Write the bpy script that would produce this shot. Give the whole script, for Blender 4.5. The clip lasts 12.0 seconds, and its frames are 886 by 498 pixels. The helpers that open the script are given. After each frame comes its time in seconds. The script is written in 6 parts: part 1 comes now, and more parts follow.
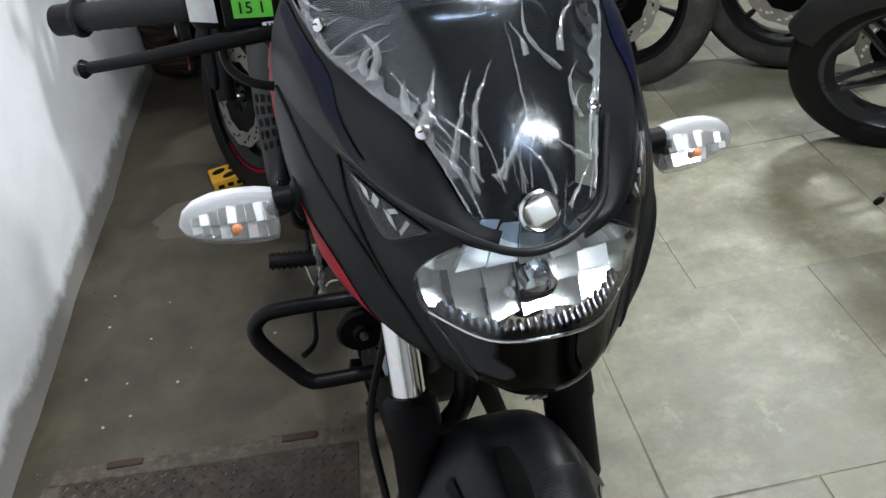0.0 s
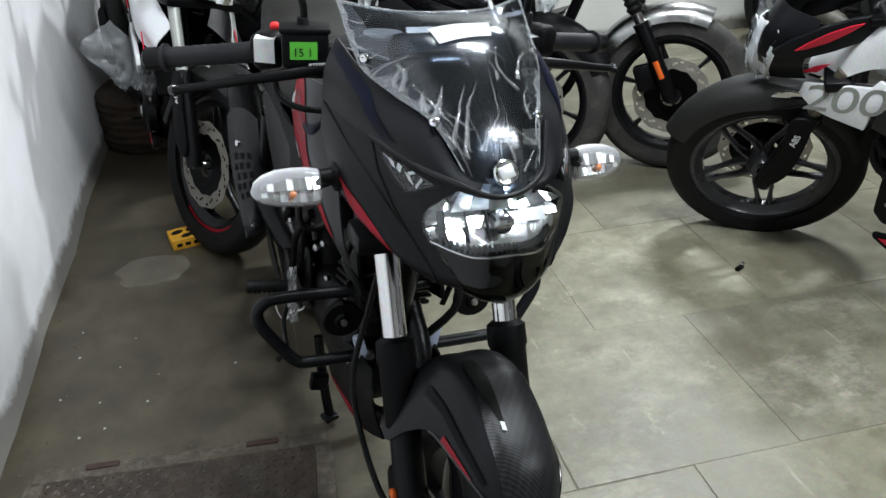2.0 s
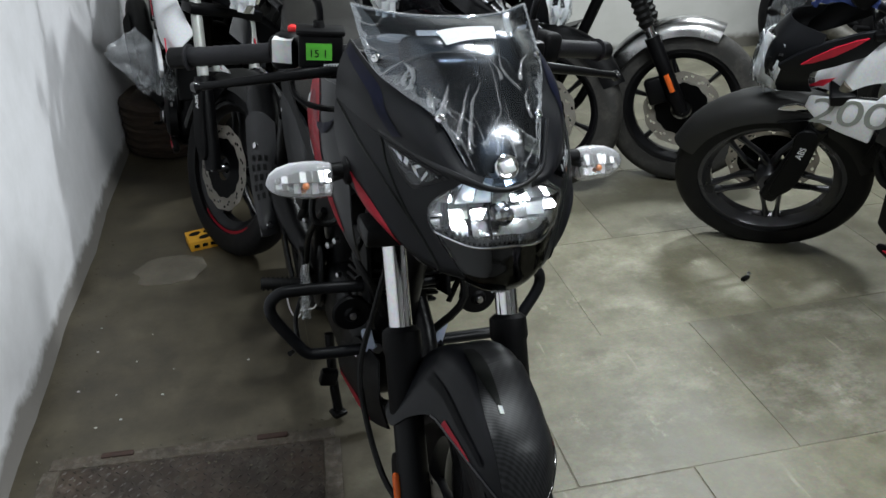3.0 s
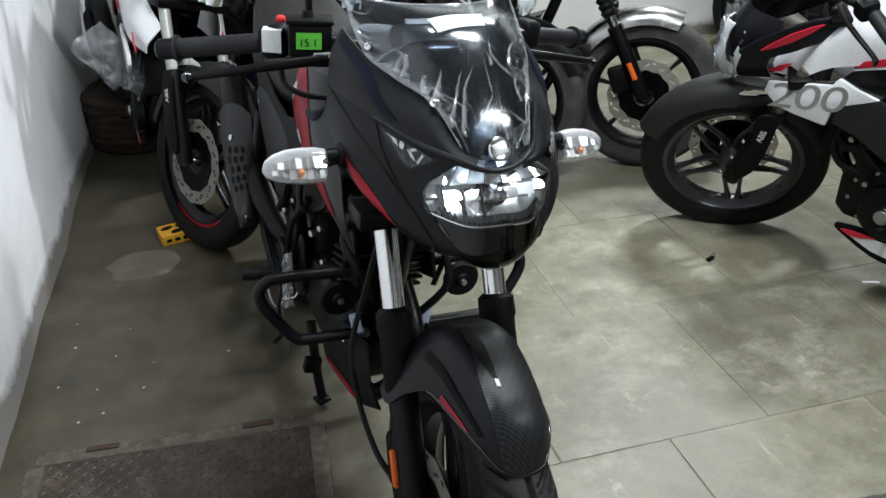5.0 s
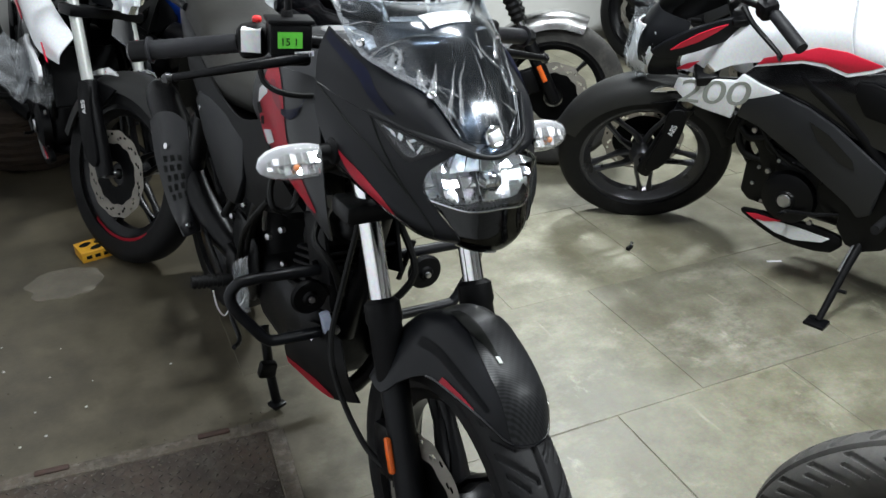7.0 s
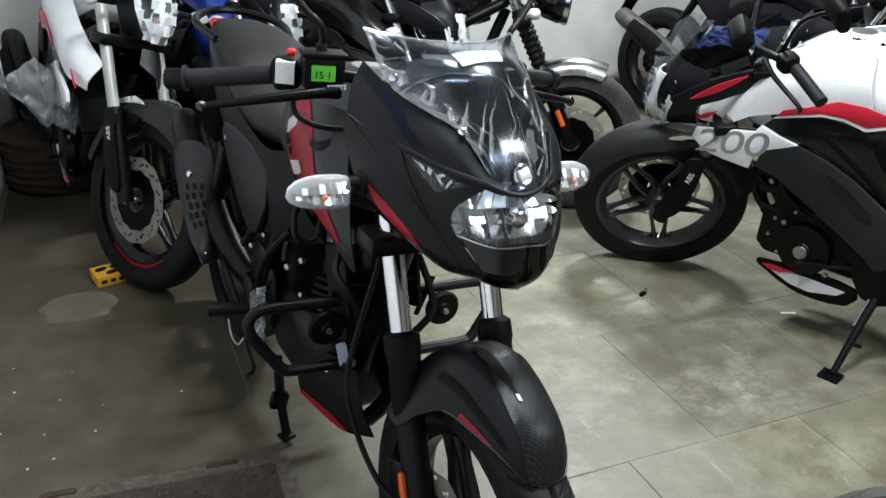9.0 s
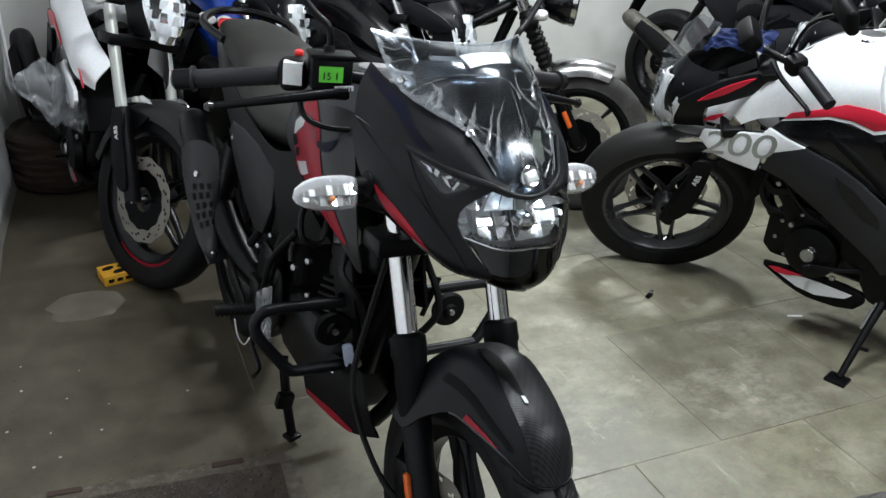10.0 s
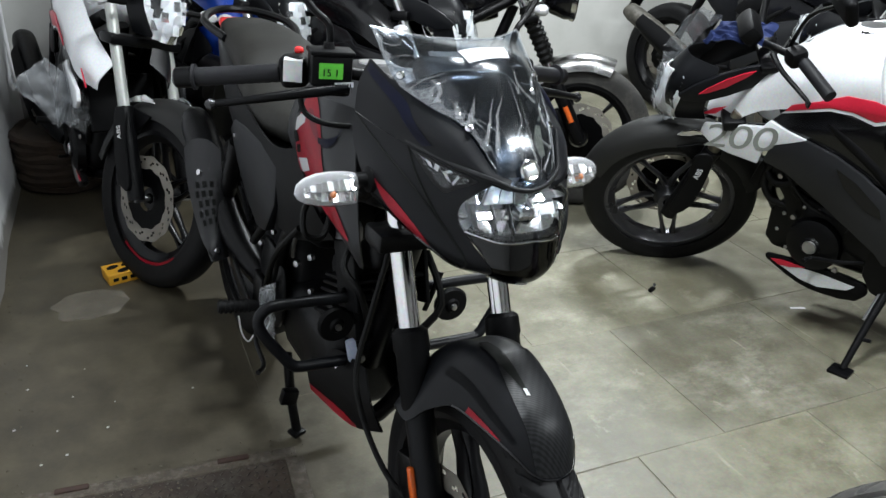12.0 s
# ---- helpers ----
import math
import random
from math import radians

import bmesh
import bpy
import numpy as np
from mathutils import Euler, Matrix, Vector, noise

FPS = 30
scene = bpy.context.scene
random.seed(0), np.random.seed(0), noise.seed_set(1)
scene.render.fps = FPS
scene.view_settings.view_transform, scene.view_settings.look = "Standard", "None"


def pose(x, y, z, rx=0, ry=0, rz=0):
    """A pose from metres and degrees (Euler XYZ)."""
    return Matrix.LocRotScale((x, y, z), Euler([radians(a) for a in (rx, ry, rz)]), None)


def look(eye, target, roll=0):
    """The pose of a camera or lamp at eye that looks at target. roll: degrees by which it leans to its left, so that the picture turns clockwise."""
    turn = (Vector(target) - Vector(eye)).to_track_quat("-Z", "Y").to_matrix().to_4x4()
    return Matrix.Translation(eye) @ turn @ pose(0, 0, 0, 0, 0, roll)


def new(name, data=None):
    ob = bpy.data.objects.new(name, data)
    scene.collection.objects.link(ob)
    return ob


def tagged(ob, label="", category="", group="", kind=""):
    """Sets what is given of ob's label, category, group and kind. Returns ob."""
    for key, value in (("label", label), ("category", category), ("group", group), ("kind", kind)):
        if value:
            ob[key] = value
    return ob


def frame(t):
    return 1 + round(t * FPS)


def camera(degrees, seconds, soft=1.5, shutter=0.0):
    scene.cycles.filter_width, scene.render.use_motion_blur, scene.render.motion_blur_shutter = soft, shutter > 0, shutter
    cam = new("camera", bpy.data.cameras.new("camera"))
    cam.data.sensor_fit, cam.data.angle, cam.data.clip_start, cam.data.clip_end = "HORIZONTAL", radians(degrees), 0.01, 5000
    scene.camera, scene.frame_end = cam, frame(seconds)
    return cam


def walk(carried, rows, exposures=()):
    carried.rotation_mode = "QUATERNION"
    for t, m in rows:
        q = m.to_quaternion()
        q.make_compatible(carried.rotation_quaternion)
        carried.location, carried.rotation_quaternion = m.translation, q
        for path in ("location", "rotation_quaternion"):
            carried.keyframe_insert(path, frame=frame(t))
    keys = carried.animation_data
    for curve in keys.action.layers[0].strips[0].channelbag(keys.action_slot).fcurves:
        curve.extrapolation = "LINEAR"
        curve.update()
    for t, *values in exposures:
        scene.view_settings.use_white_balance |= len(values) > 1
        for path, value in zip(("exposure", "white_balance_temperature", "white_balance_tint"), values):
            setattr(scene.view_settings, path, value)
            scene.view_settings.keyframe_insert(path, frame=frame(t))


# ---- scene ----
cam = camera(56.3, 12.0)
PATH = [
    (0, (0.149, 0.22, 1.289), (0.269, 1.815, 0.088), -8.5),
    (0.5, (0.116, 0.175, 1.307), (0.306, 1.848, 0.227), -4.7),
    (1, (-0.009, 0.063, 1.32), (0.292, 1.774, 0.328), -3.8),
    (1.5, (-0.06, -0.053, 1.338), (0.33, 1.638, 0.343), -2.4),
    (2, (-0.021, -0.146, 1.343), (0.379, 1.55, 0.36), -2.0),
    (2.5, (-0.025, -0.195, 1.343), (0.361, 1.512, 0.376), -1.7),
    (3, (-0.021, -0.21, 1.341), (0.348, 1.511, 0.391), -1.5),
    (4.8, (-0.047, -0.253, 1.344), (0.306, 1.464, 0.38), -0.9),
    (5, (-0.08, -0.241, 1.346), (0.384, 1.448, 0.38), -1.3),
    (5.5, (-0.19, -0.219, 1.334), (0.483, 1.393, 0.359), -0.6),
    (6, (-0.226, -0.229, 1.326), (0.497, 1.361, 0.352), -0.4),
    (6.5, (-0.239, -0.238, 1.332), (0.486, 1.355, 0.365), -0.3),
    (7, (-0.252, -0.241, 1.34), (0.481, 1.363, 0.395), 0.2),
    (7.5, (-0.274, -0.247, 1.342), (0.475, 1.385, 0.461), 0.7),
    (9.5, (-0.28, -0.239, 1.333), (0.449, 1.416, 0.478), 2.4),
    (10, (-0.281, -0.239, 1.336), (0.441, 1.418, 0.48), 2.3),
    (10.5, (-0.286, -0.235, 1.333), (0.434, 1.423, 0.475), 2.1),
    (11, (-0.279, -0.234, 1.331), (0.433, 1.425, 0.471), 1.9),
    (11.5, (-0.279, -0.239, 1.338), (0.435, 1.419, 0.477), 1.8),
    (12, (-0.28, -0.249, 1.336), (0.432, 1.409, 0.473), 1.6),
]
walk(cam, [(t, look(eye, target, roll)) for t, eye, target, roll in PATH], [(0, -0.24), (1.0, -0.17), (2.0, -0.24), (2.5, -0.48), (3.0, -0.58), (5.0, -0.24), (6.5, 0.06), (7.5, -0.10), (9.5, -0.18), (10.5, -0.32), (12.0, -0.16)])

# ---------------------------------------------------------------- light
world = bpy.data.worlds.new("world")
scene.world = world
world.use_nodes = True
world.node_tree.nodes["Background"].inputs[0].default_value = (0.75, 0.85, 1.0, 1)
world.node_tree.nodes["Background"].inputs[1].default_value = 0.05


def area(name, place, target, sx, sy, watts, colour):
    lamp = bpy.data.lights.new(name, "AREA")
    lamp.shape, lamp.size, lamp.size_y, lamp.energy, lamp.color = "RECTANGLE", sx, sy, watts, colour
    ob = new(name, lamp)
    ob.matrix_world = look(place, target)
    return ob


COOL = (0.905, 0.965, 1.0)
LAMPS = [((0.75, 1.05, 2.72), 0.12, 1.2, 120), ((2.15, 3.15, 2.72), 0.12, 0.6, 145), ((2.0, -0.95, 2.72), 0.30, 1.2, 150)]
for place, wide, long, watts in LAMPS:
    area("tube_lamp", (place[0], place[1], place[2] - 0.03), (place[0] + 0.001, place[1], 0), wide, long, watts, COOL)

# ---------------------------------------------------------------- materials


def nodes_of(name):
    m = bpy.data.materials.new(name)
    m.use_nodes = True
    return m, m.node_tree.nodes, m.node_tree.links, m.node_tree.nodes["Principled BSDF"]


def noise_node(n, l, scale, detail=5.0, rough=0.55, coord="Object", stretch=None):
    tc = n.new("ShaderNodeNewGeometry" if coord == "Position" else "ShaderNodeTexCoord")
    t = n.new("ShaderNodeTexNoise")
    t.inputs["Scale"].default_value, t.inputs["Detail"].default_value, t.inputs["Roughness"].default_value = scale, detail, rough
    if stretch:
        mp = n.new("ShaderNodeMapping")
        mp.inputs["Scale"].default_value = stretch
        l.new(tc.outputs[coord], mp.inputs["Vector"])
        l.new(mp.outputs["Vector"], t.inputs["Vector"])
    else:
        l.new(tc.outputs[coord], t.inputs["Vector"])
    return t


def ramp_node(n, l, fac, stops):
    r = n.new("ShaderNodeValToRGB")
    while len(r.color_ramp.elements) < len(stops):
        r.color_ramp.elements.new(0.5)
    for e, (p, c) in zip(r.color_ramp.elements, stops):
        e.position, e.color = p, (*c, 1)
    l.new(fac, r.inputs["Fac"])
    return r


def mix_node(n, l, kind, fac, a, b):
    m = n.new("ShaderNodeMixRGB")
    m.blend_type = kind
    if isinstance(fac, float):
        m.inputs[0].default_value = fac
    else:
        l.new(fac, m.inputs[0])
    for s, v in ((1, a), (2, b)):
        if isinstance(v, tuple):
            m.inputs[s].default_value = (*v, 1)
        else:
            l.new(v, m.inputs[s])
    return m


def bump_node(n, l, height, strength, distance, shader):
    b = n.new("ShaderNodeBump")
    b.inputs["Strength"].default_value, b.inputs["Distance"].default_value = strength, distance
    l.new(height, b.inputs["Height"])
    l.new(b.outputs["Normal"], shader.inputs["Normal"])
    return b


def surface(name, colour, rough=0.5, metal=0.0, vary=0.15, big=6.0, fine=140.0, bump=0.05, coat=0.0, dust=0.0, rvary=0.12, spec=0.5):
    """A painted, moulded or cast surface: slow and fine variation of colour and gloss, fine relief, some dust."""
    m, n, l, s = nodes_of(name)
    a, b = noise_node(n, l, big), noise_node(n, l, fine, 3.0)
    dark = tuple(c * (1 - vary) for c in colour)
    light = tuple(min(1, c * (1 + vary)) for c in colour)
    r = ramp_node(n, l, a.outputs["Fac"], [(0.3, dark), (0.7, light)])
    col = mix_node(n, l, "MULTIPLY", 0.35, r.outputs["Color"], b.outputs["Color"])
    out = col.outputs["Color"]
    if dust:
        d = noise_node(n, l, big * 2.7, 8.0, 0.7)
        dr = ramp_node(n, l, d.outputs["Fac"], [(0.48, (0, 0, 0)), (0.75, (dust, dust, dust))])
        out = mix_node(n, l, "MIX", dr.outputs["Color"], out, (0.30, 0.28, 0.24)).outputs["Color"]
    l.new(out, s.inputs["Base Color"])
    rr = n.new("ShaderNodeMapRange")
    rr.inputs["To Min"].default_value, rr.inputs["To Max"].default_value = max(0.02, rough - rvary), min(1, rough + rvary)
    l.new(a.outputs["Fac"], rr.inputs["Value"])
    l.new(rr.outputs["Result"], s.inputs["Roughness"])
    s.inputs["Metallic"].default_value = metal
    s.inputs["Specular IOR Level"].default_value = spec
    s.inputs["Coat Weight"].default_value = coat
    s.inputs["Coat Roughness"].default_value = 0.06
    if bump:
        bump_node(n, l, b.outputs["Fac"], bump, 0.002, s)
    return m


M_BLACK = surface("satin black paint", (0.0048, 0.0052, 0.0066), 0.40, vary=0.1, bump=0.02, rvary=0.05, spec=0.16)
M_GLOSS = surface("gloss black paint", (0.004, 0.004, 0.005), 0.18, vary=0.1, bump=0.0, coat=0.0, rvary=0.05, spec=0.4)
M_PLASTIC = surface("black moulded plastic", (0.0026, 0.0026, 0.0030), 0.50, vary=0.2, bump=0.12, spec=0.10)
M_RUBBER = surface("tyre rubber", (0.0050, 0.0050, 0.0056), 0.60, vary=0.25, bump=0.2, dust=0.015, spec=0.18)
M_TYREOLD = surface("dusty tyre rubber", (0.016, 0.015, 0.013), 0.75, vary=0.25, bump=0.25, dust=0.13)
M_GRIP = surface("rubber grip", (0.009, 0.009, 0.011), 0.55, vary=0.15, bump=0.3, spec=0.25)
M_CHROME = surface("chrome", (0.78, 0.78, 0.79), 0.10, 1.0, vary=0.04, bump=0.0, rvary=0.04)
M_DULL = surface("dull chrome", (0.42, 0.42, 0.42), 0.24, 1.0, vary=0.25, big=14, bump=0.04, dust=0.25)
M_TYREDUST = surface("dusty grey tyre", (0.034, 0.032, 0.029), 0.7, vary=0.2, bump=0.2, dust=0.10)
M_STEEL = surface("brushed steel", (0.45, 0.45, 0.46), 0.35, 1.0, vary=0.15, bump=0.05)
M_DISC = surface("brake disc steel", (0.46, 0.43, 0.38), 0.42, 0.35, vary=0.15, fine=300, bump=0.08)
M_ALLOY = surface("grey cast alloy", (0.30, 0.30, 0.31), 0.45, 0.7, vary=0.15, bump=0.15)
M_CAST = surface("black cast metal", (0.0022, 0.0022, 0.0027), 0.36, 0.0, vary=0.2, bump=0.3, spec=0.15)
M_SHIELD = surface("matt black shield", (0.010, 0.010, 0.0115), 0.5, vary=0.15, bump=0.1, spec=0.3)
M_RIM = surface("black alloy rim", (0.004, 0.004, 0.005), 0.36, 0.1, vary=0.15, bump=0.06, spec=0.3)
M_RIMGREY = surface("dark grey alloy rim", (0.06, 0.06, 0.065), 0.30, 0.6, vary=0.15, bump=0.05)
M_BRONZE = surface("bronze alloy rim", (0.42, 0.26, 0.16), 0.4, 0.7, vary=0.12, bump=0.05)
M_RED = surface("red paint", (0.50, 0.012, 0.035), 0.36, vary=0.06, bump=0.0, spec=0.4)
M_REDHOT = surface("red plastic", (0.75, 0.02, 0.02), 0.4, vary=0.05, bump=0.02)
M_BLUE = surface("dark blue tape", (0.004, 0.006, 0.026), 0.35, vary=0.2, bump=0.02, spec=0.2)
M_BLUEPAINT = surface("blue paint", (0.01, 0.06, 0.42), 0.25, vary=0.1, bump=0.0, coat=0.5)
M_WHITE = surface("white paint", (0.70, 0.71, 0.73), 0.22, vary=0.03, bump=0.0, coat=0.5, rvary=0.04)
M_SILVER = surface("silver grey paint", (0.36, 0.37, 0.35), 0.4, 0.2, vary=0.06, bump=0.0)
M_DIGIT = surface("grey-green decal", (0.20, 0.21, 0.19), 0.45, vary=0.1, bump=0.0)
M_FENDER = surface("matt grey-black mudguard", (0.016, 0.016, 0.0155), 0.5, vary=0.15, bump=0.08, spec=0.25)
M_GREY = surface("dark grey paint", (0.012, 0.0125, 0.014), 0.38, vary=0.08, bump=0.02, spec=0.3)
M_SEAT = surface("black seat vinyl", (0.011, 0.0105, 0.009), 0.6, vary=0.15, fine=400, bump=0.4, dust=0.02, spec=0.2)
M_LABEL = surface("white paper label", (0.78, 0.79, 0.80), 0.6, vary=0.03, bump=0.02)
M_GREEN = surface("green paper label", (0.12, 0.60, 0.045), 0.6, vary=0.03, bump=0.02)
M_INK = surface("black ink", (0.006, 0.007, 0.006), 0.6, vary=0.05, bump=0.0, spec=0.15)
M_ORANGE = surface("orange reflector", (0.75, 0.13, 0.02), 0.25, vary=0.1, bump=0.1)
M_CLAMP = surface("pale blue-grey plastic", (0.36, 0.40, 0.52), 0.4, vary=0.1, bump=0.02)
M_CLOTH = surface("blue cloth", (0.02, 0.04, 0.16), 0.85, vary=0.2, bump=0.5, fine=500)
M_YELLOW = surface("yellow cardboard", (0.72, 0.36, 0.02), 0.55, vary=0.08, bump=0.05)
M_BRONZEFORK = surface("dull bronze fork tube", (0.20, 0.18, 0.14), 0.4, 0.7, vary=0.1)
M_HOSE = surface("black rubber hose", (0.004, 0.004, 0.004), 0.5, vary=0.1, spec=0.15)
M_INDIC = surface("silvered lamp shell", (0.86, 0.86, 0.88), 0.25, 0.5, vary=0.06, bump=0.0, rvary=0.1)


def glassy(name, colour, rough, ior=1.45, alpha=1.0):
    m, n, l, s = nodes_of(name)
    s.inputs["Base Color"].default_value = (*colour, 1)
    s.inputs["Roughness"].default_value = rough
    s.inputs["IOR"].default_value = ior
    s.inputs["Transmission Weight"].default_value = 1.0
    s.inputs["Alpha"].default_value = alpha
    a = noise_node(n, l, 60.0, 3.0)
    bump_node(n, l, a.outputs["Fac"], 0.04, 0.002, s)
    return m


def clear_film(name, tint, opacity, rough, relief=0.15, gloss=0.04):
    """A thin clear sheet: mostly straight through, with a glossy skin."""
    m, n, l, s = nodes_of(name)
    g = n.new("ShaderNodeBsdfGlossy")
    g.inputs["Roughness"].default_value = rough
    t = n.new("ShaderNodeBsdfTransparent")
    t.inputs["Color"].default_value = (*tint, 1)
    # a thin sheet is glossier at a slant, the same from both sides
    w = n.new("ShaderNodeLayerWeight")
    w.inputs["Blend"].default_value = 0.5
    pw, f = n.new("ShaderNodeMath"), n.new("ShaderNodeMath")
    pw.operation, f.operation = "POWER", "MULTIPLY_ADD"
    l.new(w.outputs["Facing"], pw.inputs[0])
    pw.inputs[1].default_value = 5.0
    l.new(pw.outputs[0], f.inputs[0])
    f.inputs[1].default_value, f.inputs[2].default_value = 0.90, gloss
    a = noise_node(n, l, 90.0, 4.0)
    b = n.new("ShaderNodeBump")
    b.inputs["Strength"].default_value, b.inputs["Distance"].default_value = relief, 0.002
    l.new(a.outputs["Fac"], b.inputs["Height"])
    l.new(b.outputs["Normal"], g.inputs["Normal"])
    d = n.new("ShaderNodeBsdfDiffuse")
    d.inputs["Color"].default_value = (0.7, 0.72, 0.74, 1)
    mx, mx2 = n.new("ShaderNodeMixShader"), n.new("ShaderNodeMixShader")
    mx2.inputs[0].default_value = opacity
    l.new(t.outputs[0], mx2.inputs[1])
    l.new(d.outputs[0], mx2.inputs[2])
    l.new(f.outputs[0], mx.inputs[0])
    l.new(mx2.outputs[0], mx.inputs[1])
    l.new(g.outputs[0], mx.inputs[2])
    l.new(mx.outputs[0], n["Material Output"].inputs["Surface"])
    return m


M_LENS = clear_film("clear lens", (0.96, 0.97, 0.98), 0.0, 0.02, 0.0)
M_MILK = clear_film("milky indicator lens", (0.95, 0.95, 0.96), 0.12, 0.06, 0.35, 0.06)
M_SMOKE = clear_film("smoked lens", (0.10, 0.11, 0.11), 0.0, 0.04, 0.02)
M_VISOR = clear_film("clear visor", (0.66, 0.71, 0.77), 0.004, 0.15, 0.20, 0.04)
M_FILM = clear_film("wrinkled clear film", (0.90, 0.92, 0.94), 0.13, 0.09, 0.10, 0.12)
M_WRAP = clear_film("cloudy plastic wrap", (0.75, 0.77, 0.8), 0.16, 0.2)
M_BAG = clear_film("milky plastic bag", (0.84, 0.86, 0.88), 0.20, 0.22, 0.4)
M_MIRROR = surface("lamp reflector", (0.96, 0.965, 0.97), 0.10, 0.95, vary=0.02, bump=0.0, rvary=0.06)
# near-white colour stands in for the bright reflections of a silvered reflector
M_GLAREREF = surface("lamp reflector painted white as glare", (0.94, 0.95, 0.96), 0.25, 0.10, vary=0.02, bump=0.0, rvary=0.06)
M_DARKCHROME = surface("dark chrome", (0.05, 0.05, 0.055), 0.2, 0.9, vary=0.1, bump=0.0)
M_DEEPRED = surface("deep red tape", (0.30, 0.008, 0.03), 0.36, vary=0.06, bump=0.0)
M_AMBER = surface("amber bulb", (0.80, 0.27, 0.09), 0.2, vary=0.2, big=90.0)


def carbon_material():
    m, n, l, s = nodes_of("carbon weave")
    tc = n.new("ShaderNodeTexCoord")
    mp = n.new("ShaderNodeMapping")
    mp.inputs["Rotation"].default_value = (0, 0, radians(35))
    l.new(tc.outputs["Object"], mp.inputs["Vector"])
    waves = []
    for way, freq in (("Y", 88.0), ("X", 30.0)):
        w = n.new("ShaderNodeTexWave")
        w.wave_type, w.bands_direction = "BANDS", way
        w.inputs["Scale"].default_value, w.inputs["Distortion"].default_value = freq, 0.8
        l.new(mp.outputs["Vector"], w.inputs["Vector"])
        waves.append(w)
    both_ways = mix_node(n, l, "MIX", 0.3, waves[0].outputs["Color"], waves[1].outputs["Color"])
    r = ramp_node(n, l, both_ways.outputs["Color"], [(0.2, (0.008, 0.008, 0.009)), (0.8, (0.026, 0.027, 0.029))])
    l.new(r.outputs["Color"], s.inputs["Base Color"])
    s.inputs["Roughness"].default_value = 0.42
    s.inputs["Specular IOR Level"].default_value = 0.28
    bump_node(n, l, both_ways.outputs["Color"], 0.08, 0.001, s)
    return m


M_CARBON = carbon_material()


def wall_material(name, colour):
    m, n, l, s = nodes_of(name)
    a, b, c = noise_node(n, l, 1.3, 6.0), noise_node(n, l, 9.0, 8.0, 0.65), noise_node(n, l, 70.0, 6.0, 0.7)
    r = ramp_node(n, l, a.outputs["Fac"], [(0.3, tuple(v * 0.92 for v in colour)), (0.65, colour)])
    st = ramp_node(n, l, b.outputs["Fac"], [(0.35, (0.88, 0.88, 0.87)), (0.6, (1, 1, 1))])
    mx = mix_node(n, l, "MULTIPLY", 0.6, r.outputs["Color"], st.outputs["Color"])
    # grime that has risen from the floor
    tc = n.new("ShaderNodeTexCoord")
    sx = n.new("ShaderNodeSeparateXYZ")
    l.new(tc.outputs["Object"], sx.inputs[0])
    ad = n.new("ShaderNodeMath")
    ad.operation = "MULTIPLY_ADD"
    l.new(b.outputs["Fac"], ad.inputs[0])
    ad.inputs[1].default_value = -0.10
    l.new(sx.outputs["Z"], ad.inputs[2])
    g = ramp_node(n, l, ad.outputs[0], [(0.0, (0.15, 0.13, 0.10)), (0.04, (1, 1, 1))])
    mx2 = mix_node(n, l, "MULTIPLY", 0.85, mx.outputs["Color"], g.outputs["Color"])
    l.new(mx2.outputs["Color"], s.inputs["Base Color"])
    s.inputs["Roughness"].default_value = 0.75
    sm = n.new("ShaderNodeMath")
    sm.operation = "MULTIPLY_ADD"
    l.new(c.outputs["Fac"], sm.inputs[0])
    sm.inputs[1].default_value = 0.5
    l.new(b.outputs["Fac"], sm.inputs[2])
    bump_node(n, l, sm.outputs[0], 0.25, 0.004, s)
    return m


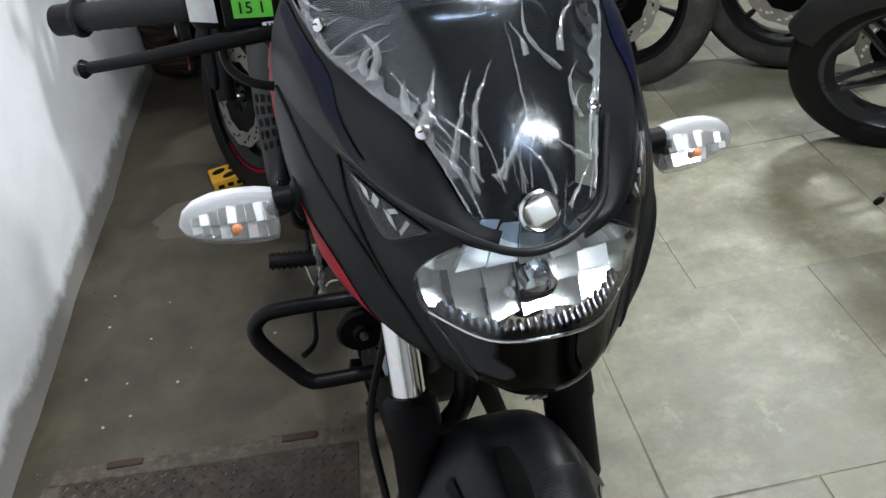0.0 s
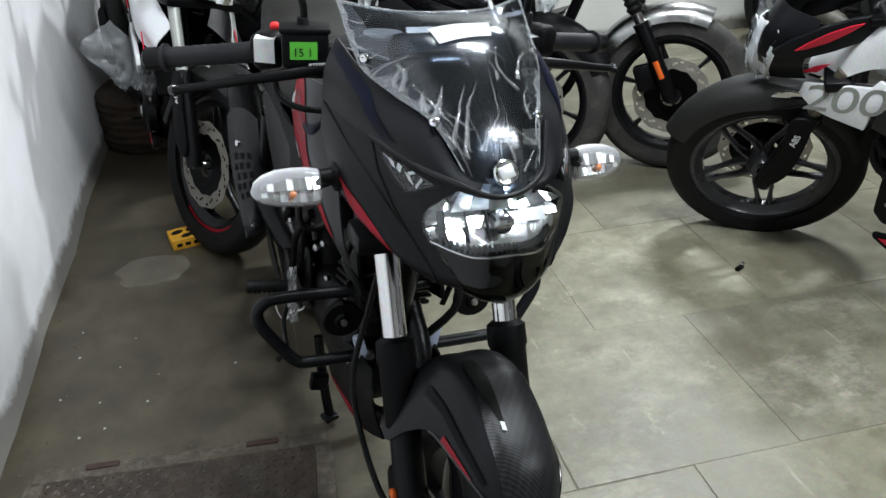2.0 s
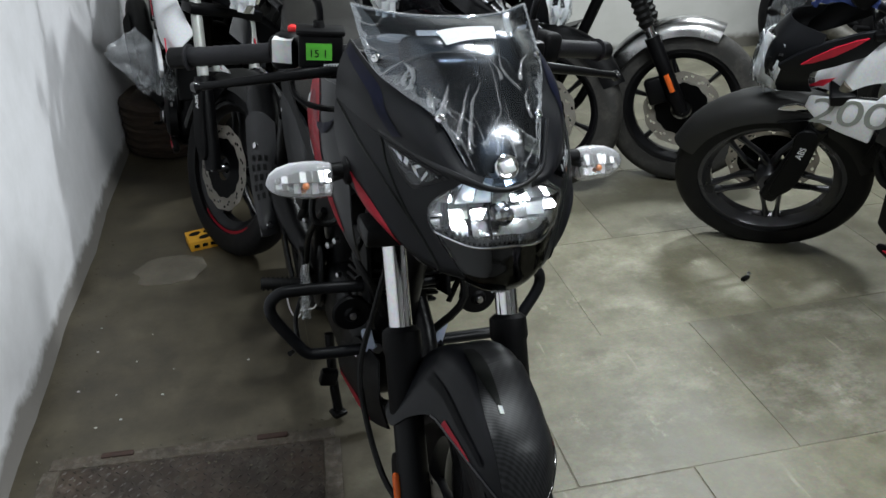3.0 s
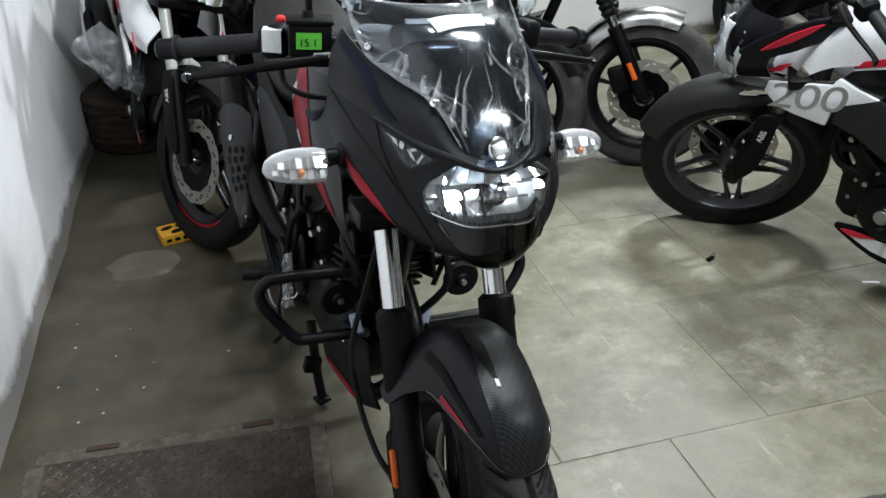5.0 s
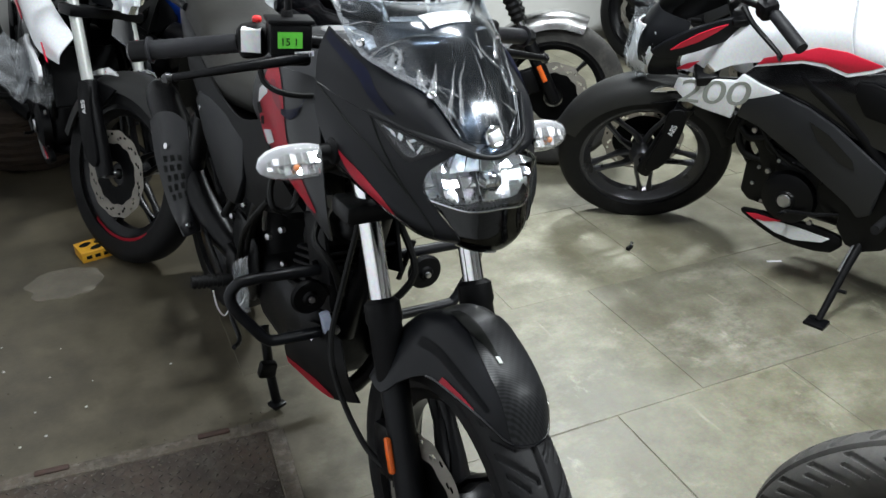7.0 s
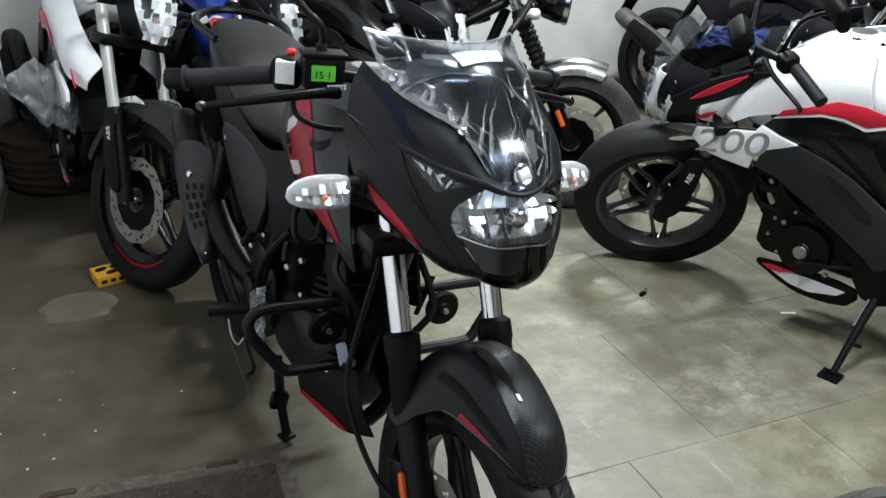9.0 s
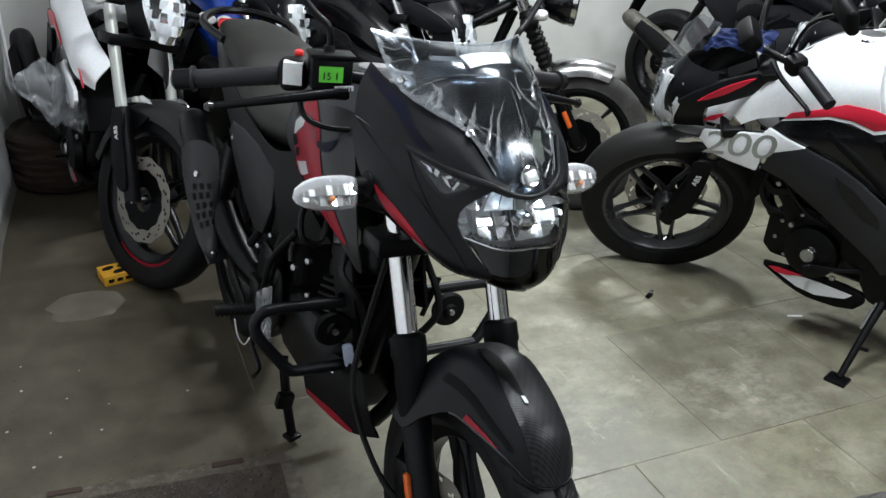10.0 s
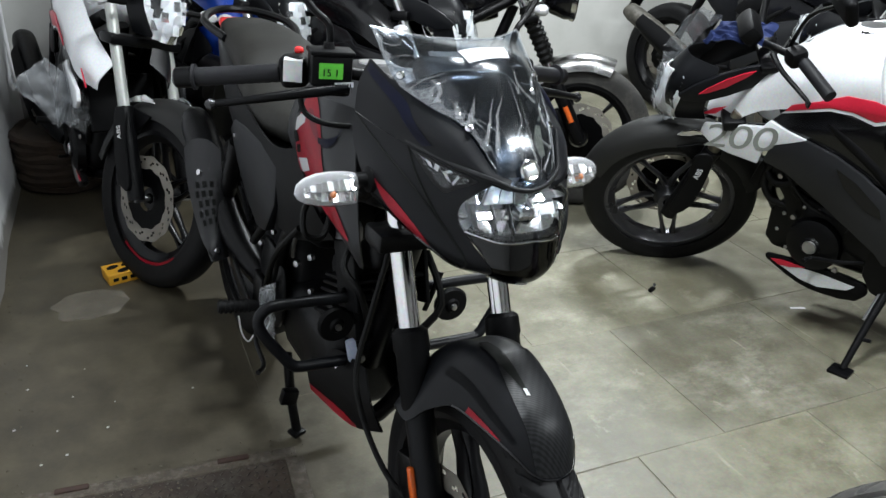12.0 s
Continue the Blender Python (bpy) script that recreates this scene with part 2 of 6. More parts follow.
def floor_material(name, base, pale, pale_at, per_piece=0.0, scuffs=0.46):
    """Worn greenish limestone: blotches, brown stains, pale scuffs and scratches, fine speckle, grime and painted shade
    by the wall.
    """
    m, n, l, s = nodes_of(name)
    a, b = noise_node(n, l, 1.5, 7.0, 0.62, "Position"), noise_node(n, l, 11.0, 8.0, 0.7, "Position")
    c, d = noise_node(n, l, 120.0, 4.0, coord="Position"), noise_node(n, l, 2.6, 10.0, 0.72, "Position", (1.0, 1.4, 1.0))
    r = ramp_node(n, l, a.outputs["Fac"], [(0.32, tuple(v * 0.66 for v in base)), (0.68, tuple(v * 1.10 for v in base))])
    r2 = ramp_node(n, l, b.outputs["Fac"], [(0.34, (0.58, 0.56, 0.52)), (0.62, (1.08, 1.08, 1.08))])
    mx = mix_node(n, l, "MULTIPLY", 0.75, r.outputs["Color"], r2.outputs["Color"])
    # brown damp stains
    e = noise_node(n, l, 3.7, 9.0, 0.66, "Position", (1.3, 1.0, 1.0))
    er = ramp_node(n, l, e.outputs["Fac"], [(0.54, (0, 0, 0)), (0.68, (0.62, 0.62, 0.62))])
    mx = mix_node(n, l, "MIX", er.outputs["Color"], mx.outputs["Color"], tuple(v * k for v, k in zip(base, (0.52, 0.48, 0.42))))
    # pale bloom where feet and wheels have rubbed
    sc = ramp_node(n, l, d.outputs["Fac"], [(pale_at - 0.03, (0, 0, 0)), (pale_at + 0.12, (scuffs,) * 3)])
    mx2 = mix_node(n, l, "MIX", sc.outputs["Color"], mx.outputs["Color"], pale)
    f = noise_node(n, l, 9.0, 12.0, 0.75, "Position", (1.0, 0.6, 1.0))
    fr = ramp_node(n, l, f.outputs["Fac"], [(0.60, (0, 0, 0)), (0.67, (scuffs,) * 3)])
    mx2 = mix_node(n, l, "MIX", fr.outputs["Color"], mx2.outputs["Color"], pale)
    for turn, freq, at in ((radians(2), 30.0, 0.685), (radians(38), 34.0, 0.71), (radians(-24), 34.0, 0.71)):
        tc = n.new("ShaderNodeNewGeometry")
        mp = n.new("ShaderNodeMapping")
        mp.inputs["Rotation"].default_value, mp.inputs["Scale"].default_value = (0, 0, turn), (1.0, 0.09, 1.0)
        l.new(tc.outputs["Position"], mp.inputs["Vector"])
        st = n.new("ShaderNodeTexNoise")
        st.inputs["Scale"].default_value, st.inputs["Detail"].default_value = freq, 3.0
        l.new(mp.outputs["Vector"], st.inputs["Vector"])
        sr = ramp_node(n, l, st.outputs["Fac"], [(at, (0, 0, 0)), (at + 0.07, (0.8 * scuffs,) * 3)])
        mx2 = mix_node(n, l, "MIX", sr.outputs["Color"], mx2.outputs["Color"], tuple(min(1, 1.08 * v) for v in pale))
    mx3 = mix_node(n, l, "MULTIPLY", 0.45, mx2.outputs["Color"], c.outputs["Color"])
    # trodden-in grime and painted shade, darkening past the slab edge towards the wall
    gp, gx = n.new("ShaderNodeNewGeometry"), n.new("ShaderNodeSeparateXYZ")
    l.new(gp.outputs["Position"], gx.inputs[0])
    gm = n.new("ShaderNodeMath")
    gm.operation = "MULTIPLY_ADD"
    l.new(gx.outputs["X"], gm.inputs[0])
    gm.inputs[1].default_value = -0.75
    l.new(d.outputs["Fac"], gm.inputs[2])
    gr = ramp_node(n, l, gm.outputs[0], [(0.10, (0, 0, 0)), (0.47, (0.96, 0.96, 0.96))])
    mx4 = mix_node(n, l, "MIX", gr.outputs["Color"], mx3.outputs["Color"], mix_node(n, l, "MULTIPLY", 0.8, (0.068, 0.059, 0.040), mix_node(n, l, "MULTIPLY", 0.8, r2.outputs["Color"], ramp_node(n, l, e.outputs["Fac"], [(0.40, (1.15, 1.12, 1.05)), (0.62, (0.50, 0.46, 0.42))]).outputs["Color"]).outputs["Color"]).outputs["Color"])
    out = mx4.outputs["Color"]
    if per_piece:
        oi = n.new("ShaderNodeObjectInfo")
        pr = ramp_node(n, l, oi.outputs["Random"], [(0.0, (1 - per_piece,) * 3), (1.0, (1.0, 1.0, 1.0))])
        out = mix_node(n, l, "MULTIPLY", 1.0, out, pr.outputs["Color"]).outputs["Color"]
    l.new(out, s.inputs["Base Color"])
    rr = n.new("ShaderNodeMapRange")
    rr.inputs["To Min"].default_value, rr.inputs["To Max"].default_value = 0.30, 0.66
    l.new(b.outputs["Fac"], rr.inputs["Value"])
    l.new(rr.outputs["Result"], s.inputs["Roughness"])
    hs = n.new("ShaderNodeMath")
    hs.operation = "MULTIPLY_ADD"
    l.new(c.outputs["Fac"], hs.inputs[0])
    hs.inputs[1].default_value = 0.35
    l.new(b.outputs["Fac"], hs.inputs[2])
    bump_node(n, l, hs.outputs[0], 0.22, 0.004, s)
    return m


M_WALL = wall_material("white distempered wall", (0.74, 0.74, 0.76))
# the unseen ceiling and far walls are greyed to cut bounced light
M_CEIL = wall_material("greyed unseen ceiling", (0.50, 0.50, 0.49))
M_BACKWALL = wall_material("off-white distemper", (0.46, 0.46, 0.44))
M_FARWALL = wall_material("grey unseen wall", (0.36, 0.36, 0.35))
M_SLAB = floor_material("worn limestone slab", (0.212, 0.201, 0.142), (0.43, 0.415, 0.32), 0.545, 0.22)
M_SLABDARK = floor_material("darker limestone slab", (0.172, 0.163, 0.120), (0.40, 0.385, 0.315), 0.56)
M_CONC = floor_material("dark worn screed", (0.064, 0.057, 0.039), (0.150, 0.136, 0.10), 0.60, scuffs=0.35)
M_JOINT = surface("grimy joint", (0.120, 0.108, 0.080), 0.9, vary=0.5, big=5, bump=0.4)
M_DUSTPIPE = surface("dust-coated exhaust steel", (0.060, 0.056, 0.046), 0.55, 0.3, vary=0.3, big=14, bump=0.2, dust=0.25)
M_PLATE = surface("rusty chequer plate", (0.036, 0.024, 0.016), 0.65, 0.15, vary=0.6, big=8, fine=60, bump=0.8, dust=0.20)
M_STUD = surface("worn plate stud", (0.036, 0.028, 0.022), 0.5, 0.4, vary=0.4, big=10, bump=0.4)
M_GRIT = surface("grit-caked frame", (0.070, 0.056, 0.041), 0.85, vary=0.35, big=16, bump=0.8, dust=0.3)
M_RUST = surface("red rust", (0.045, 0.022, 0.015), 0.8, vary=0.4, big=20, bump=0.6)
M_PATCH = surface("cement patch", (0.112, 0.098, 0.074), 0.85, vary=0.2, big=14, bump=0.5)
M_DRIP = surface("dried white paint", (0.42, 0.42, 0.39), 0.7, vary=0.1)
M_MAT = surface("brown coir", (0.040, 0.026, 0.017), 0.9, vary=0.4, big=20, bump=0.6)

# ---------------------------------------------------------------- mesh tools


def part(name, bm, material, parent=None, label="", smooth=40.0):
    """Links a bmesh as one mesh object, under a thing or a part if given."""
    me = bpy.data.meshes.new(name)
    bmesh.ops.recalc_face_normals(bm, faces=bm.faces)
    bm.to_mesh(me)
    bm.free()
    me.materials.append(material)
    if smooth:
        for p in me.polygons:
            p.use_smooth = True
        me.set_sharp_from_angle(angle=radians(smooth))
    ob = new(name, me)
    if parent:
        ob.parent = parent
    if label:
        ob["label"] = label
    return ob


def thing(name, label, category, m=None, group="", kind=""):
    ob = new(name)
    ob.empty_display_size = 0.1
    if m is not None:
        ob.matrix_world = m
    return tagged(ob, label, category, group, kind)


def spline(points, steps=6, closed=False):
    """Catmull-Rom through the points."""
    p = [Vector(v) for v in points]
    n, out = len(p), []
    for i in range(n if closed else n - 1):
        a, b, c, d = (p[(i + k) % n] if closed else p[max(0, min(n - 1, i + k))] for k in (-1, 0, 1, 2))
        for s in range(steps):
            t = s / steps
            out.append(0.5 * (2 * b + (c - a) * t + (2 * a - 5 * b + 4 * c - d) * t * t + (3 * b - a - 3 * c + d) * t ** 3))
    if not closed:
        out.append(p[-1])
    return out


def add_rings(bm, rings, closed_u=True, cap=True):
    vs = [[bm.verts.new(v) for v in r] for r in rings]
    n = len(vs[0])
    for a, b in zip(vs, vs[1:]):
        for i in range(n if closed_u else n - 1):
            j = (i + 1) % n
            bm.faces.new((a[i], a[j], b[j], b[i]))
    if cap:
        bm.faces.new(vs[0][::-1])
        bm.faces.new(vs[-1])
    return bm


def loft(rings, cap=True):
    return add_rings(bmesh.new(), rings, True, cap)


def tube(points, r, n=10, steps=0, bm=None, cap=True):
    """A round bar along a path; r: one radius, or one for each given point."""
    pts = [Vector(p) for p in points]
    if steps:
        rr = r
        k = len(pts)
        pts = spline(pts, steps)
        if not isinstance(r, (int, float)):
            r = [rr[min(k - 1, i // steps)] * (1 - (i % steps) / steps) + rr[min(k - 1, i // steps + 1)] * ((i % steps) / steps) for i in range(len(pts))]
    rs = [r] * len(pts) if isinstance(r, (int, float)) else r
    tans = [(pts[min(len(pts) - 1, i + 1)] - pts[max(0, i - 1)]).normalized() for i in range(len(pts))]
    side = tans[0].orthogonal().normalized()
    rings = []
    for p, t, q in zip(pts, tans, rs):
        side = (side - t * side.dot(t)).normalized()
        up = t.cross(side)
        rings.append([p + q * (math.cos(a) * side + math.sin(a) * up) for a in (2 * math.pi * i / n for i in range(n))])
    return add_rings(bm or bmesh.new(), rings, True, cap)


def lathe(profile, centre, axis=(1, 0, 0), n=48, closed=True, bm=None):
    """Turns (along, radius) pairs round an axis through centre. closed: the profile is a closed loop."""
    ax = Vector(axis).normalized()
    u = ax.orthogonal().normalized()
    if abs(ax.x) > 0.9:
        u = Vector((0, 0, 1)) - ax * ax.z
        u.normalize()
    v, c = ax.cross(u), Vector(centre)
    rings = [[c + ax * s + q * (math.cos(a) * u + math.sin(a) * v) for a in (2 * math.pi * i / n for i in range(n))] for s, q in profile]
    if closed:
        rings.append(None)
    bm = bm or bmesh.new()
    vs = [[bm.verts.new(p) for p in r] for r in rings if r]
    if closed:
        vs.append(vs[0])
    for a, b in zip(vs, vs[1:]):
        for i in range(n):
            j = (i + 1) % n
            bm.faces.new((a[i], a[j], b[j], b[i]))
    if not closed:
        for ring, (s, q) in ((vs[0], profile[0]), (vs[-1], profile[-1])):
            if q > 1e-4:
                bm.faces.new(ring)
    return bm


def rbox(size, centre, rot=(0, 0, 0), bevel=0.004, segs=2, bm=None):
    b2 = bmesh.new()
    bmesh.ops.create_cube(b2, size=1.0)
    bmesh.ops.scale(b2, vec=size, verts=b2.verts)
    if bevel:
        bmesh.ops.bevel(b2, geom=b2.edges[:], offset=min(bevel, min(size) * 0.45), segments=segs, affect="EDGES", profile=0.5)
    bmesh.ops.transform(b2, matrix=pose(*centre, *rot), verts=b2.verts)
    return merge(bm, b2) if bm else b2


def merge(a, b):
    """Adds bmesh b to a."""
    me = bpy.data.meshes.new("tmp")
    b.to_mesh(me)
    b.free()
    a.from_mesh(me)
    bpy.data.meshes.remove(me)
    return a


def moved(bm, m):
    bmesh.ops.transform(bm, matrix=m, verts=bm.verts)
    return bm


def mirrored(bm):
    """The same shape on the other side (x to -x)."""
    c = bm.copy()
    bmesh.ops.scale(c, vec=(-1, 1, 1), verts=c.verts)
    bmesh.ops.reverse_faces(c, faces=c.faces)
    return c


def prism(outline, x0, x1, bevel=0.0, curve=0):
    """A plate in the side view: outline of (y, z), from x0 to x1."""
    pts = [(q[1], q[2]) for q in spline([(0, y, z) for y, z in outline], curve, True)] if curve else outline
    bm = bmesh.new()
    a = [bm.verts.new((x0, y, z)) for y, z in pts]
    b = [bm.verts.new((x1, y, z)) for y, z in pts]
    bm.faces.new(a[::-1])
    bm.faces.new(b)
    for i in range(len(pts)):
        j = (i + 1) % len(pts)
        bm.faces.new((a[i], a[j], b[j], b[i]))
    if bevel:
        bmesh.ops.recalc_face_normals(bm, faces=bm.faces)
        es = [e for e in bm.edges if len(e.link_faces) == 2 and e.calc_face_angle(0) > 0.6]
        bmesh.ops.bevel(bm, geom=es, offset=bevel, segments=2, affect="EDGES", profile=0.5)
    return bm


def sheet(rows, nu=5, nv=5, thick=0.003):
    """A smooth sheet through a net of points (rows of equal length), with thickness."""
    a = [spline(r, nu) for r in rows]
    cols = [spline([r[i] for r in a], nv) for i in range(len(a[0]))]
    bm = bmesh.new()
    vs = [[bm.verts.new(p) for p in c] for c in cols]
    for p, q in zip(vs, vs[1:]):
        for i in range(len(p) - 1):
            bm.faces.new((p[i], p[i + 1], q[i + 1], q[i]))
    bmesh.ops.recalc_face_normals(bm, faces=bm.faces)
    if thick:
        bmesh.ops.solidify(bm, geom=bm.faces[:], thickness=thick)
    return bm


def net_point(net, u, v):
    """A point of the smooth sheet through a net: u along a row, v from row to row, both 0 to 1."""
    def cr(p, t):
        n = len(p) - 1
        i = min(n - 1, max(0, int(t * n)))
        f = t * n - i
        a, b, c, d = p[max(0, i - 1)], p[i], p[i + 1], p[min(n, i + 2)]
        return 0.5 * (2 * b + (c - a) * f + (2 * a - 5 * b + 4 * c - d) * f * f + (3 * b - a - 3 * c + d) * f ** 3)
    return cr([cr([Vector(q) for q in r], u) for r in net], v)


def ring_section(y, cx, cz, w, h, top=0.5, n=24, power=2.4):
    """A rounded cross-section in the plane y: half width w, half height h; a super-ellipse, narrower at the top by `top`."""
    out = []
    for i in range(n):
        a = 2 * math.pi * i / n
        c, s = math.cos(a), math.sin(a)
        x = math.copysign(abs(c) ** (2 / power), c)
        z = math.copysign(abs(s) ** (2 / power), s)
        k = 1 - top * 0.5 * (z + 1)
        out.append(Vector((cx + w * k * x, y, cz + h * z)))
    return out


def words(text, size, m, material, name, parent, depth=0.0004, squeeze=1.0, label=""):
    cu = bpy.data.curves.new(name, "FONT")
    cu.body, cu.size, cu.extrude, cu.align_x, cu.align_y = text, size, depth, "CENTER", "CENTER"
    tmp = bpy.data.objects.new("tmp", cu)
    scene.collection.objects.link(tmp)
    bpy.context.view_layer.update()
    me = bpy.data.meshes.new_from_object(tmp.evaluated_get(bpy.context.evaluated_depsgraph_get()))
    bpy.data.objects.remove(tmp)
    bpy.data.curves.remove(cu)
    me.transform(m @ Matrix.Diagonal((squeeze, 1, 1, 1)))
    me.materials.clear()
    me.materials.append(material)
    me.name = name
    ob = new(name, me)
    ob.parent = parent
    if label:
        ob["label"] = label
    return ob

# ---------------------------------------------------------------- the room
WALL_X, BACK_Y, RIGHT_X, FRONT_Y, CEIL_Z = -0.682, 4.25, 6.2, -3.2, 2.8


def block(name, x0, x1, y0, y1, z0, z1, material, label, category):
    bm = bmesh.new()
    bmesh.ops.create_cube(bm, size=1.0)
    bmesh.ops.scale(bm, vec=(x1 - x0, y1 - y0, z1 - z0), verts=bm.verts)
    bmesh.ops.translate(bm, vec=((x0 + x1) / 2, (y0 + y1) / 2, (z0 + z1) / 2), verts=bm.verts)
    return tagged(part(name, bm, material, smooth=0), label, category, kind="structure")


def uneven_wall(name, x0, y0, y1, z1, label):
    """The long wall: a lumpy plastered face, with thickness."""
    bm = bmesh.new()
    ny, nz = 90, 34
    g = []
    for i in range(ny + 1):
        row = []
        for k in range(nz + 1):
            y, z = y0 + (y1 - y0) * i / ny, z1 * (k / nz) ** 1.3
            d = 0.010 * noise.noise((0.0, y * 2.2, z * 2.2)) + 0.004 * noise.noise((3.0, y * 9, z * 9))
            d += 0.010 * math.exp(-z / 0.04)
            row.append(bm.verts.new((x0 + d - 0.02 * (2.4 - y), y, z)))
        g.append(row)
    for a, b in zip(g, g[1:]):
        for k in range(nz):
            bm.faces.new((a[k], a[k + 1], b[k + 1], b[k]))
    bmesh.ops.recalc_face_normals(bm, faces=bm.faces)
    r = bmesh.ops.extrude_face_region(bm, geom=bm.faces[:])
    vs = [v for v in r["geom"] if isinstance(v, bmesh.types.BMVert)]
    for v in vs:
        v.co.x = x0 - 0.3
    return tagged(part(name, bm, M_WALL, smooth=60), label, "wall", kind="structure")


uneven_wall("wall_west", WALL_X, FRONT_Y, BACK_Y, CEIL_Z, "white distempered plaster wall with stains and a grimy foot")
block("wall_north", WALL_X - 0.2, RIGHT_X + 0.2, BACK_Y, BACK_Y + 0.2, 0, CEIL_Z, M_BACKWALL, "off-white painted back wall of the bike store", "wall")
# unseen walls and ceiling close the room; their grey limits the fill light
block("wall_east", RIGHT_X, RIGHT_X + 0.2, FRONT_Y, BACK_Y, 0, CEIL_Z, M_FARWALL, "unseen side wall far across the store, greyed to cut bounced light", "wall")
block("wall_south", WALL_X - 0.2, RIGHT_X + 0.2, FRONT_Y - 0.2, FRONT_Y, 0, CEIL_Z, M_FARWALL, "unseen wall closing the store, greyed to cut bounced light", "wall")
block("ceiling", WALL_X - 0.2, RIGHT_X + 0.2, FRONT_Y - 0.2, BACK_Y + 0.2, CEIL_Z, CEIL_Z + 0.2, M_CEIL, "plain unseen ceiling with tube lamps, greyed to cut bounced light", "ceiling")
floor = block("floor", WALL_X - 0.2, RIGHT_X + 0.2, FRONT_Y - 0.2, BACK_Y + 0.2, -0.2, -0.0009, M_JOINT, "worn limestone slab floor with grimy joints", "floor")

M_TUBE, tn, tl, ts = nodes_of("lit tube")
ts.inputs["Emission Color"].default_value = (*COOL, 1)
ts.inputs["Emission Strength"].default_value = 6.0
for place, wide, long, watts in LAMPS:
    lampthing = thing("tube_light", "lit white fluorescent tube light under the ceiling", "lamp", pose(*place), "tube lights")
    part("batten", rbox((max(0.06, wide), long + 0.06, 0.04), (0, 0, 0.06)), M_WHITE, lampthing)
    for off in ((0,) if wide < 0.2 else (-0.09, 0.09)):
        part("tube", tube([(off, -long / 2, 0), (off, long / 2, 0)], 0.014, 12), M_TUBE, lampthing)
        for sx in (-1, 1):
            part("end_cap", rbox((0.035, 0.03, 0.06), (off, sx * (long / 2 + 0.005), 0.015)), M_WHITE, lampthing)

# ---------------------------------------------------------------- motorcycles
# A bike's own axes: x to its left, y to its rear, z up; the front axle stands over the origin.
AXLE = 0.295


def groove_pattern(u, v, w):
    """Depth of the tread at u (metres round) and v (-1 to 1 across)."""
    s = abs(v)
    dip = max(0.0, 1 - (s / 0.05) ** 4)
    side = 1 if v > 0 else 0.45
    a = (u / 0.062 + side - 0.55 * s * 2.2) % 1.0
    if 0.14 < s < 0.95:
        dip = max(dip, max(0.0, 1 - (abs(a - 0.5) / 0.11) ** 4))
    b = (u / 0.062 + side + 0.45 - 0.55 * s * 2.2) % 1.0
    if 0.42 < s < 0.85:
        dip = max(dip, 0.8 * max(0.0, 1 - (abs(b - 0.5) / 0.08) ** 4))
    return dip


def tyre_mesh(y, z, R, w, rim_r, fine=False):
    """A tyre round the x axis; fine: with the tread cut in."""
    nu, nv = (960, 64) if fine else (72, 16)
    bm = bmesh.new()
    rings = []
    half = w / 2
    for j in range(nv + 1):
        v = -1 + 2 * j / nv
        a = v * 2.05
        x = half * math.sin(max(-math.pi / 2, min(math.pi / 2, a * 0.92))) * (1 if abs(a) < 1.75 else 0.93)
        h = R - (R - rim_r) * (abs(v) ** 2.6)
        rings.append((x, h, v))
    vs = []
    for x, h, v in rings:
        ring = []
        for i in range(nu):
            t = 2 * math.pi * i / nu
            d = 0.006 * groove_pattern(t * R, v / 0.72, w) if fine and abs(v) < 0.72 else 0
            ring.append(bm.verts.new((x, y + (h - d) * math.sin(t), z + (h - d) * math.cos(t))))
        vs.append(ring)
    for a, b in zip(vs, vs[1:]):
        for i in range(nu):
            j = (i + 1) % nu
            bm.faces.new((a[i], a[j], b[j], b[i]))
    a, b = vs[-1], vs[0]
    for i in range(nu):
        j = (i + 1) % nu
        bm.faces.new((a[i], a[j], b[j], b[i]))
    return bm


def disc_mesh(x, y, z, r0, r1, n=72, wavy=0.0, holes=True, arc=None):
    """A drilled brake disc."""
    bm = bmesh.new()
    radii = [r0, r0 + (r1 - r0) * 0.28, r0 + (r1 - r0) * 0.45, r0 + (r1 - r0) * 0.62, r0 + (r1 - r0) * 0.78, r1]
    vs = [[bm.verts.new((x, y + (r + (wavy * math.cos(12 * t) if r in (r0, r1) else 0)) * math.sin(t), z + (r + (wavy * math.cos(12 * t) if r in (r0, r1) else 0)) * math.cos(t)))
           for t in (2 * math.pi * i / n for i in range(n))] for r in radii]
    for k in range(5):
        for i in range(n):
            if holes and ((k == 1 and i % 6 == 0) or (k == 3 and i % 6 == 3) or (k == 2 and i % 6 == 5)):
                continue
            if arc and not arc[0] <= i < arc[1]:
                continue
            j = (i + 1) % n
            bm.faces.new((vs[k][i], vs[k][j], vs[k + 1][j], vs[k + 1][i]))
    bmesh.ops.solidify(bm, geom=bm.faces[:], thickness=0.004)
    return bm


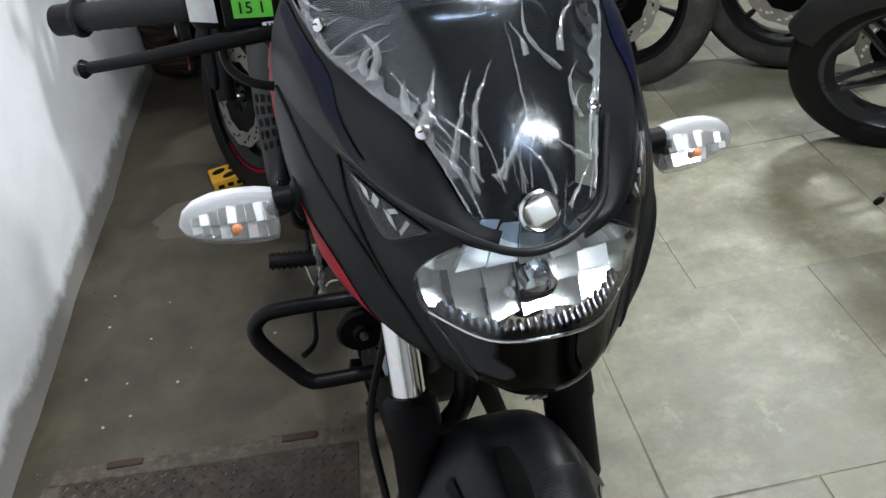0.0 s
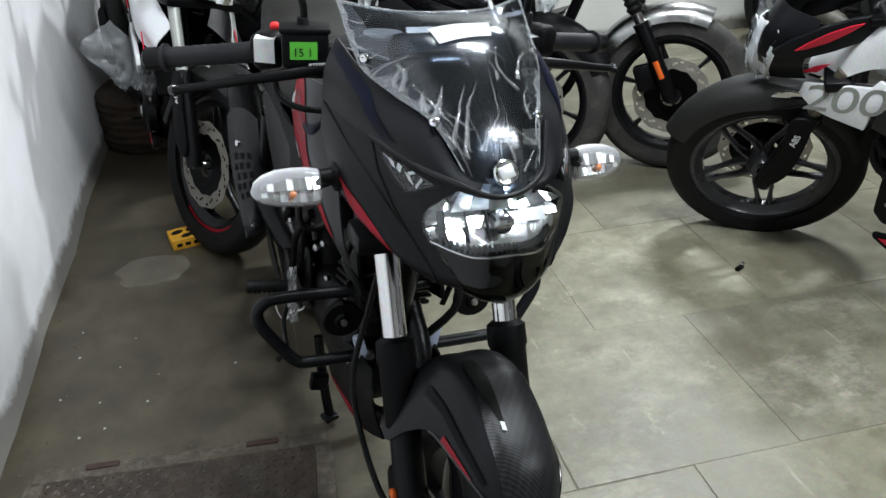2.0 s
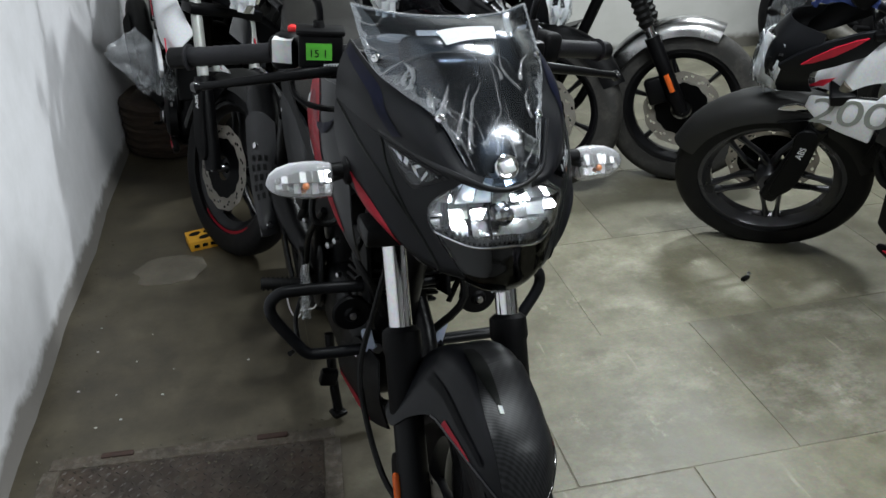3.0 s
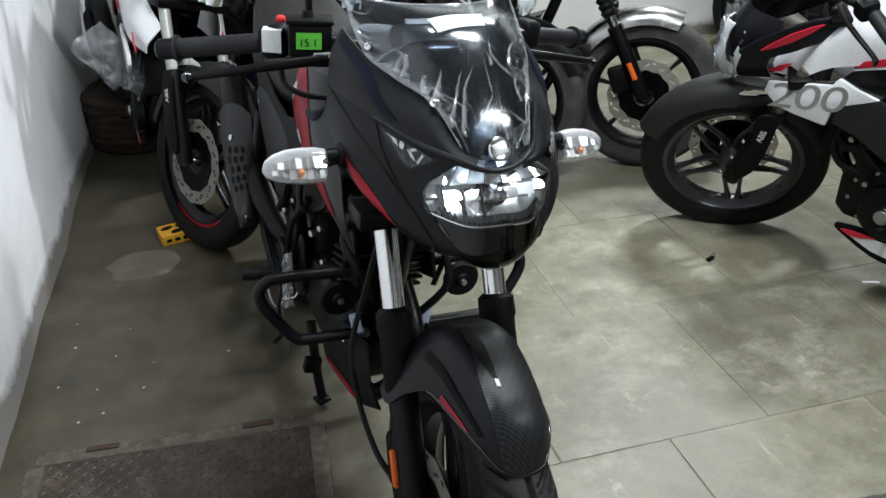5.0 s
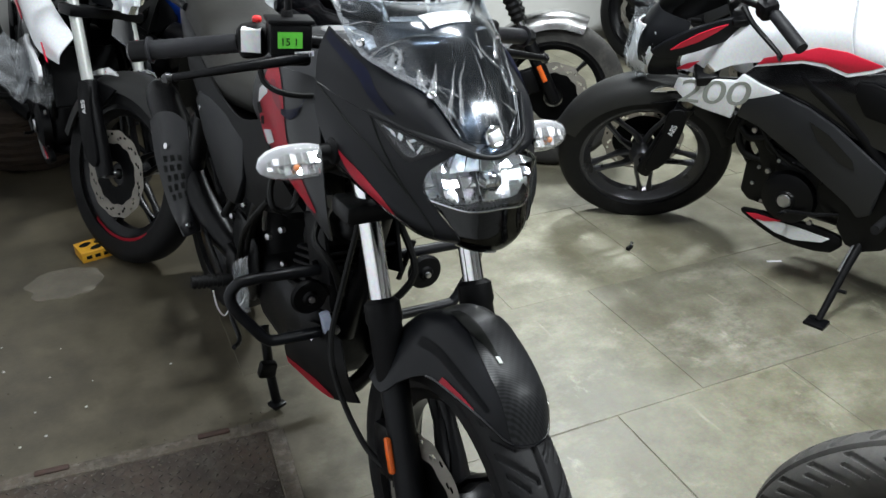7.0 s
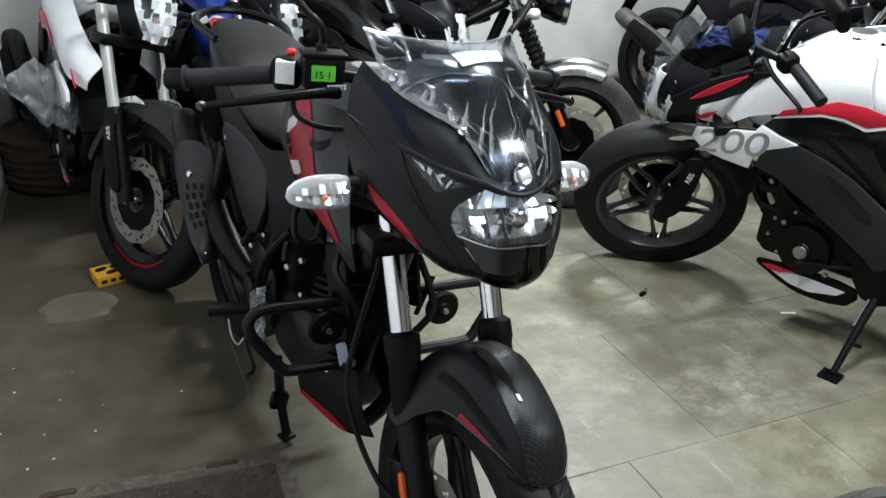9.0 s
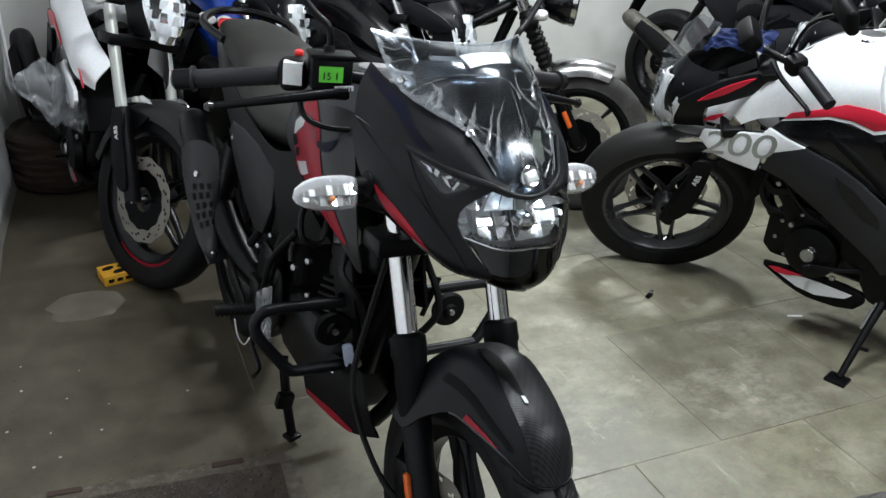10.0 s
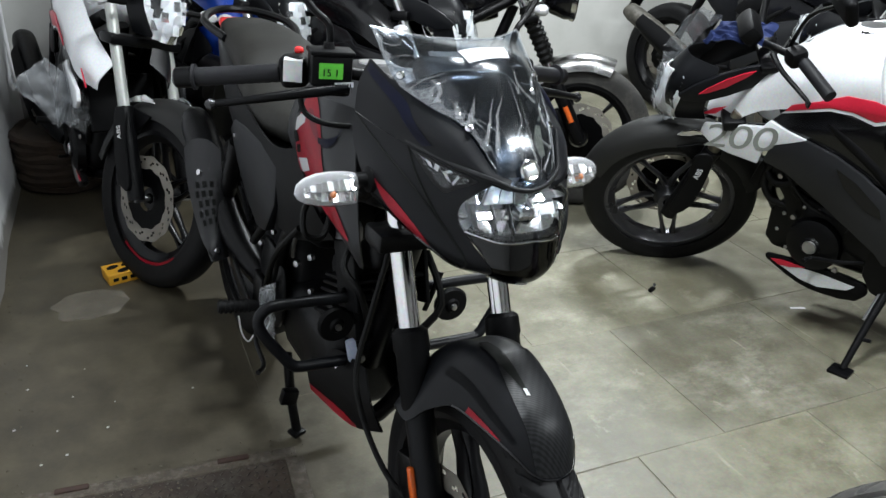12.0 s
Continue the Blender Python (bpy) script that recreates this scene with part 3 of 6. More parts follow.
def wheel(bike, name, y, R, w, rim, tyre, spokes=5, split=True, disc_x=None, disc_r=0.12, fine=False, turn=None, phase=0.3, stripe=None, sprocket=False):
    """An alloy wheel under a bike: rim, with tyre, spokes, hub and brake disc as its pieces."""
    rr = 0.216 if R > 0.27 else R - 0.085
    z = R

    def put(nm, bm, m, parent, label=""):
        return part(nm, moved(bm, turn) if turn is not None else bm, m, parent, label)

    h = w * 0.36
    base = put(name, lathe([(-h, rr + 0.012), (-h, rr - 0.010), (-h * 0.75, rr - 0.016), (-h * 0.4, rr - 0.034), (h * 0.4, rr - 0.034), (h * 0.75, rr - 0.016), (h, rr - 0.010), (h, rr + 0.012),
                            (h * 0.7, rr + 0.004), (-h * 0.7, rr + 0.004)], (0, y, z), n=72), rim, bike)
    put("tyre", tyre_mesh(y, z, R, w, rr + 0.004, fine), tyre, base)
    put("hub", lathe([(-0.05, 0.018), (-0.05, 0.035), (-0.02, 0.05), (0.02, 0.05), (0.05, 0.035), (0.05, 0.018)], (0, y, z), n=24), rim, base)
    for k in range(spokes):
        t = phase + 2 * math.pi * k / spokes
        for off in ((-0.16, 0.16) if split else (0.0,)):
            pts, n0 = [], 0.04
            for q, (r, width, dep) in enumerate(((n0, 0.020, 0.018), (0.09, 0.013, 0.013), (0.14, 0.011, 0.010), (rr - 0.03, 0.017, 0.015))):
                a = t + (math.copysign((0.50, 0.30, 0.15, 0.085)[q], off) if split else 0)
                c, s = math.cos(a), math.sin(a)
                ring = []
                for m in range(8):
                    e = 2 * math.pi * (m + 0.5) / 8
                    ex, et = 1.15 * dep * math.cos(e), 1.15 * width * 0.6 * math.sin(e)
                    ring.append(Vector((ex, y + r * s + et * c, z + r * c - et * s)))
                pts.append(ring)
            put("spoke", loft(pts), rim, base)
    if disc_x is not None:
        d = put("brake_disc", disc_mesh(disc_x, y, z, disc_r * 0.70, disc_r, wavy=0.0025), M_DISC, base)
        put("disc_carrier", disc_mesh(disc_x * 0.98, y, z, 0.04, disc_r * 0.76, n=30, holes=False), M_CAST, base)
    if stripe:
        put("rim_stripe", disc_mesh(-h - 0.002, y, z, rr - 0.006, rr + 0.008, holes=False, arc=(30, 45)), stripe, base)
    put("axle", tube([(-0.105, y, z), (0.105, y, z)], 0.011, 12), M_STEEL, base)
    return base


def steer_matrix(angle):
    """Turns the front end round the steering head, which leans back."""
    p, ax = Vector((0, 0.13, AXLE)), Vector((0, 0.44, 0.9)).normalized()
    return Matrix.Translation(p) @ Matrix.Rotation(radians(angle), 4, ax) @ Matrix.Translation(-p)


def fork_point(x, z):
    """A point on the fork leg's axis at the height z."""
    return Vector((x, (z - AXLE) * 0.50, z))


def standard_bike(name, label, m, opt):
    """A parked street motorcycle with all its main pieces; opt sets its look."""
    o = dict(steer=0, tank=M_WHITE, shroud=M_SILVER, fork=M_CHROME, rim=M_RIM, tyre=M_RUBBER, fender=M_PLASTIC, spokes=5, split=True, style="naked", fine=False, disc=-1, stripe=None,
             pipe=M_CAST, seat=M_SEAT, tail=M_BLACK, sidestand=True, phase=0.3, tall=0.0, number="", span=None, guard=-1, R=0.295, rearR=0.30, lamp_up=0.0, lamp_back=0.0, fork_top=0.93, indicators=True, dark_left=False)
    o.update(opt)
    b = thing(name, label, "motorcycle", m, "parked motorcycles")
    T = steer_matrix(o["steer"])
    P = lambda nm, bm, mt, parent=b, lab="": part(nm, bm, mt, parent, lab)
    F = lambda nm, bm, mt, parent=b, lab="": part(nm, moved(bm, T), mt, parent, lab)
    ds = o["disc"]
    wheel(b, "front_wheel", 0, o["R"], 0.10, o["rim"], o["tyre"], o["spokes"], o["split"], disc_x=ds * 0.062, disc_r=0.14, fine=o["fine"], turn=T, phase=o["phase"], stripe=o["stripe"])
    wheel(b, "rear_wheel", 1.33, o["rearR"], 0.13, o["rim"], o["tyre"], o["spokes"], o["split"], disc_x=ds * 0.07, disc_r=0.115, phase=0.9)
    custom = o["style"] == "custom"
    slim = 0.72 if custom else 1.0
    # fork
    for s in (-1, 1) if not custom else ():
        F("fork_slider", tube([fork_point(s * 0.098, 0.29), fork_point(s * 0.098, 0.36), fork_point(s * 0.098, 0.50), fork_point(s * 0.098, 0.56)], [0.026, 0.028, 0.027, 0.029], 16), M_CAST)
        F("fork_tube", tube([fork_point(s * 0.098, 0.54), fork_point(s * 0.098, o["fork_top"])], 0.0185, 16), o["fork"])
        if o["style"] == "classic":
            gaiter = F("fork_gaiter", tube([fork_point(s * 0.098, 0.595), fork_point(s * 0.098, 0.805)], 0.024, 14), M_HOSE)
            for k in range(9):
                z = 0.60 + k * 0.022
                F("gaiter_ring", tube([fork_point(s * 0.098, z), fork_point(s * 0.098, z + 0.011), fork_point(s * 0.098, z + 0.02)], [0.0245, 0.031, 0.0245], 14), M_HOSE, gaiter)
            bm = tube([fork_point(s * 0.098 * 1.28, 0.37), fork_point(s * 0.098 * 1.28, 0.43)], 0.010, 8)
            F("fork_reflector", bm, M_ORANGE)
    F("lower_yoke", rbox((0.27, 0.07, 0.035), fork_point(0, min(0.76, o["fork_top"] - 0.03)), bevel=0.01), M_CAST)
    F("upper_yoke", rbox((0.23, 0.06, 0.025), fork_point(0, 0.93 if o["style"] != "naked" else 0.83 + o["lamp_up"]), bevel=0.01), M_CAST)
    F("brake_caliper", rbox((0.05, 0.07, 0.10), (ds * 0.075, 0.10, 0.36), (-20, 0, 0), 0.012), M_CAST)
    if o["style"] == "naked":
        F("fork_guard", prism([(0.03, 0.32), (0.08, 0.37), (0.125, 0.50), (0.125, 0.56), (0.075, 0.56), (0.055, 0.47), (0.0, 0.34)], o["guard"] * 0.122, o["guard"] * 0.134, 0.004, 3), M_PLASTIC)
        mm = T @ pose(o["guard"] * 0.1355, 0.088, 0.49, 90, 0, 90 * o["guard"]) @ pose(0, 0, 0, 0, 0, 68 * o["guard"] if o["guard"] > 0 else 112)
        words("ABS", 0.026, mm, M_LABEL, "fork_lettering", b)
    # front fender: an arched shell
    rows = []
    R1 = o["R"] + (0.018 if o["style"] == "naked" else 0.03)
    a0, a1 = o["span"] or ((-62, 78) if o["style"] != "classic" else (-75, 110))
    for k in range(9):
        t = radians(a0 + (a1 - a0) * k / 8)
        taper = 1 - 0.35 * max(0, -(a0 + (a1 - a0) * k / 8) / 75)
        row = []
        for x, dr in ((-0.072, -0.055), (-0.062, -0.018), (-0.032, 0.006), (0, 0.012), (0.032, 0.006), (0.062, -0.018), (0.072, -0.055)):
            r = R1 + dr
            row.append((x * taper, r * math.sin(t), o["R"] + r * math.cos(t)))
        rows.append(row)
    if not custom:
        fen = F("front_fender", sheet(rows, 2, 3, 0.003), o["fender"])
        if o["style"] == "naked" and not o["span"]:
            for s in (-1, 1):
                F("fender_trim", moved(prism([(0.02, 0.615), (0.07, 0.632), (0.15, 0.60), (0.16, 0.585), (0.08, 0.605)], s * 0.066, s * 0.074, 0.003, 2), pose(0, 0, o["R"] - 0.307)), M_CHROME, fen)
                F("fender_stay", prism([(0.02, 0.56), (0.14, 0.57), (0.16, 0.50), (0.10, 0.47)], s * 0.069, s * 0.079, 0.004), M_PLASTIC, fen)
    # frame and engine
    P("frame_downtube", tube([(0, 0.30, 0.80), (0, 0.40, 0.55), (0, 0.48, 0.36)], 0.022, 12, 3), M_CAST)
    for s in (-1, 1):
        P("frame_spar", tube([(s * 0.05, 0.30, 0.83), (s * 0.13 * slim, 0.50, 0.72), (s * 0.14 * slim, 0.75, 0.55), (s * 0.12 * slim, 0.85, 0.38)], 0.022 * slim, 10, 4), M_CAST)
        P("swingarm", tube([(s * 0.09, 0.84, 0.34), (s * 0.10, 1.10, 0.32), (s * 0.10, 1.34, 0.30)], 0.02, 10), M_CAST)
        P("rear_shock", tube([(s * 0.13, 1.26, 0.34), (s * 0.12, 1.10, 0.66)], 0.022, 10), M_CAST)
        if not custom or s > 0:
            P("footpeg", tube([(s * 0.13, 0.85, 0.33), (s * 0.24, 0.85, 0.34)], 0.013, 10), M_RUBBER)
    eng = P("engine_case", rbox((0.24 * slim, 0.36, 0.20), (0, 0.66, 0.33), (0, 0, 0), 0.05, 3), M_CAST)
    for s in (-1, 1) if not custom else ():
        P("engine_cover", lathe([(0, 0.085), (0.028, 0.08), (0.038, 0.06), (0.040, 0.03), (0.046, 0.026), (0.046, 0.004)], (s * 0.115 * slim, 0.565, 0.303), (s, 0, 0), 32, False), M_CAST, eng)
        P("cover_badge", lathe([(0, 0.022), (0.006, 0.020), (0.007, 0.002)], (s * (0.115 * slim + 0.045), 0.565, 0.303), (s, 0, 0), 24, False), M_STEEL, eng)
        P("cover_screw", lathe([(0, 0.007), (0.005, 0.006), (0.006, 0.002)], (s * 0.122 * slim, 0.78, 0.36), (s, 0, 0), 12, False), M_STEEL, eng)
        P("cover_screw", lathe([(0, 0.007), (0.005, 0.006), (0.006, 0.002)], (s * 0.122 * slim, 0.56, 0.41), (s, 0, 0), 12, False), M_STEEL, eng)
    for k in range(6):
        P("cooling_fin", rbox((0.16, 0.16, 0.008), (0, 0.55 - 0.012 * k, 0.45 + 0.022 * k), (-18, 0, 0), 0.003, 1), M_CAST, eng)
    P("cylinder", rbox((0.12, 0.12, 0.18), (0, 0.52, 0.50), (-18, 0, 0), 0.02), M_CAST, eng)
    if o["number"]:
        P("crankcase", prism([(0.405, 0.365), (0.398, 0.265), (0.43, 0.238), (0.60, 0.236), (0.64, 0.40), (0.52, 0.43), (0.44, 0.41)], -0.105, 0.108, 0.012), M_CAST, eng)
        P("cylinder_head", prism([(0.375, 0.545), (0.47, 0.61), (0.56, 0.55), (0.585, 0.42), (0.46, 0.39), (0.40, 0.46)], -0.082, 0.086, 0.014), M_CAST, eng)
        for k in range(5):
            P("cooling_fin", rbox((0.196, 0.125, 0.006), (0.002, 0.492 - 0.007 * k, 0.432 + 0.019 * k), (-22, 0, 0), 0.002, 1), M_CAST, eng)
        P("coolant_hose", tube([(0.06, 0.47, 0.585), (0.105, 0.40, 0.53), (0.112, 0.372, 0.46), (0.112, 0.40, 0.40), (0.098, 0.455, 0.385)], 0.011, 10, 4), M_HOSE, eng)
        P("coolant_hose", tube([(0.07, 0.52, 0.56), (0.115, 0.475, 0.50), (0.118, 0.47, 0.45), (0.10, 0.50, 0.41)], 0.008, 10, 4), M_HOSE, eng)
        for k in range(9):
            a = 0.5 + k * 0.7
            P("case_bolt", lathe([(0, 0.0065), (0.005, 0.006), (0.007, 0.002)], (0.107, 0.545 + 0.108 * math.cos(a), 0.318 + 0.088 * math.sin(a)), (1, 0, 0), 10, False), M_STEEL, eng)
        for y, z in ((0.43, 0.47), (0.455, 0.555), (0.535, 0.54)):
            P("head_bolt", lathe([(0, 0.008), (0.006, 0.007), (0.008, 0.002)], (0.085, y, z), (1, 0, 0), 10, False), M_STEEL, eng)
    P("exhaust_header", tube([(0.03, 0.44, 0.50), (0.03, 0.36, 0.40), (-0.04 * slim, 0.42, 0.26), (-0.10 * slim ** 2, 0.60, 0.20 if not custom else 0.23), (-0.12 * slim ** 2, 0.80, 0.22 if not custom else 0.29)], 0.018, 10, 4), M_CAST)
    if not custom:
        P("muffler", tube([(-0.13, 0.86, 0.25), (-0.17, 1.02, 0.30), (-0.20, 1.25, 0.42), (-0.21, 1.48, 0.52), (-0.21, 1.52, 0.54)], [0.03, 0.052, 0.056, 0.05, 0.036], 18, 3), o["pipe"])
    if not custom:
        P("heat_shield", sheet([[(-0.225, 1.05, 0.26), (-0.250, 1.06, 0.30), (-0.225, 1.04, 0.36)], [(-0.245, 1.22, 0.34), (-0.270, 1.24, 0.40), (-0.240, 1.20, 0.46)], [(-0.25, 1.38, 0.43), (-0.275, 1.40, 0.48), (-0.25, 1.38, 0.53)]], 4, 4), M_PLASTIC)
    # belly pan
    for s in (-1, 1) if not custom else ():
        pan = P("belly_panel", prism([(0.425, 0.222), (0.465, 0.190), (0.545, 0.157), (0.62, 0.150), (0.72, 0.165), (0.74, 0.225), (0.60, 0.235)], s * 0.118, s * 0.140, 0.006, 2), M_PLASTIC)
        P("belly_stripe", prism([(0.462, 0.210), (0.544, 0.216), (0.605, 0.218), (0.710, 0.213), (0.690, 0.194), (0.605, 0.172), (0.545, 0.178)], s * 0.1405, s * 0.1430, 0), o["tank"], pan)
        P("belly_flash", prism([(0.450, 0.216), (0.481, 0.223), (0.560, 0.223), (0.510, 0.206), (0.475, 0.204)], s * 0.1435, s * 0.1455, 0), M_RED, pan, "red wedge")
    # tank, seat, tail
    sec = [(0.36, 0.80, 0.035, 0.05), (0.42, 0.83, 0.10, 0.10), (0.52, 0.85, 0.145, 0.125), (0.64, 0.845, 0.15, 0.12), (0.74, 0.82, 0.125, 0.09), (0.82, 0.79, 0.09, 0.055)]
    body = [ring_section(y, 0, z + o["tall"], w, h, 0.25) for y, z, w, h in sec]
    cols = [spline([r[i] for r in body], 4) for i in range(len(body[0]))]
    tank = P("tank", loft([[c[k] for c in cols] for k in range(len(cols[0]))]), o["tank"])
    P("tank_cap", lathe([(0, 0.035), (0.012, 0.033), (0.014, 0.004)], (0, 0.56, 0.965 + o["tall"]), (0, 0.06, 1), 24, False), M_STEEL, tank)
    sec = [(0.78, 0.775, 0.10, 0.035), (0.90, 0.775, 0.135, 0.04), (1.05, 0.80, 0.14, 0.045), (1.13, 0.85, 0.125, 0.045), (1.30, 0.875, 0.11, 0.04), (1.46, 0.885, 0.08, 0.025)]
    body = [ring_section(y, 0, z, w, h, 0.15, power=3) for y, z, w, h in sec]
    cols = [spline([r[i] for r in body], 4) for i in range(len(body[0]))]
    P("seat", loft([[c[k] for c in cols] for k in range(len(cols[0]))]), o["seat"])
    sec = [(0.82, 0.66, 0.12, 0.08), (1.0, 0.69, 0.13, 0.085), (1.25, 0.77, 0.115, 0.075), (1.50, 0.84, 0.07, 0.04), (1.60, 0.87, 0.03, 0.015)]
    body = [ring_section(y, 0, z, w, h, 0.0, power=3) for y, z, w, h in sec]
    cols = [spline([r[i] for r in body], 4) for i in range(len(body[0]))]
    P("tail_panel", loft([[c[k] for c in cols] for k in range(len(cols[0]))]), o["tail"])
    P("tail_lamp", rbox((0.08, 0.03, 0.03), (0, 1.61, 0.87), bevel=0.01), M_REDHOT)
    P("grab_rail", tube([(-0.10, 1.30, 0.88), (-0.12, 1.45, 0.90), (-0.05, 1.58, 0.91), (0.05, 1.58, 0.91), (0.12, 1.45, 0.90), (0.10, 1.30, 0.88)], 0.011, 8, 4), M_CAST)
    P("rear_mudguard", sheet([[(-0.06, 1.50, 0.78), (0, 1.52, 0.79), (0.06, 1.50, 0.78)], [(-0.06, 1.60, 0.66), (0, 1.62, 0.66), (0.06, 1.60, 0.66)], [(-0.05, 1.68, 0.50), (0, 1.70, 0.50), (0.05, 1.68, 0.50)]], 3, 3), M_PLASTIC)
    for s in (-1, 1):
        if o["style"] == "naked":
            P("tank_shroud", prism([(0.168, 0.581), (0.179, 0.614), (0.368, 0.645), (0.386, 0.669), (0.445, 0.647), (0.502, 0.634), (0.410, 0.593), (0.378, 0.572), (0.366, 0.525), (0.273, 0.534), (0.215, 0.545)], s * 0.158, s * 0.172, 0.004), o["shroud"] if s < 0 or not o["dark_left"] else M_BLACK)
        P("side_panel", prism([(0.72, 0.72), (0.98, 0.74), (1.10, 0.70), (0.94, 0.56), (0.80, 0.54)], s * 0.118, s * 0.140, 0.008, 2), M_BLACK)
    if custom:
        return b
    # bars, levers, mirrors, lamps
    drop = Matrix.Translation((0, -0.07 if o["number"] else -0.02, (-0.09 + o["lamp_up"]) if o["style"] == "naked" else 0.0))
    K = lambda nm, bm, mt, parent=b, lab="": F(nm, moved(bm, drop), mt, parent, lab)
    for s in (-1, 1):
        bar = K("handlebar", tube([fork_point(0, 0.95) + Vector((s * 0.03, 0, 0.015)), fork_point(0, 0.98) + Vector((s * 0.14, 0.01, 0.03)), fork_point(0, 1.0) + Vector((s * 0.26, 0.05, 0.035)), fork_point(0, 0.99) + Vector((s * 0.37, 0.10, 0.02))], 0.011, 10, 4), M_CAST)
        K("grip", tube([fork_point(0, 1.0) + Vector((s * 0.26, 0.05, 0.035)), fork_point(0, 0.99) + Vector((s * 0.38, 0.105, 0.018))], 0.017, 14), M_GRIP, bar)
        K("switch_box", rbox((0.05, 0.05, 0.05), fork_point(0, 1.0) + Vector((s * 0.225, 0.035, 0.034)), (0, 0, s * 22), 0.012), M_PLASTIC, bar)
        K("lever", tube([fork_point(0, 1.0) + Vector((s * 0.20, -0.02, 0.03)), fork_point(0, 1.0) + Vector((s * 0.28, -0.005, 0.025)), fork_point(0, 0.99) + Vector((s * 0.38, 0.05, 0.01)), fork_point(0, 0.985) + Vector((s * 0.395, 0.05, 0.01))], [0.009, 0.007, 0.006, 0.010], 8, 3), M_CAST, bar)
        K("mirror_stalk", tube([fork_point(0, 1.0) + Vector((s * 0.20, 0.02, 0.05)), fork_point(0, 1.1) + Vector((s * 0.24, 0.0, 0.06)), fork_point(0, 1.14) + Vector((s * 0.32, 0.02, 0.09))], 0.006, 8, 3), M_CAST, bar)
        K("mirror", rbox((0.13, 0.03, 0.07), fork_point(0, 1.16) + Vector((s * 0.36, 0.02, 0.10)), (10, 0, s * 8), 0.014, 3), M_PLASTIC, bar)
        if not o["indicators"]:
            continue
        st = K("indicator_stem", tube([fork_point(0, 0.80) + Vector((s * 0.10, -0.03, 0)), fork_point(0, 0.80) + Vector((s * 0.18, -0.04, 0))], 0.010, 8), M_PLASTIC)
        K("indicator_lens", loft([[T0 + fork_point(0, 0.80) + Vector((s * 0.21, -0.04, 0)) for T0 in (Vector((0.034 * math.cos(a) * k, y0, 0.022 * math.sin(a) * k)) for a in (2 * math.pi * i / 14 for i in range(14)))] for y0, k in ((-0.03, 0.5), (-0.02, 0.9), (0.0, 1.0), (0.02, 0.6))]), M_INDIC, st)
    if o["style"] == "naked":
        H0 = Matrix.Translation((0, 0.04 + o["lamp_back"] + 0.42 * o["lamp_up"], -0.11 + o["lamp_up"]))
        G = lambda nm, bm, mt, parent=b, lab="": F(nm, moved(bm, H0), mt, parent, lab)
        rows = [[(-0.075, 0.10, 0.935), (-0.04, 0.03, 0.955), (0, 0.01, 0.96), (0.04, 0.03, 0.955), (0.075, 0.10, 0.935)],
                [(-0.095, 0.08, 0.88), (-0.06, -0.02, 0.89), (0, -0.04, 0.89), (0.06, -0.02, 0.89), (0.095, 0.08, 0.88)],
                [(-0.085, 0.06, 0.80), (-0.055, -0.04, 0.80), (0, -0.065, 0.80), (0.055, -0.04, 0.80), (0.085, 0.06, 0.80)],
                [(-0.045, 0.07, 0.73), (-0.03, -0.015, 0.73), (0, -0.04, 0.725), (0.03, -0.015, 0.73), (0.045, 0.07, 0.73)]]
        head = G("headlamp_cowl", sheet(rows, 4, 4, 0.004), M_BLACK)
        for s in (-1, 1):
            if o["tank"] is M_WHITE:
                G("cowl_flash", prism([(0.04, 0.865), (0.12, 0.912), (0.20, 0.935), (0.12, 0.885)], s * 0.100, s * 0.104, 0, 2), M_RED, head)
            G("cowl_side", prism([(-0.02, 0.86), (0.10, 0.925), (0.24, 0.955), (0.28, 0.92), (0.20, 0.875), (0.05, 0.83)], s * 0.085, s * 0.099, 0.006, 2), M_BLACK, head)
        back = [[(x, y - 0.006, z) for x, y, z in r] for r in ([(-0.060, 0.022, 0.905), (0, -0.043, 0.912), (0.060, 0.022, 0.905)], [(-0.078, -0.006, 0.835), (0, -0.068, 0.835), (0.078, -0.006, 0.835)], [(-0.058, -0.020, 0.775), (0, -0.078, 0.770), (0.058, -0.020, 0.775)], [(-0.024, -0.015, 0.728), (0, -0.052, 0.722), (0.024, -0.015, 0.728)])]
        G("headlamp_reflector", sheet(back, 4, 4, 0.002), M_GLAREREF, head)
        for j in range(5):
            for k in range(5):
                u, v = 0.12 + 0.19 * k, 0.10 + 0.19 * j
                p = net_point(back, u, v)
                G("reflector_step", rbox((0.026, 0.0015, 0.030), p + Vector((0, -0.003, 0)), (-16 + 32 * v + 9 * (-1) ** (j + k), 0, 55 * (u - 0.5) + 8 * (-1) ** k), 0.0005, 1), M_GLAREREF if (j + k) % 3 else M_MIRROR, head)
        G("headlamp_glass", sheet([[(x * 1.05, y - 0.012, z) for x, y, z in r] for r in back], 4, 4, 0.002), M_LENS, head)
        if not o["number"]:
            G("windscreen", sheet([[(-0.07, 0.12, 1.00), (0, 0.05, 1.02), (0.07, 0.12, 1.00)], [(-0.08, 0.15, 1.06), (0, 0.10, 1.09), (0.08, 0.15, 1.06)]], 4, 4, 0.003), M_GLOSS, head)
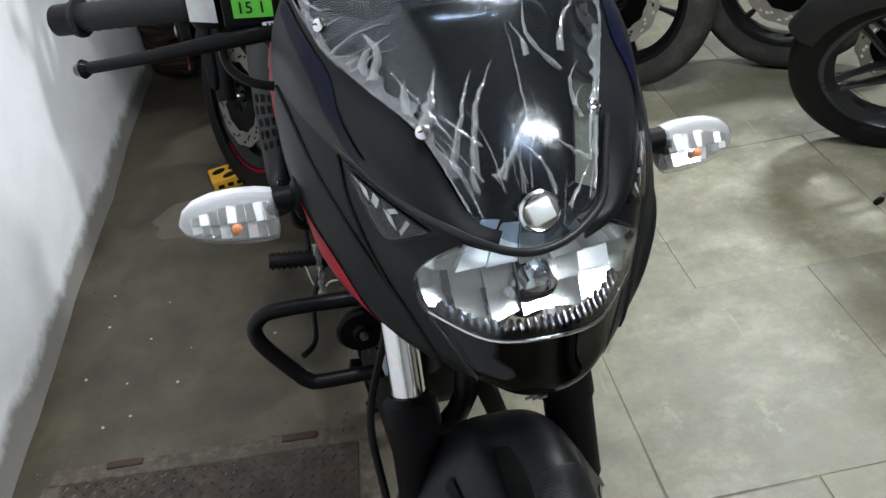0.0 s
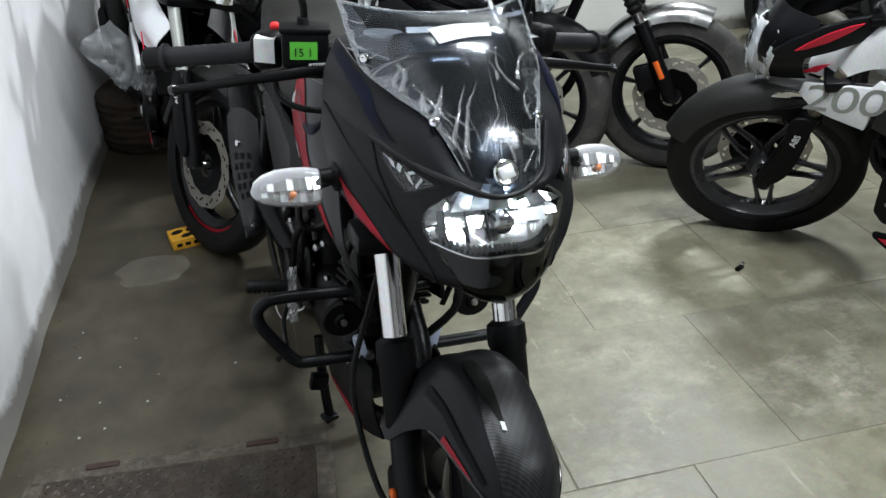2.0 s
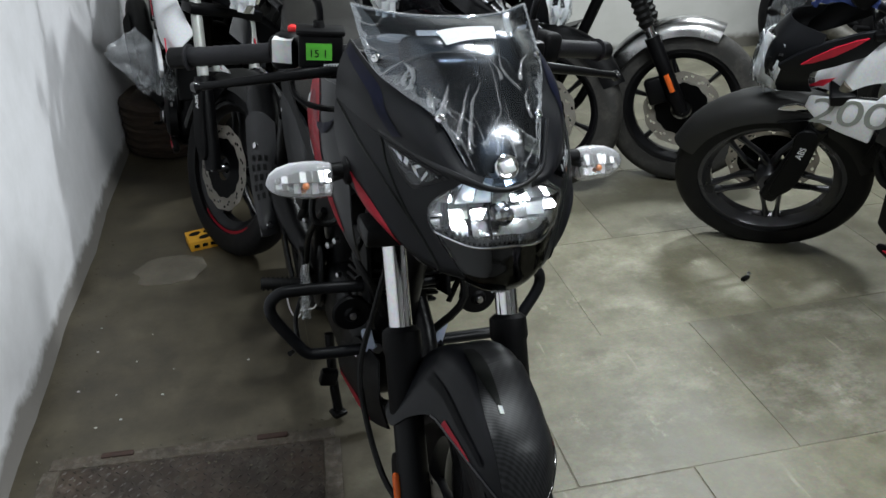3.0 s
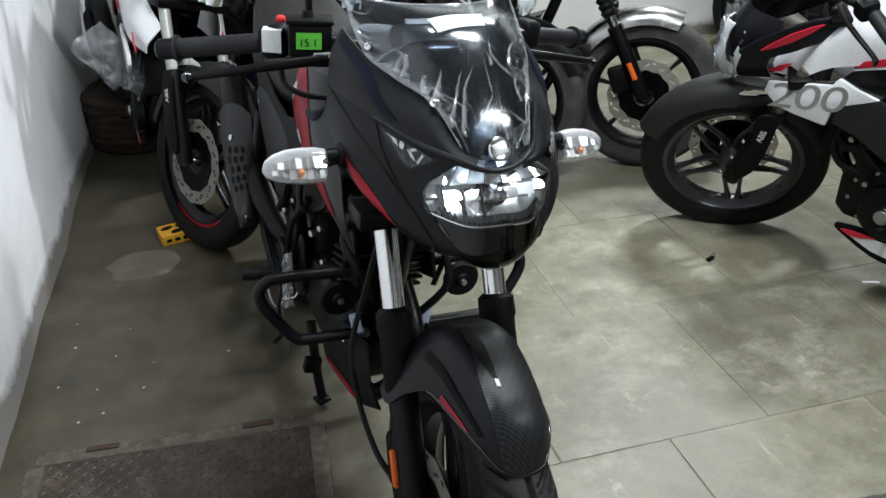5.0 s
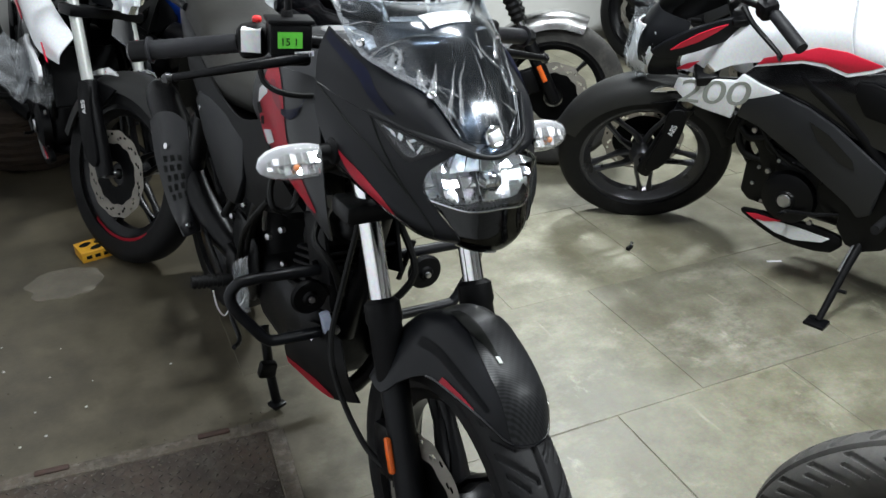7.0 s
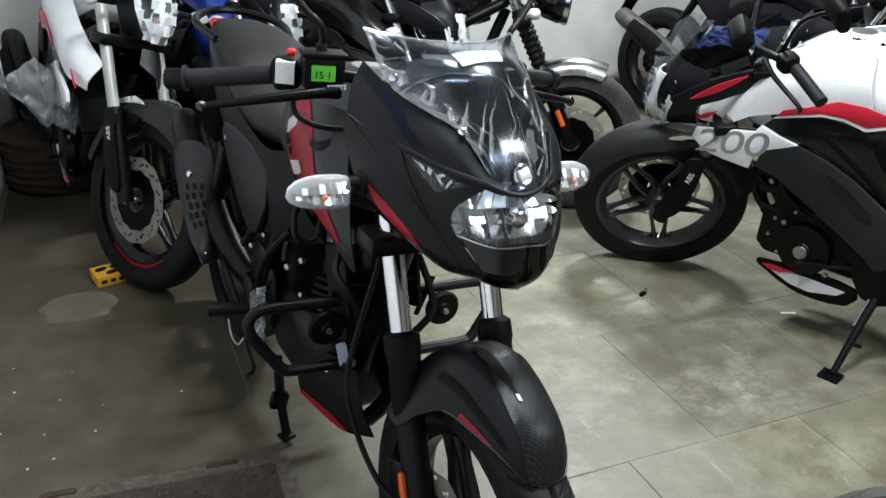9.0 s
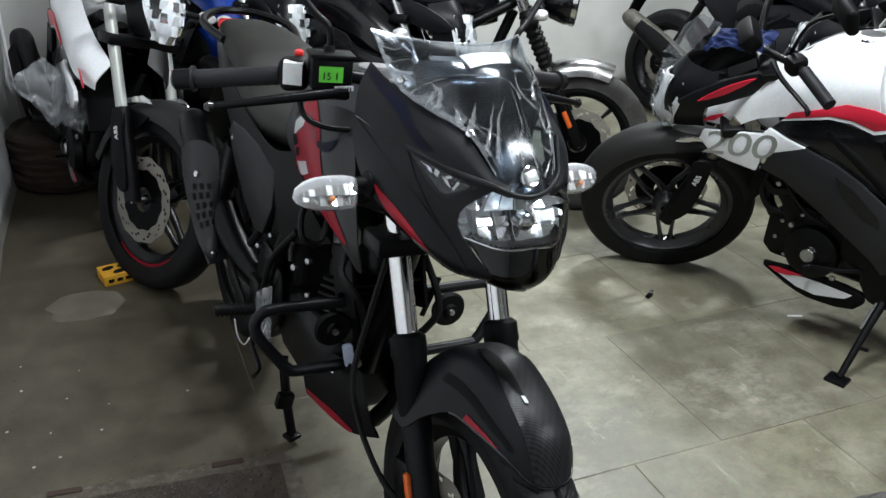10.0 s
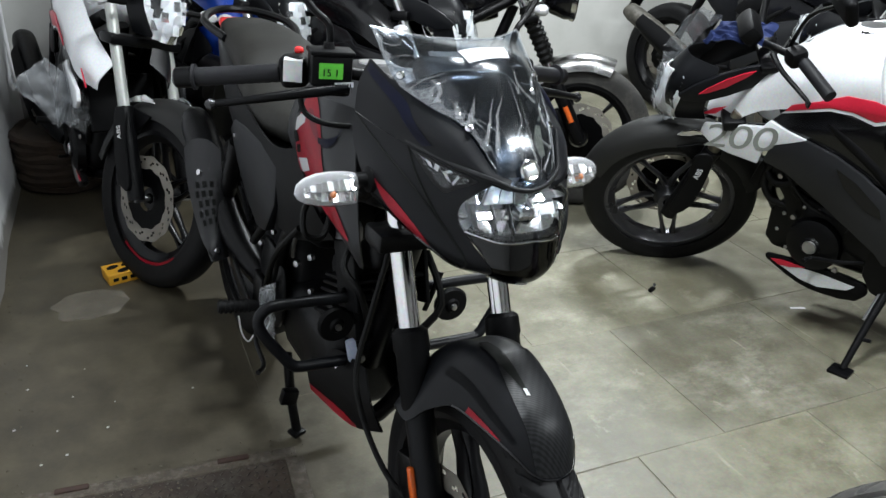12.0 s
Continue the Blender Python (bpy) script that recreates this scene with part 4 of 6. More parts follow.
        for s in (-1, 1):
            ext = [[(s * 0.055, 0.165, 0.700), (s * 0.095, 0.28, 0.790), (s * 0.110, 0.42, 0.890), (s * 0.105, 0.64, 0.955)], [(s * 0.105, 0.150, 0.652), (s * 0.145, 0.28, 0.735), (s * 0.162, 0.43, 0.805), (s * 0.164, 0.66, 0.850)],
                   [(s * 0.112, 0.160, 0.618), (s * 0.152, 0.27, 0.642), (s * 0.165, 0.385, 0.700), (s * 0.166, 0.68, 0.768)]]
            te = P("tank_flank", sheet(ext, 5, 5, 0.004), o["tank"] if s < 0 or not o["dark_left"] else M_BLACK)
            if o["tank"] is M_WHITE:
                P("flank_flash", prism([(0.150, 0.628), (0.20, 0.640), (0.235, 0.672), (0.19, 0.655)], s * 0.142, s * 0.146), M_RED, te)
            if o["tank"] is M_WHITE:
                P("red_band", prism([(0.425, 0.706), (0.442, 0.728), (0.518, 0.755), (0.589, 0.786), (0.663, 0.786), (0.760, 0.766), (0.735, 0.752), (0.674, 0.730), (0.612, 0.744), (0.551, 0.743)], s * 0.168, s * 0.172, 0.001), M_RED, te, "red band")
            if o["tank"] is M_WHITE:
                P("band_edge", prism([(0.415, 0.697), (0.551, 0.734), (0.612, 0.735), (0.674, 0.719), (0.740, 0.744), (0.765, 0.760), (0.757, 0.767), (0.735, 0.751), (0.674, 0.729), (0.612, 0.743), (0.551, 0.742), (0.425, 0.705)], s * 0.1675, s * 0.1705), M_WHITE, te)
            P("under_panel", prism([(0.250, 0.628), (0.368, 0.650), (0.415, 0.696), (0.545, 0.736), (0.674, 0.718), (0.80, 0.755), (0.86, 0.70), (0.84, 0.52), (0.66, 0.56), (0.50, 0.62), (0.36, 0.636)], s * 0.145, s * 0.158, 0.005), M_GLOSS)
            P("frame_cover", prism([(0.40, 0.60), (0.502, 0.634), (0.59, 0.611), (0.674, 0.573), (0.759, 0.52), (0.83, 0.475), (0.81, 0.34), (0.777, 0.321), (0.747, 0.351), (0.658, 0.405), (0.567, 0.459), (0.455, 0.52), (0.383, 0.538)], s * 0.158, s * 0.172, 0.006), M_GREY, lab="dark grey frame cover")
            P("cover_vent", prism([(0.60, 0.575), (0.66, 0.548), (0.735, 0.490), (0.745, 0.462), (0.70, 0.474), (0.63, 0.525)], s * 0.1725, s * 0.1740), M_GLOSS)
            P("knee_pad", prism([(0.70, 0.71), (0.80, 0.70), (0.86, 0.62), (0.74, 0.62)], s * 0.160, s * 0.170, 0.006, 2), M_PLASTIC)
            if o["number"]:
                for k, ch in enumerate(o["number"]):
                    turn_text = Matrix(((0, 0, s, s * 0.1725), (s, 0, 0, 0.228 + (0.077 * k if s > 0 else 0.077 * (2 - k))), (0, 1, 0, 0.578 + 0.013 * k), (0, 0, 0, 1)))
                    words(ch, 0.106, turn_text @ pose(0, 0, 0, 0, 0, 8 * s) @ Matrix(((1, 0.35, 0, 0), (0, 1, 0, 0), (0, 0, 1, 0), (0, 0, 0, 1))), M_DIGIT, "shroud_digit", b, 0.0008, 1.55)
            # engine bay: radiator, hoses, brackets and bolts
            P("radiator_hose", tube([(s * 0.10, 0.36, 0.50), (s * 0.125, 0.42, 0.46), (s * 0.12, 0.50, 0.50), (s * 0.08, 0.55, 0.56)], 0.013, 10, 4), M_HOSE)
            P("engine_bracket", prism([(0.36, 0.52), (0.42, 0.54), (0.50, 0.42), (0.52, 0.34), (0.47, 0.34), (0.44, 0.42)], s * 0.100, s * 0.112, 0.004), M_CAST)
            P("clutch_cable", tube([(s * 0.12, 0.38, 0.62), (s * 0.150, 0.45, 0.52), (s * 0.148, 0.52, 0.44), (s * 0.13, 0.60, 0.40)], 0.005, 8, 4), M_HOSE)
            P("gear_lever", tube([(s * 0.14, 0.72, 0.30), (s * 0.165, 0.66, 0.29), (s * 0.168, 0.58, 0.275), (s * 0.20, 0.57, 0.275)], 0.006, 8, 3), M_CAST)
            for y, z in ((0.43, 0.49), (0.49, 0.37), (0.58, 0.46), (0.66, 0.40), (0.70, 0.30), (0.75, 0.43), (0.52, 0.24), (0.64, 0.24)):
                P("engine_bolt", lathe([(0, 0.009), (0.007, 0.008), (0.008, 0.001)], (s * 0.128, y, z), (s, 0, 0), 8, False), M_STEEL)
            P("pivot_plate", prism([(0.74, 0.48), (0.86, 0.44), (0.90, 0.28), (0.80, 0.20), (0.72, 0.26)], s * 0.125, s * 0.145, 0.008, 2), M_CAST)
            P("crank_case_lobe", lathe([(0, 0.070), (0.022, 0.066), (0.032, 0.045), (0.034, 0.004)], (s * 0.112, 0.71, 0.35), (s, 0, 0), 28, False), M_CAST)
        P("engine_shroud", rbox((0.20, 0.44, 0.26), (0, 0.66, 0.50), (-14, 0, 0), 0.05, 3), M_CAST)
        P("gearbox_cover", rbox((0.23, 0.30, 0.20), (0, 0.82, 0.36), (0, 0, 0), 0.05, 3), M_CAST)
        P("radiator", rbox((0.22, 0.035, 0.20), (0, 0.375, 0.52), (-22, 0, 0), 0.008), M_PLASTIC)
    else:
        head = F("headlamp_shell", lathe([(0.0, 0.085), (0.03, 0.09), (0.09, 0.075), (0.13, 0.03), (0.135, 0.004)], (0, 0.06, 0.84), (0, 1, 0.1), 36, False), M_GLOSS)
        F("headlamp_bezel", lathe([(0, 0.078), (-0.012, 0.084), (-0.006, 0.094), (0.012, 0.092)], (0, 0.06, 0.84), (0, 1, 0.1), 36), M_CHROME, head)
        F("headlamp_reflector", lathe([(0.002, 0.08), (0.03, 0.05), (0.04, 0.003)], (0, 0.06, 0.84), (0, 1, 0.1), 36, False), M_MIRROR, head)
        F("headlamp_glass", lathe([(-0.002, 0.08), (-0.012, 0.05), (-0.016, 0.003)], (0, 0.06, 0.84), (0, 1, 0.1), 36, False), M_LENS, head)
    K("instrument", rbox((0.13, 0.06, 0.06), fork_point(0, 0.98) + Vector((0, -0.05, 0.02)), (-50, 0, 0), 0.02), M_PLASTIC)
    if o["sidestand"]:
        st = P("side_stand", tube([(0.095, 0.80, 0.27), (0.19, 0.787, 0.16), (0.302, 0.776, 0.036)], [0.014, 0.012, 0.010], 10), M_CAST)
        P("stand_foot", rbox((0.055, 0.060, 0.010), (0.312, 0.775, 0.033), (0, -4, 0), 0.003), M_CAST, st)
        P("stand_spring", tube([(0.125, 0.785, 0.235), (0.195, 0.772, 0.150)], 0.007, 8), M_STEEL, st)
        P("stand_lug", tube([(0.235, 0.776, 0.11), (0.235, 0.815, 0.115)], 0.006, 8), M_CAST, st)
    return b


def stand_bike(px, py, heading, lean=5.0):
    """Pose of a bike with its front axle over (px, py); heading: degrees its rear lies from +y, anticlockwise."""
    return pose(px, py, 0.0, 0, lean, heading)

# ---------------------------------------------------------------- the black bike in the middle


def net_normal(net, u, v, out):
    e = 0.01
    a = net_point(net, min(1, u + e), v) - net_point(net, max(0, u - e), v)
    b = net_point(net, u, min(1, v + e)) - net_point(net, u, max(0, v - e))
    n = a.cross(b).normalized()
    return n if n.dot(Vector(out)) > 0 else -n


def decal(net, edge_a, edge_b, out, lift=0.0016, steps=14, across=4, thick=0.0008):
    """A thin strip laid on a sheet, between two lines of (u, v)."""
    la = spline([(u, v, 0) for u, v in edge_a], max(1, steps // (len(edge_a) - 1)))
    lb = spline([(u, v, 0) for u, v in edge_b], max(1, steps // (len(edge_b) - 1)))
    bm = bmesh.new()
    rows = []
    for i in range(len(la)):
        q = lb[round(i * (len(lb) - 1) / (len(la) - 1))]
        row = []
        for k in range(across + 1):
            w = la[i].lerp(q, k / across)
            u, v = min(1, max(0, w.x)), min(1, max(0, w.y))
            row.append(bm.verts.new(net_point(net, u, v) + lift * net_normal(net, u, v, out)))
        rows.append(row)
    for a, b in zip(rows, rows[1:]):
        for k in range(across):
            if (a[k].co - b[k].co).length + (a[k + 1].co - b[k + 1].co).length > 1e-6:
                bm.faces.new((a[k], a[k + 1], b[k + 1], b[k]))
    bmesh.ops.solidify(bm, geom=bm.faces[:], thickness=thick)
    return bm


def both(net, s):
    return [[(s * x, y, z) for x, y, z in r] for r in net]


def full(half):
    """A whole row from its right half: centre first."""
    return [(-x, y, z) for x, y, z in half[:0:-1]] + list(half)


bike = standard_bike("motorcycle", "black motorcycle with red stripes, clear film still on its visor", pose(0.181, 0.691, 0, 0, 5, 5),
                     dict(style="custom", tank=M_GREY, fork=M_CHROME, fine=True, disc=-1, sidestand=True, tyre=M_RUBBER, tail=M_BLACK, phase=0.52))
B = lambda nm, bm, mt, parent=bike, lab="", smooth=40.0: part(nm, bm, mt, parent, lab, smooth)

# fork legs
FX = 0.004
for s in (-1, 1):
    leg = B("fork_slider", tube([fork_point(FX + s * 0.089, 0.275), fork_point(FX + s * 0.089, 0.31), fork_point(FX + s * 0.089, 0.45), fork_point(FX + s * 0.089, 0.60)], [0.024, 0.027, 0.0245, 0.0245], 20), M_BLACK)
    B("fork_tube", tube([fork_point(FX + s * 0.089, 0.58), fork_point(FX + s * 0.089, 0.95)], 0.0185, 24), M_CHROME, lab="bright chrome fork tube")
    B("dust_boot", tube([fork_point(FX + s * 0.089, q) for q in (0.50, 0.505, 0.585, 0.592, 0.618, 0.624)], [0.0255, 0.028, 0.028, 0.031, 0.030, 0.022], 24), M_PLASTIC, leg)
    B("fork_reflector", rbox((0.010, 0.016, 0.062), fork_point(FX + s * 0.117, 0.395), (-26, 0, 0), 0.005), M_ORANGE, leg, "orange side reflector")
    B("axle_clamp", rbox((0.045, 0.06, 0.075), (FX + s * 0.089, 0.0, 0.285), (-26, 0, 0), 0.012), M_BLACK, leg)
    B("axle_nut", lathe([(0, 0.016), (0.012, 0.015), (0.014, 0.003)], (FX + s * 0.112, 0, 0.295), (s, 0, 0), 6, False), M_STEEL, leg)
    B("headlamp_stay", tube([fork_point(FX + s * 0.089, 0.80), (FX + s * 0.089, 0.14, 0.80), (s * 0.09, 0.08, 0.82)], 0.009, 8, 3), M_CAST)

# front fender
ARC = [((0, -0.166, 0.540), (0.025, -0.161, 0.543), (0.039, -0.146, 0.549)), ((0, -0.133, 0.605), (0.034, -0.128, 0.598), (0.058, -0.110, 0.568)), ((0, -0.075, 0.635), (0.042, -0.070, 0.626), (0.070, -0.052, 0.572)),
       ((0, 0.0, 0.650), (0.048, 0.0, 0.640), (0.079, 0.012, 0.566)), ((0, 0.056, 0.643), (0.052, 0.060, 0.630), (0.098, 0.056, 0.535)), ((0, 0.116, 0.612), (0.055, 0.112, 0.600), (0.118, 0.085, 0.500)),
       ((0, 0.168, 0.560), (0.055, 0.160, 0.552), (0.110, 0.145, 0.490)), ((0, 0.225, 0.470), (0.052, 0.215, 0.465), (0.075, 0.195, 0.430))]
FEN = [full(r) for r in ARC]
fender = B("front_fender", sheet(FEN, 6, 6, 0.003), M_BLACK)
B("carbon_panel", decal(FEN, [(0.18, 0.01), (0.24, 0.15), (0.30, 0.30), (0.37, 0.42)], [(0.97, 0.01), (0.93, 0.16), (0.87, 0.32), (0.76, 0.46)], (0, -0.3, 1), 0.0016, 24, 10), M_CARBON, fender, "carbon-weave stripe")
B("fender_edge", tube([net_point(FEN, 0.0, 0.43 - 0.43 * k / 12) for k in range(13)] + [net_point(FEN, k / 10, 0.0) for k in range(1, 11)] + [net_point(FEN, 1.0, 0.57 * k / 14) for k in range(1, 15)], 0.0028, 6), M_GLOSS, fender)
B("fender_slot", decal(FEN, [(0.40, 0.29), (0.37, 0.36), (0.36, 0.44), (0.38, 0.54)], [(0.43, 0.29), (0.455, 0.36), (0.47, 0.44), (0.45, 0.54)], (0, -0.3, 1), 0.0030, 18, 3), M_INK, fender, "gloss black scoop")
# white glint at the scoop's end, painted on as a thin decal
B("fender_tab", decal(FEN, [(0.395, 0.262), (0.40, 0.288)], [(0.425, 0.258), (0.43, 0.284)], (0, -0.3, 1), 0.0045, 4, 2), M_LABEL, fender)
B("fender_flash", decal(FEN, [(0.005, 0.36), (0.005, 0.27), (0.005, 0.18)], [(0.06, 0.36), (0.052, 0.27), (0.03, 0.18)], (-1, -0.3, 0.2), 0.0016, 12, 4), M_RED, fender, "red wedge")
B("fender_flash", decal(FEN, [(0.995, 0.36), (0.995, 0.27), (0.995, 0.18)], [(0.94, 0.36), (0.948, 0.27), (0.97, 0.18)], (1, -0.3, 0.2), 0.0016, 12, 4), M_RED, fender, "red wedge")
for s in (0, 1):
    line = [(0.15, 0.56), (0.125, 0.43), (0.105, 0.30), (0.085, 0.14)]
    B("fender_crease", decal(FEN, [(abs(s - u), v) for u, v in line], [(abs(s - u - 0.035), v) for u, v in line], (0, -0.3, 1), 0.0022, 18, 2), M_BLACK, fender)

# fairing: upper cowl and cheeks on both sides
COWL = [[(0.030, 0.010, 0.930), (0.052, 0.024, 0.940), (0.076, 0.071, 0.983), (0.106, 0.131, 1.003), (0.134, 0.185, 1.024), (0.150, 0.250, 1.048)],
        [(0.034, 0.006, 0.922), (0.064, 0.018, 0.934), (0.098, 0.064, 0.962), (0.128, 0.126, 0.978), (0.152, 0.185, 0.996), (0.166, 0.250, 1.012)],
        [(0.034, 0.004, 0.914), (0.066, 0.016, 0.925), (0.099, 0.060, 0.936), (0.129, 0.125, 0.946), (0.154, 0.185, 0.958), (0.172, 0.245, 0.970)]]
CHEEK = [[(0.056, 0.017, 0.921), (0.096, 0.060, 0.934), (0.127, 0.125, 0.944), (0.152, 0.185, 0.956), (0.171, 0.245, 0.968)],
         [(0.088, 0.033, 0.895), (0.110, 0.070, 0.905), (0.140, 0.125, 0.918), (0.162, 0.180, 0.926), (0.175, 0.238, 0.930)],
         [(0.092, 0.040, 0.868), (0.113, 0.068, 0.870), (0.142, 0.112, 0.884), (0.164, 0.160, 0.896), (0.173, 0.215, 0.898)],
         [(0.079, 0.022, 0.838), (0.106, 0.052, 0.838), (0.133, 0.086, 0.850), (0.157, 0.132, 0.868), (0.168, 0.195, 0.874)],
         [(0.054, -0.006, 0.801), (0.088, 0.030, 0.804), (0.121, 0.063, 0.823), (0.151, 0.112, 0.848), (0.165, 0.182, 0.862)],
         [(0.046, 0.018, 0.783), (0.080, 0.055, 0.784), (0.108, 0.088, 0.803), (0.136, 0.134, 0.828), (0.152, 0.195, 0.846)]]
for s in (-1, 1):
    out = (s, -0.3, 0.3)
    cowl_net, cheek_net = both(COWL, s), both(CHEEK, s)
    if s > 0:
        cowl_net = [[(x - k * 0.13 * max(0, y), y, z) for x, y, z in r] for r, k in zip(cowl_net, (1.0, 0.5, 0.0))]
    cowl = B("upper_cowl", sheet(cowl_net, 5, 5, 0.003), M_BLACK)
    B("cowl_stripe", decal(cowl_net, [(0.97, 0.08), (0.73, 0.18), (0.62, 0.42), (0.50, 0.70)], [(0.97, 0.24), (0.74, 0.40), (0.65, 0.60), (0.55, 0.80)], out, 0.0014, 18, 3), M_BLUE, cowl, "dark blue tape stripe")
    cheek = B("cheek_panel", sheet(cheek_net, 5, 5, 0.003), M_BLACK)
    if s < 0:
        B("red_flash", decal(cheek_net, [(0.82, 0.46), (0.76, 0.51), (0.63, 0.60), (0.50, 0.84)], [(0.83, 0.50), (0.83, 0.70), (0.72, 0.84), (0.50, 0.862)], out, 0.0014, 18, 4), M_RED, cheek, "red pinstripe wedge")
    B("lower_lip", decal(cheek_net, [(1.0, 0.72), (0.7, 0.81), (0.4, 0.86), (0.1, 0.88)], [(1.0, 0.97), (0.7, 0.97), (0.4, 0.97), (0.1, 0.97)], out, 0.0012, 18, 3), M_GLOSS, cheek)
    for seam in ([(0.97, 0.02), (0.52, 0.25), (0.24, 0.47), (0.17, 0.62)], [(0.54, 0.02), (0.36, 0.28), (0.21, 0.50), (0.175, 0.66), (0.22, 0.93)]):
        pts = [net_point(cheek_net, u, v) + 0.0006 * net_normal(cheek_net, u, v, out) for u, v in ((q.x, q.y) for q in spline([(u, v, 0) for u, v in seam], 6))]
        B("panel_seam", tube(pts, 0.0016, 5), M_INK, cheek)
    # pilot lamp beside the headlamp
    eye = [(0.47, 0.04), (0.40, 0.09), (0.30, 0.155), (0.20, 0.185), (0.13, 0.08)], [(0.47, 0.04), (0.38, 0.035), (0.28, 0.03), (0.20, 0.035), (0.12, 0.05)]
    B("pilot_recess", decal(cheek_net, [(0.52, 0.02), (0.40, 0.13), (0.27, 0.215), (0.18, 0.215), (0.10, 0.08)], [(0.52, 0.02), (0.42, 0.01), (0.26, 0.01), (0.18, 0.01), (0.09, 0.03)], out, 0.0010, 16, 5), M_GLOSS, cheek)
    lampeye = B("pilot_lamp", decal(cheek_net, eye[0], eye[1], out, 0.0024, 16, 5), M_GLOSS, cheek, "clear pilot lamp with dark chrome inside")
    B("pilot_glass", decal(cheek_net, eye[0], eye[1], out, 0.0048, 16, 5), M_LENS, lampeye)
    for u, v, du, dv, lean in ((0.445, 0.040, 0.030, 0.020, 0.04), (0.405, 0.045, 0.035, 0.038, 0.03), (0.345, 0.040, 0.030, 0.050, 0.01), (0.290, 0.075, 0.040, 0.040, 0.05), (0.255, 0.035, 0.020, 0.035, -0.02), (0.200, 0.055, 0.016, 0.070, 0.01)):
        B("pilot_facet", decal(cheek_net, [(u, v), (u - lean, v + dv)], [(u - du, v + 0.01), (u - du - lean, v + dv + 0.012)], out, 0.0032, 6, 2), M_GLAREREF, lampeye)

# brow strip over the headlamp
brow = [(-0.133, 0.140, 0.953), (-0.110, 0.088, 0.944), (-0.086, 0.042, 0.937), (-0.062, 0.014, 0.931), (-0.046, 0.005, 0.925), (-0.030, -0.002, 0.920), (-0.010, -0.006, 0.918)]
brow = brow + [(0.012, -0.003, 0.920), (0.032, 0.005, 0.926), (0.051, 0.018, 0.938), (0.061, 0.040, 0.960), (0.070, 0.062, 0.984)]
bm = bmesh.new()
rings = []
pts = spline(brow, 5)
for i, p in enumerate(pts):
    t = (pts[min(len(pts) - 1, i + 1)] - pts[max(0, i - 1)]).normalized()
    up = (Vector((0, -0.35, 0.94)) - t * Vector((0, -0.35, 0.94)).dot(t)).normalized()
    side = t.cross(up)
    rings.append([p + 0.0042 * math.cos(a) * up + 0.0030 * math.sin(a) * side for a in (2 * math.pi * k / 10 for k in range(10))])
B("headlamp_brow", add_rings(bm, rings), M_GREY)

# headlamp: glass, reflector, smoked chin
LENS_TOP = [[(0, -0.004, 0.917), (0.025, 0.002, 0.920), (0.048, 0.012, 0.926)], [(0, -0.013, 0.890), (0.047, 0.000, 0.892), (0.087, 0.032, 0.894)],
            [(0, -0.021, 0.865), (0.047, -0.005, 0.866), (0.091, 0.039, 0.867)], [(0, -0.0240, 0.8485), (0.046, -0.009, 0.8435), (0.085, 0.030, 0.850)]]
LENS_LOW = [[(0, -0.0240, 0.8485), (0.046, -0.009, 0.8435), (0.085, 0.030, 0.850)], [(0, -0.028, 0.826), (0.042, -0.014, 0.822), (0.070, 0.012, 0.828)],
            [(0, -0.030, 0.798), (0.030, -0.024, 0.799), (0.054, -0.006, 0.802)], [(0, -0.016, 0.778), (0.026, -0.008, 0.779), (0.047, 0.012, 0.784)], [(0, 0.012, 0.768), (0.022, 0.015, 0.770), (0.040, 0.026, 0.775)]]
lens_net, chin_net = [full(r) for r in LENS_TOP], [full(r) for r in LENS_LOW]
lamp = B("headlamp_bowl", sheet([[(x * 0.98, y + 0.055, z * 1.0) for x, y, z in r] for r in lens_net], 4, 4, 0.003), M_STEEL)
B("headlamp_glass", sheet(lens_net, 5, 5, 0.0022), M_LENS, lamp, "clear glass")
chin = B("headlamp_chin", sheet(chin_net, 5, 5, 0.003), M_SMOKE, lamp, "smoked glossy chin")
B("chin_backing", sheet([[(x * 0.96, y + 0.012, z) for x, y, z in r] for r in chin_net], 3, 3, 0.003), M_BLACK, lamp)
rf = random.Random(3)
COLS, ROWS = 7, 3
for j in range(ROWS):
    for k in range(COLS):
        u0, u1, v0, v1 = 0.02 + 0.96 * k / COLS, 0.02 + 0.96 * (k + 1) / COLS, 0.03 + 0.95 * j / ROWS, 0.03 + 0.95 * (j + 1) / ROWS
        um, vm = (u0 + u1) / 2, (v0 + v1) / 2
        c = net_point(lens_net, um, vm)
        deep = 0.012 + 0.034 * (1 - (2 * um - 1) ** 2) * math.sin(math.pi * (0.15 + 0.7 * vm))
        up, across = 0.72 + 0.30 * (vm - 0.5) + rf.uniform(-0.12, 0.12), 0.05 - 0.10 * (2 * um - 1) + rf.uniform(-0.10, 0.10)
        rows = []
        for v in (v0, vm, v1):
            row = []
            for u in (u0, um, u1):
                p = net_point(lens_net, u, v)
                bulge = 0.0012 * (abs(u - um) / (u1 - u0) + abs(v - vm) / (v1 - v0))
                row.append((p.x, max(p.y + 0.003, c.y + deep + up * (p.z - c.z) + across * (p.x - c.x) - bulge), p.z))
            rows.append(row)
        B("reflector_facet", sheet(rows, 2, 2, 0.001), M_GLAREREF if rf.random() < 0.35 else M_MIRROR, lamp)
B("bulb_cap", lathe([(0, 0.014), (-0.018, 0.013), (-0.022, 0.008), (-0.023, 0.001)], (0, 0.022, 0.876), (0, 1, 0), 20, False), M_CHROME, lamp)
bm = bmesh.new()
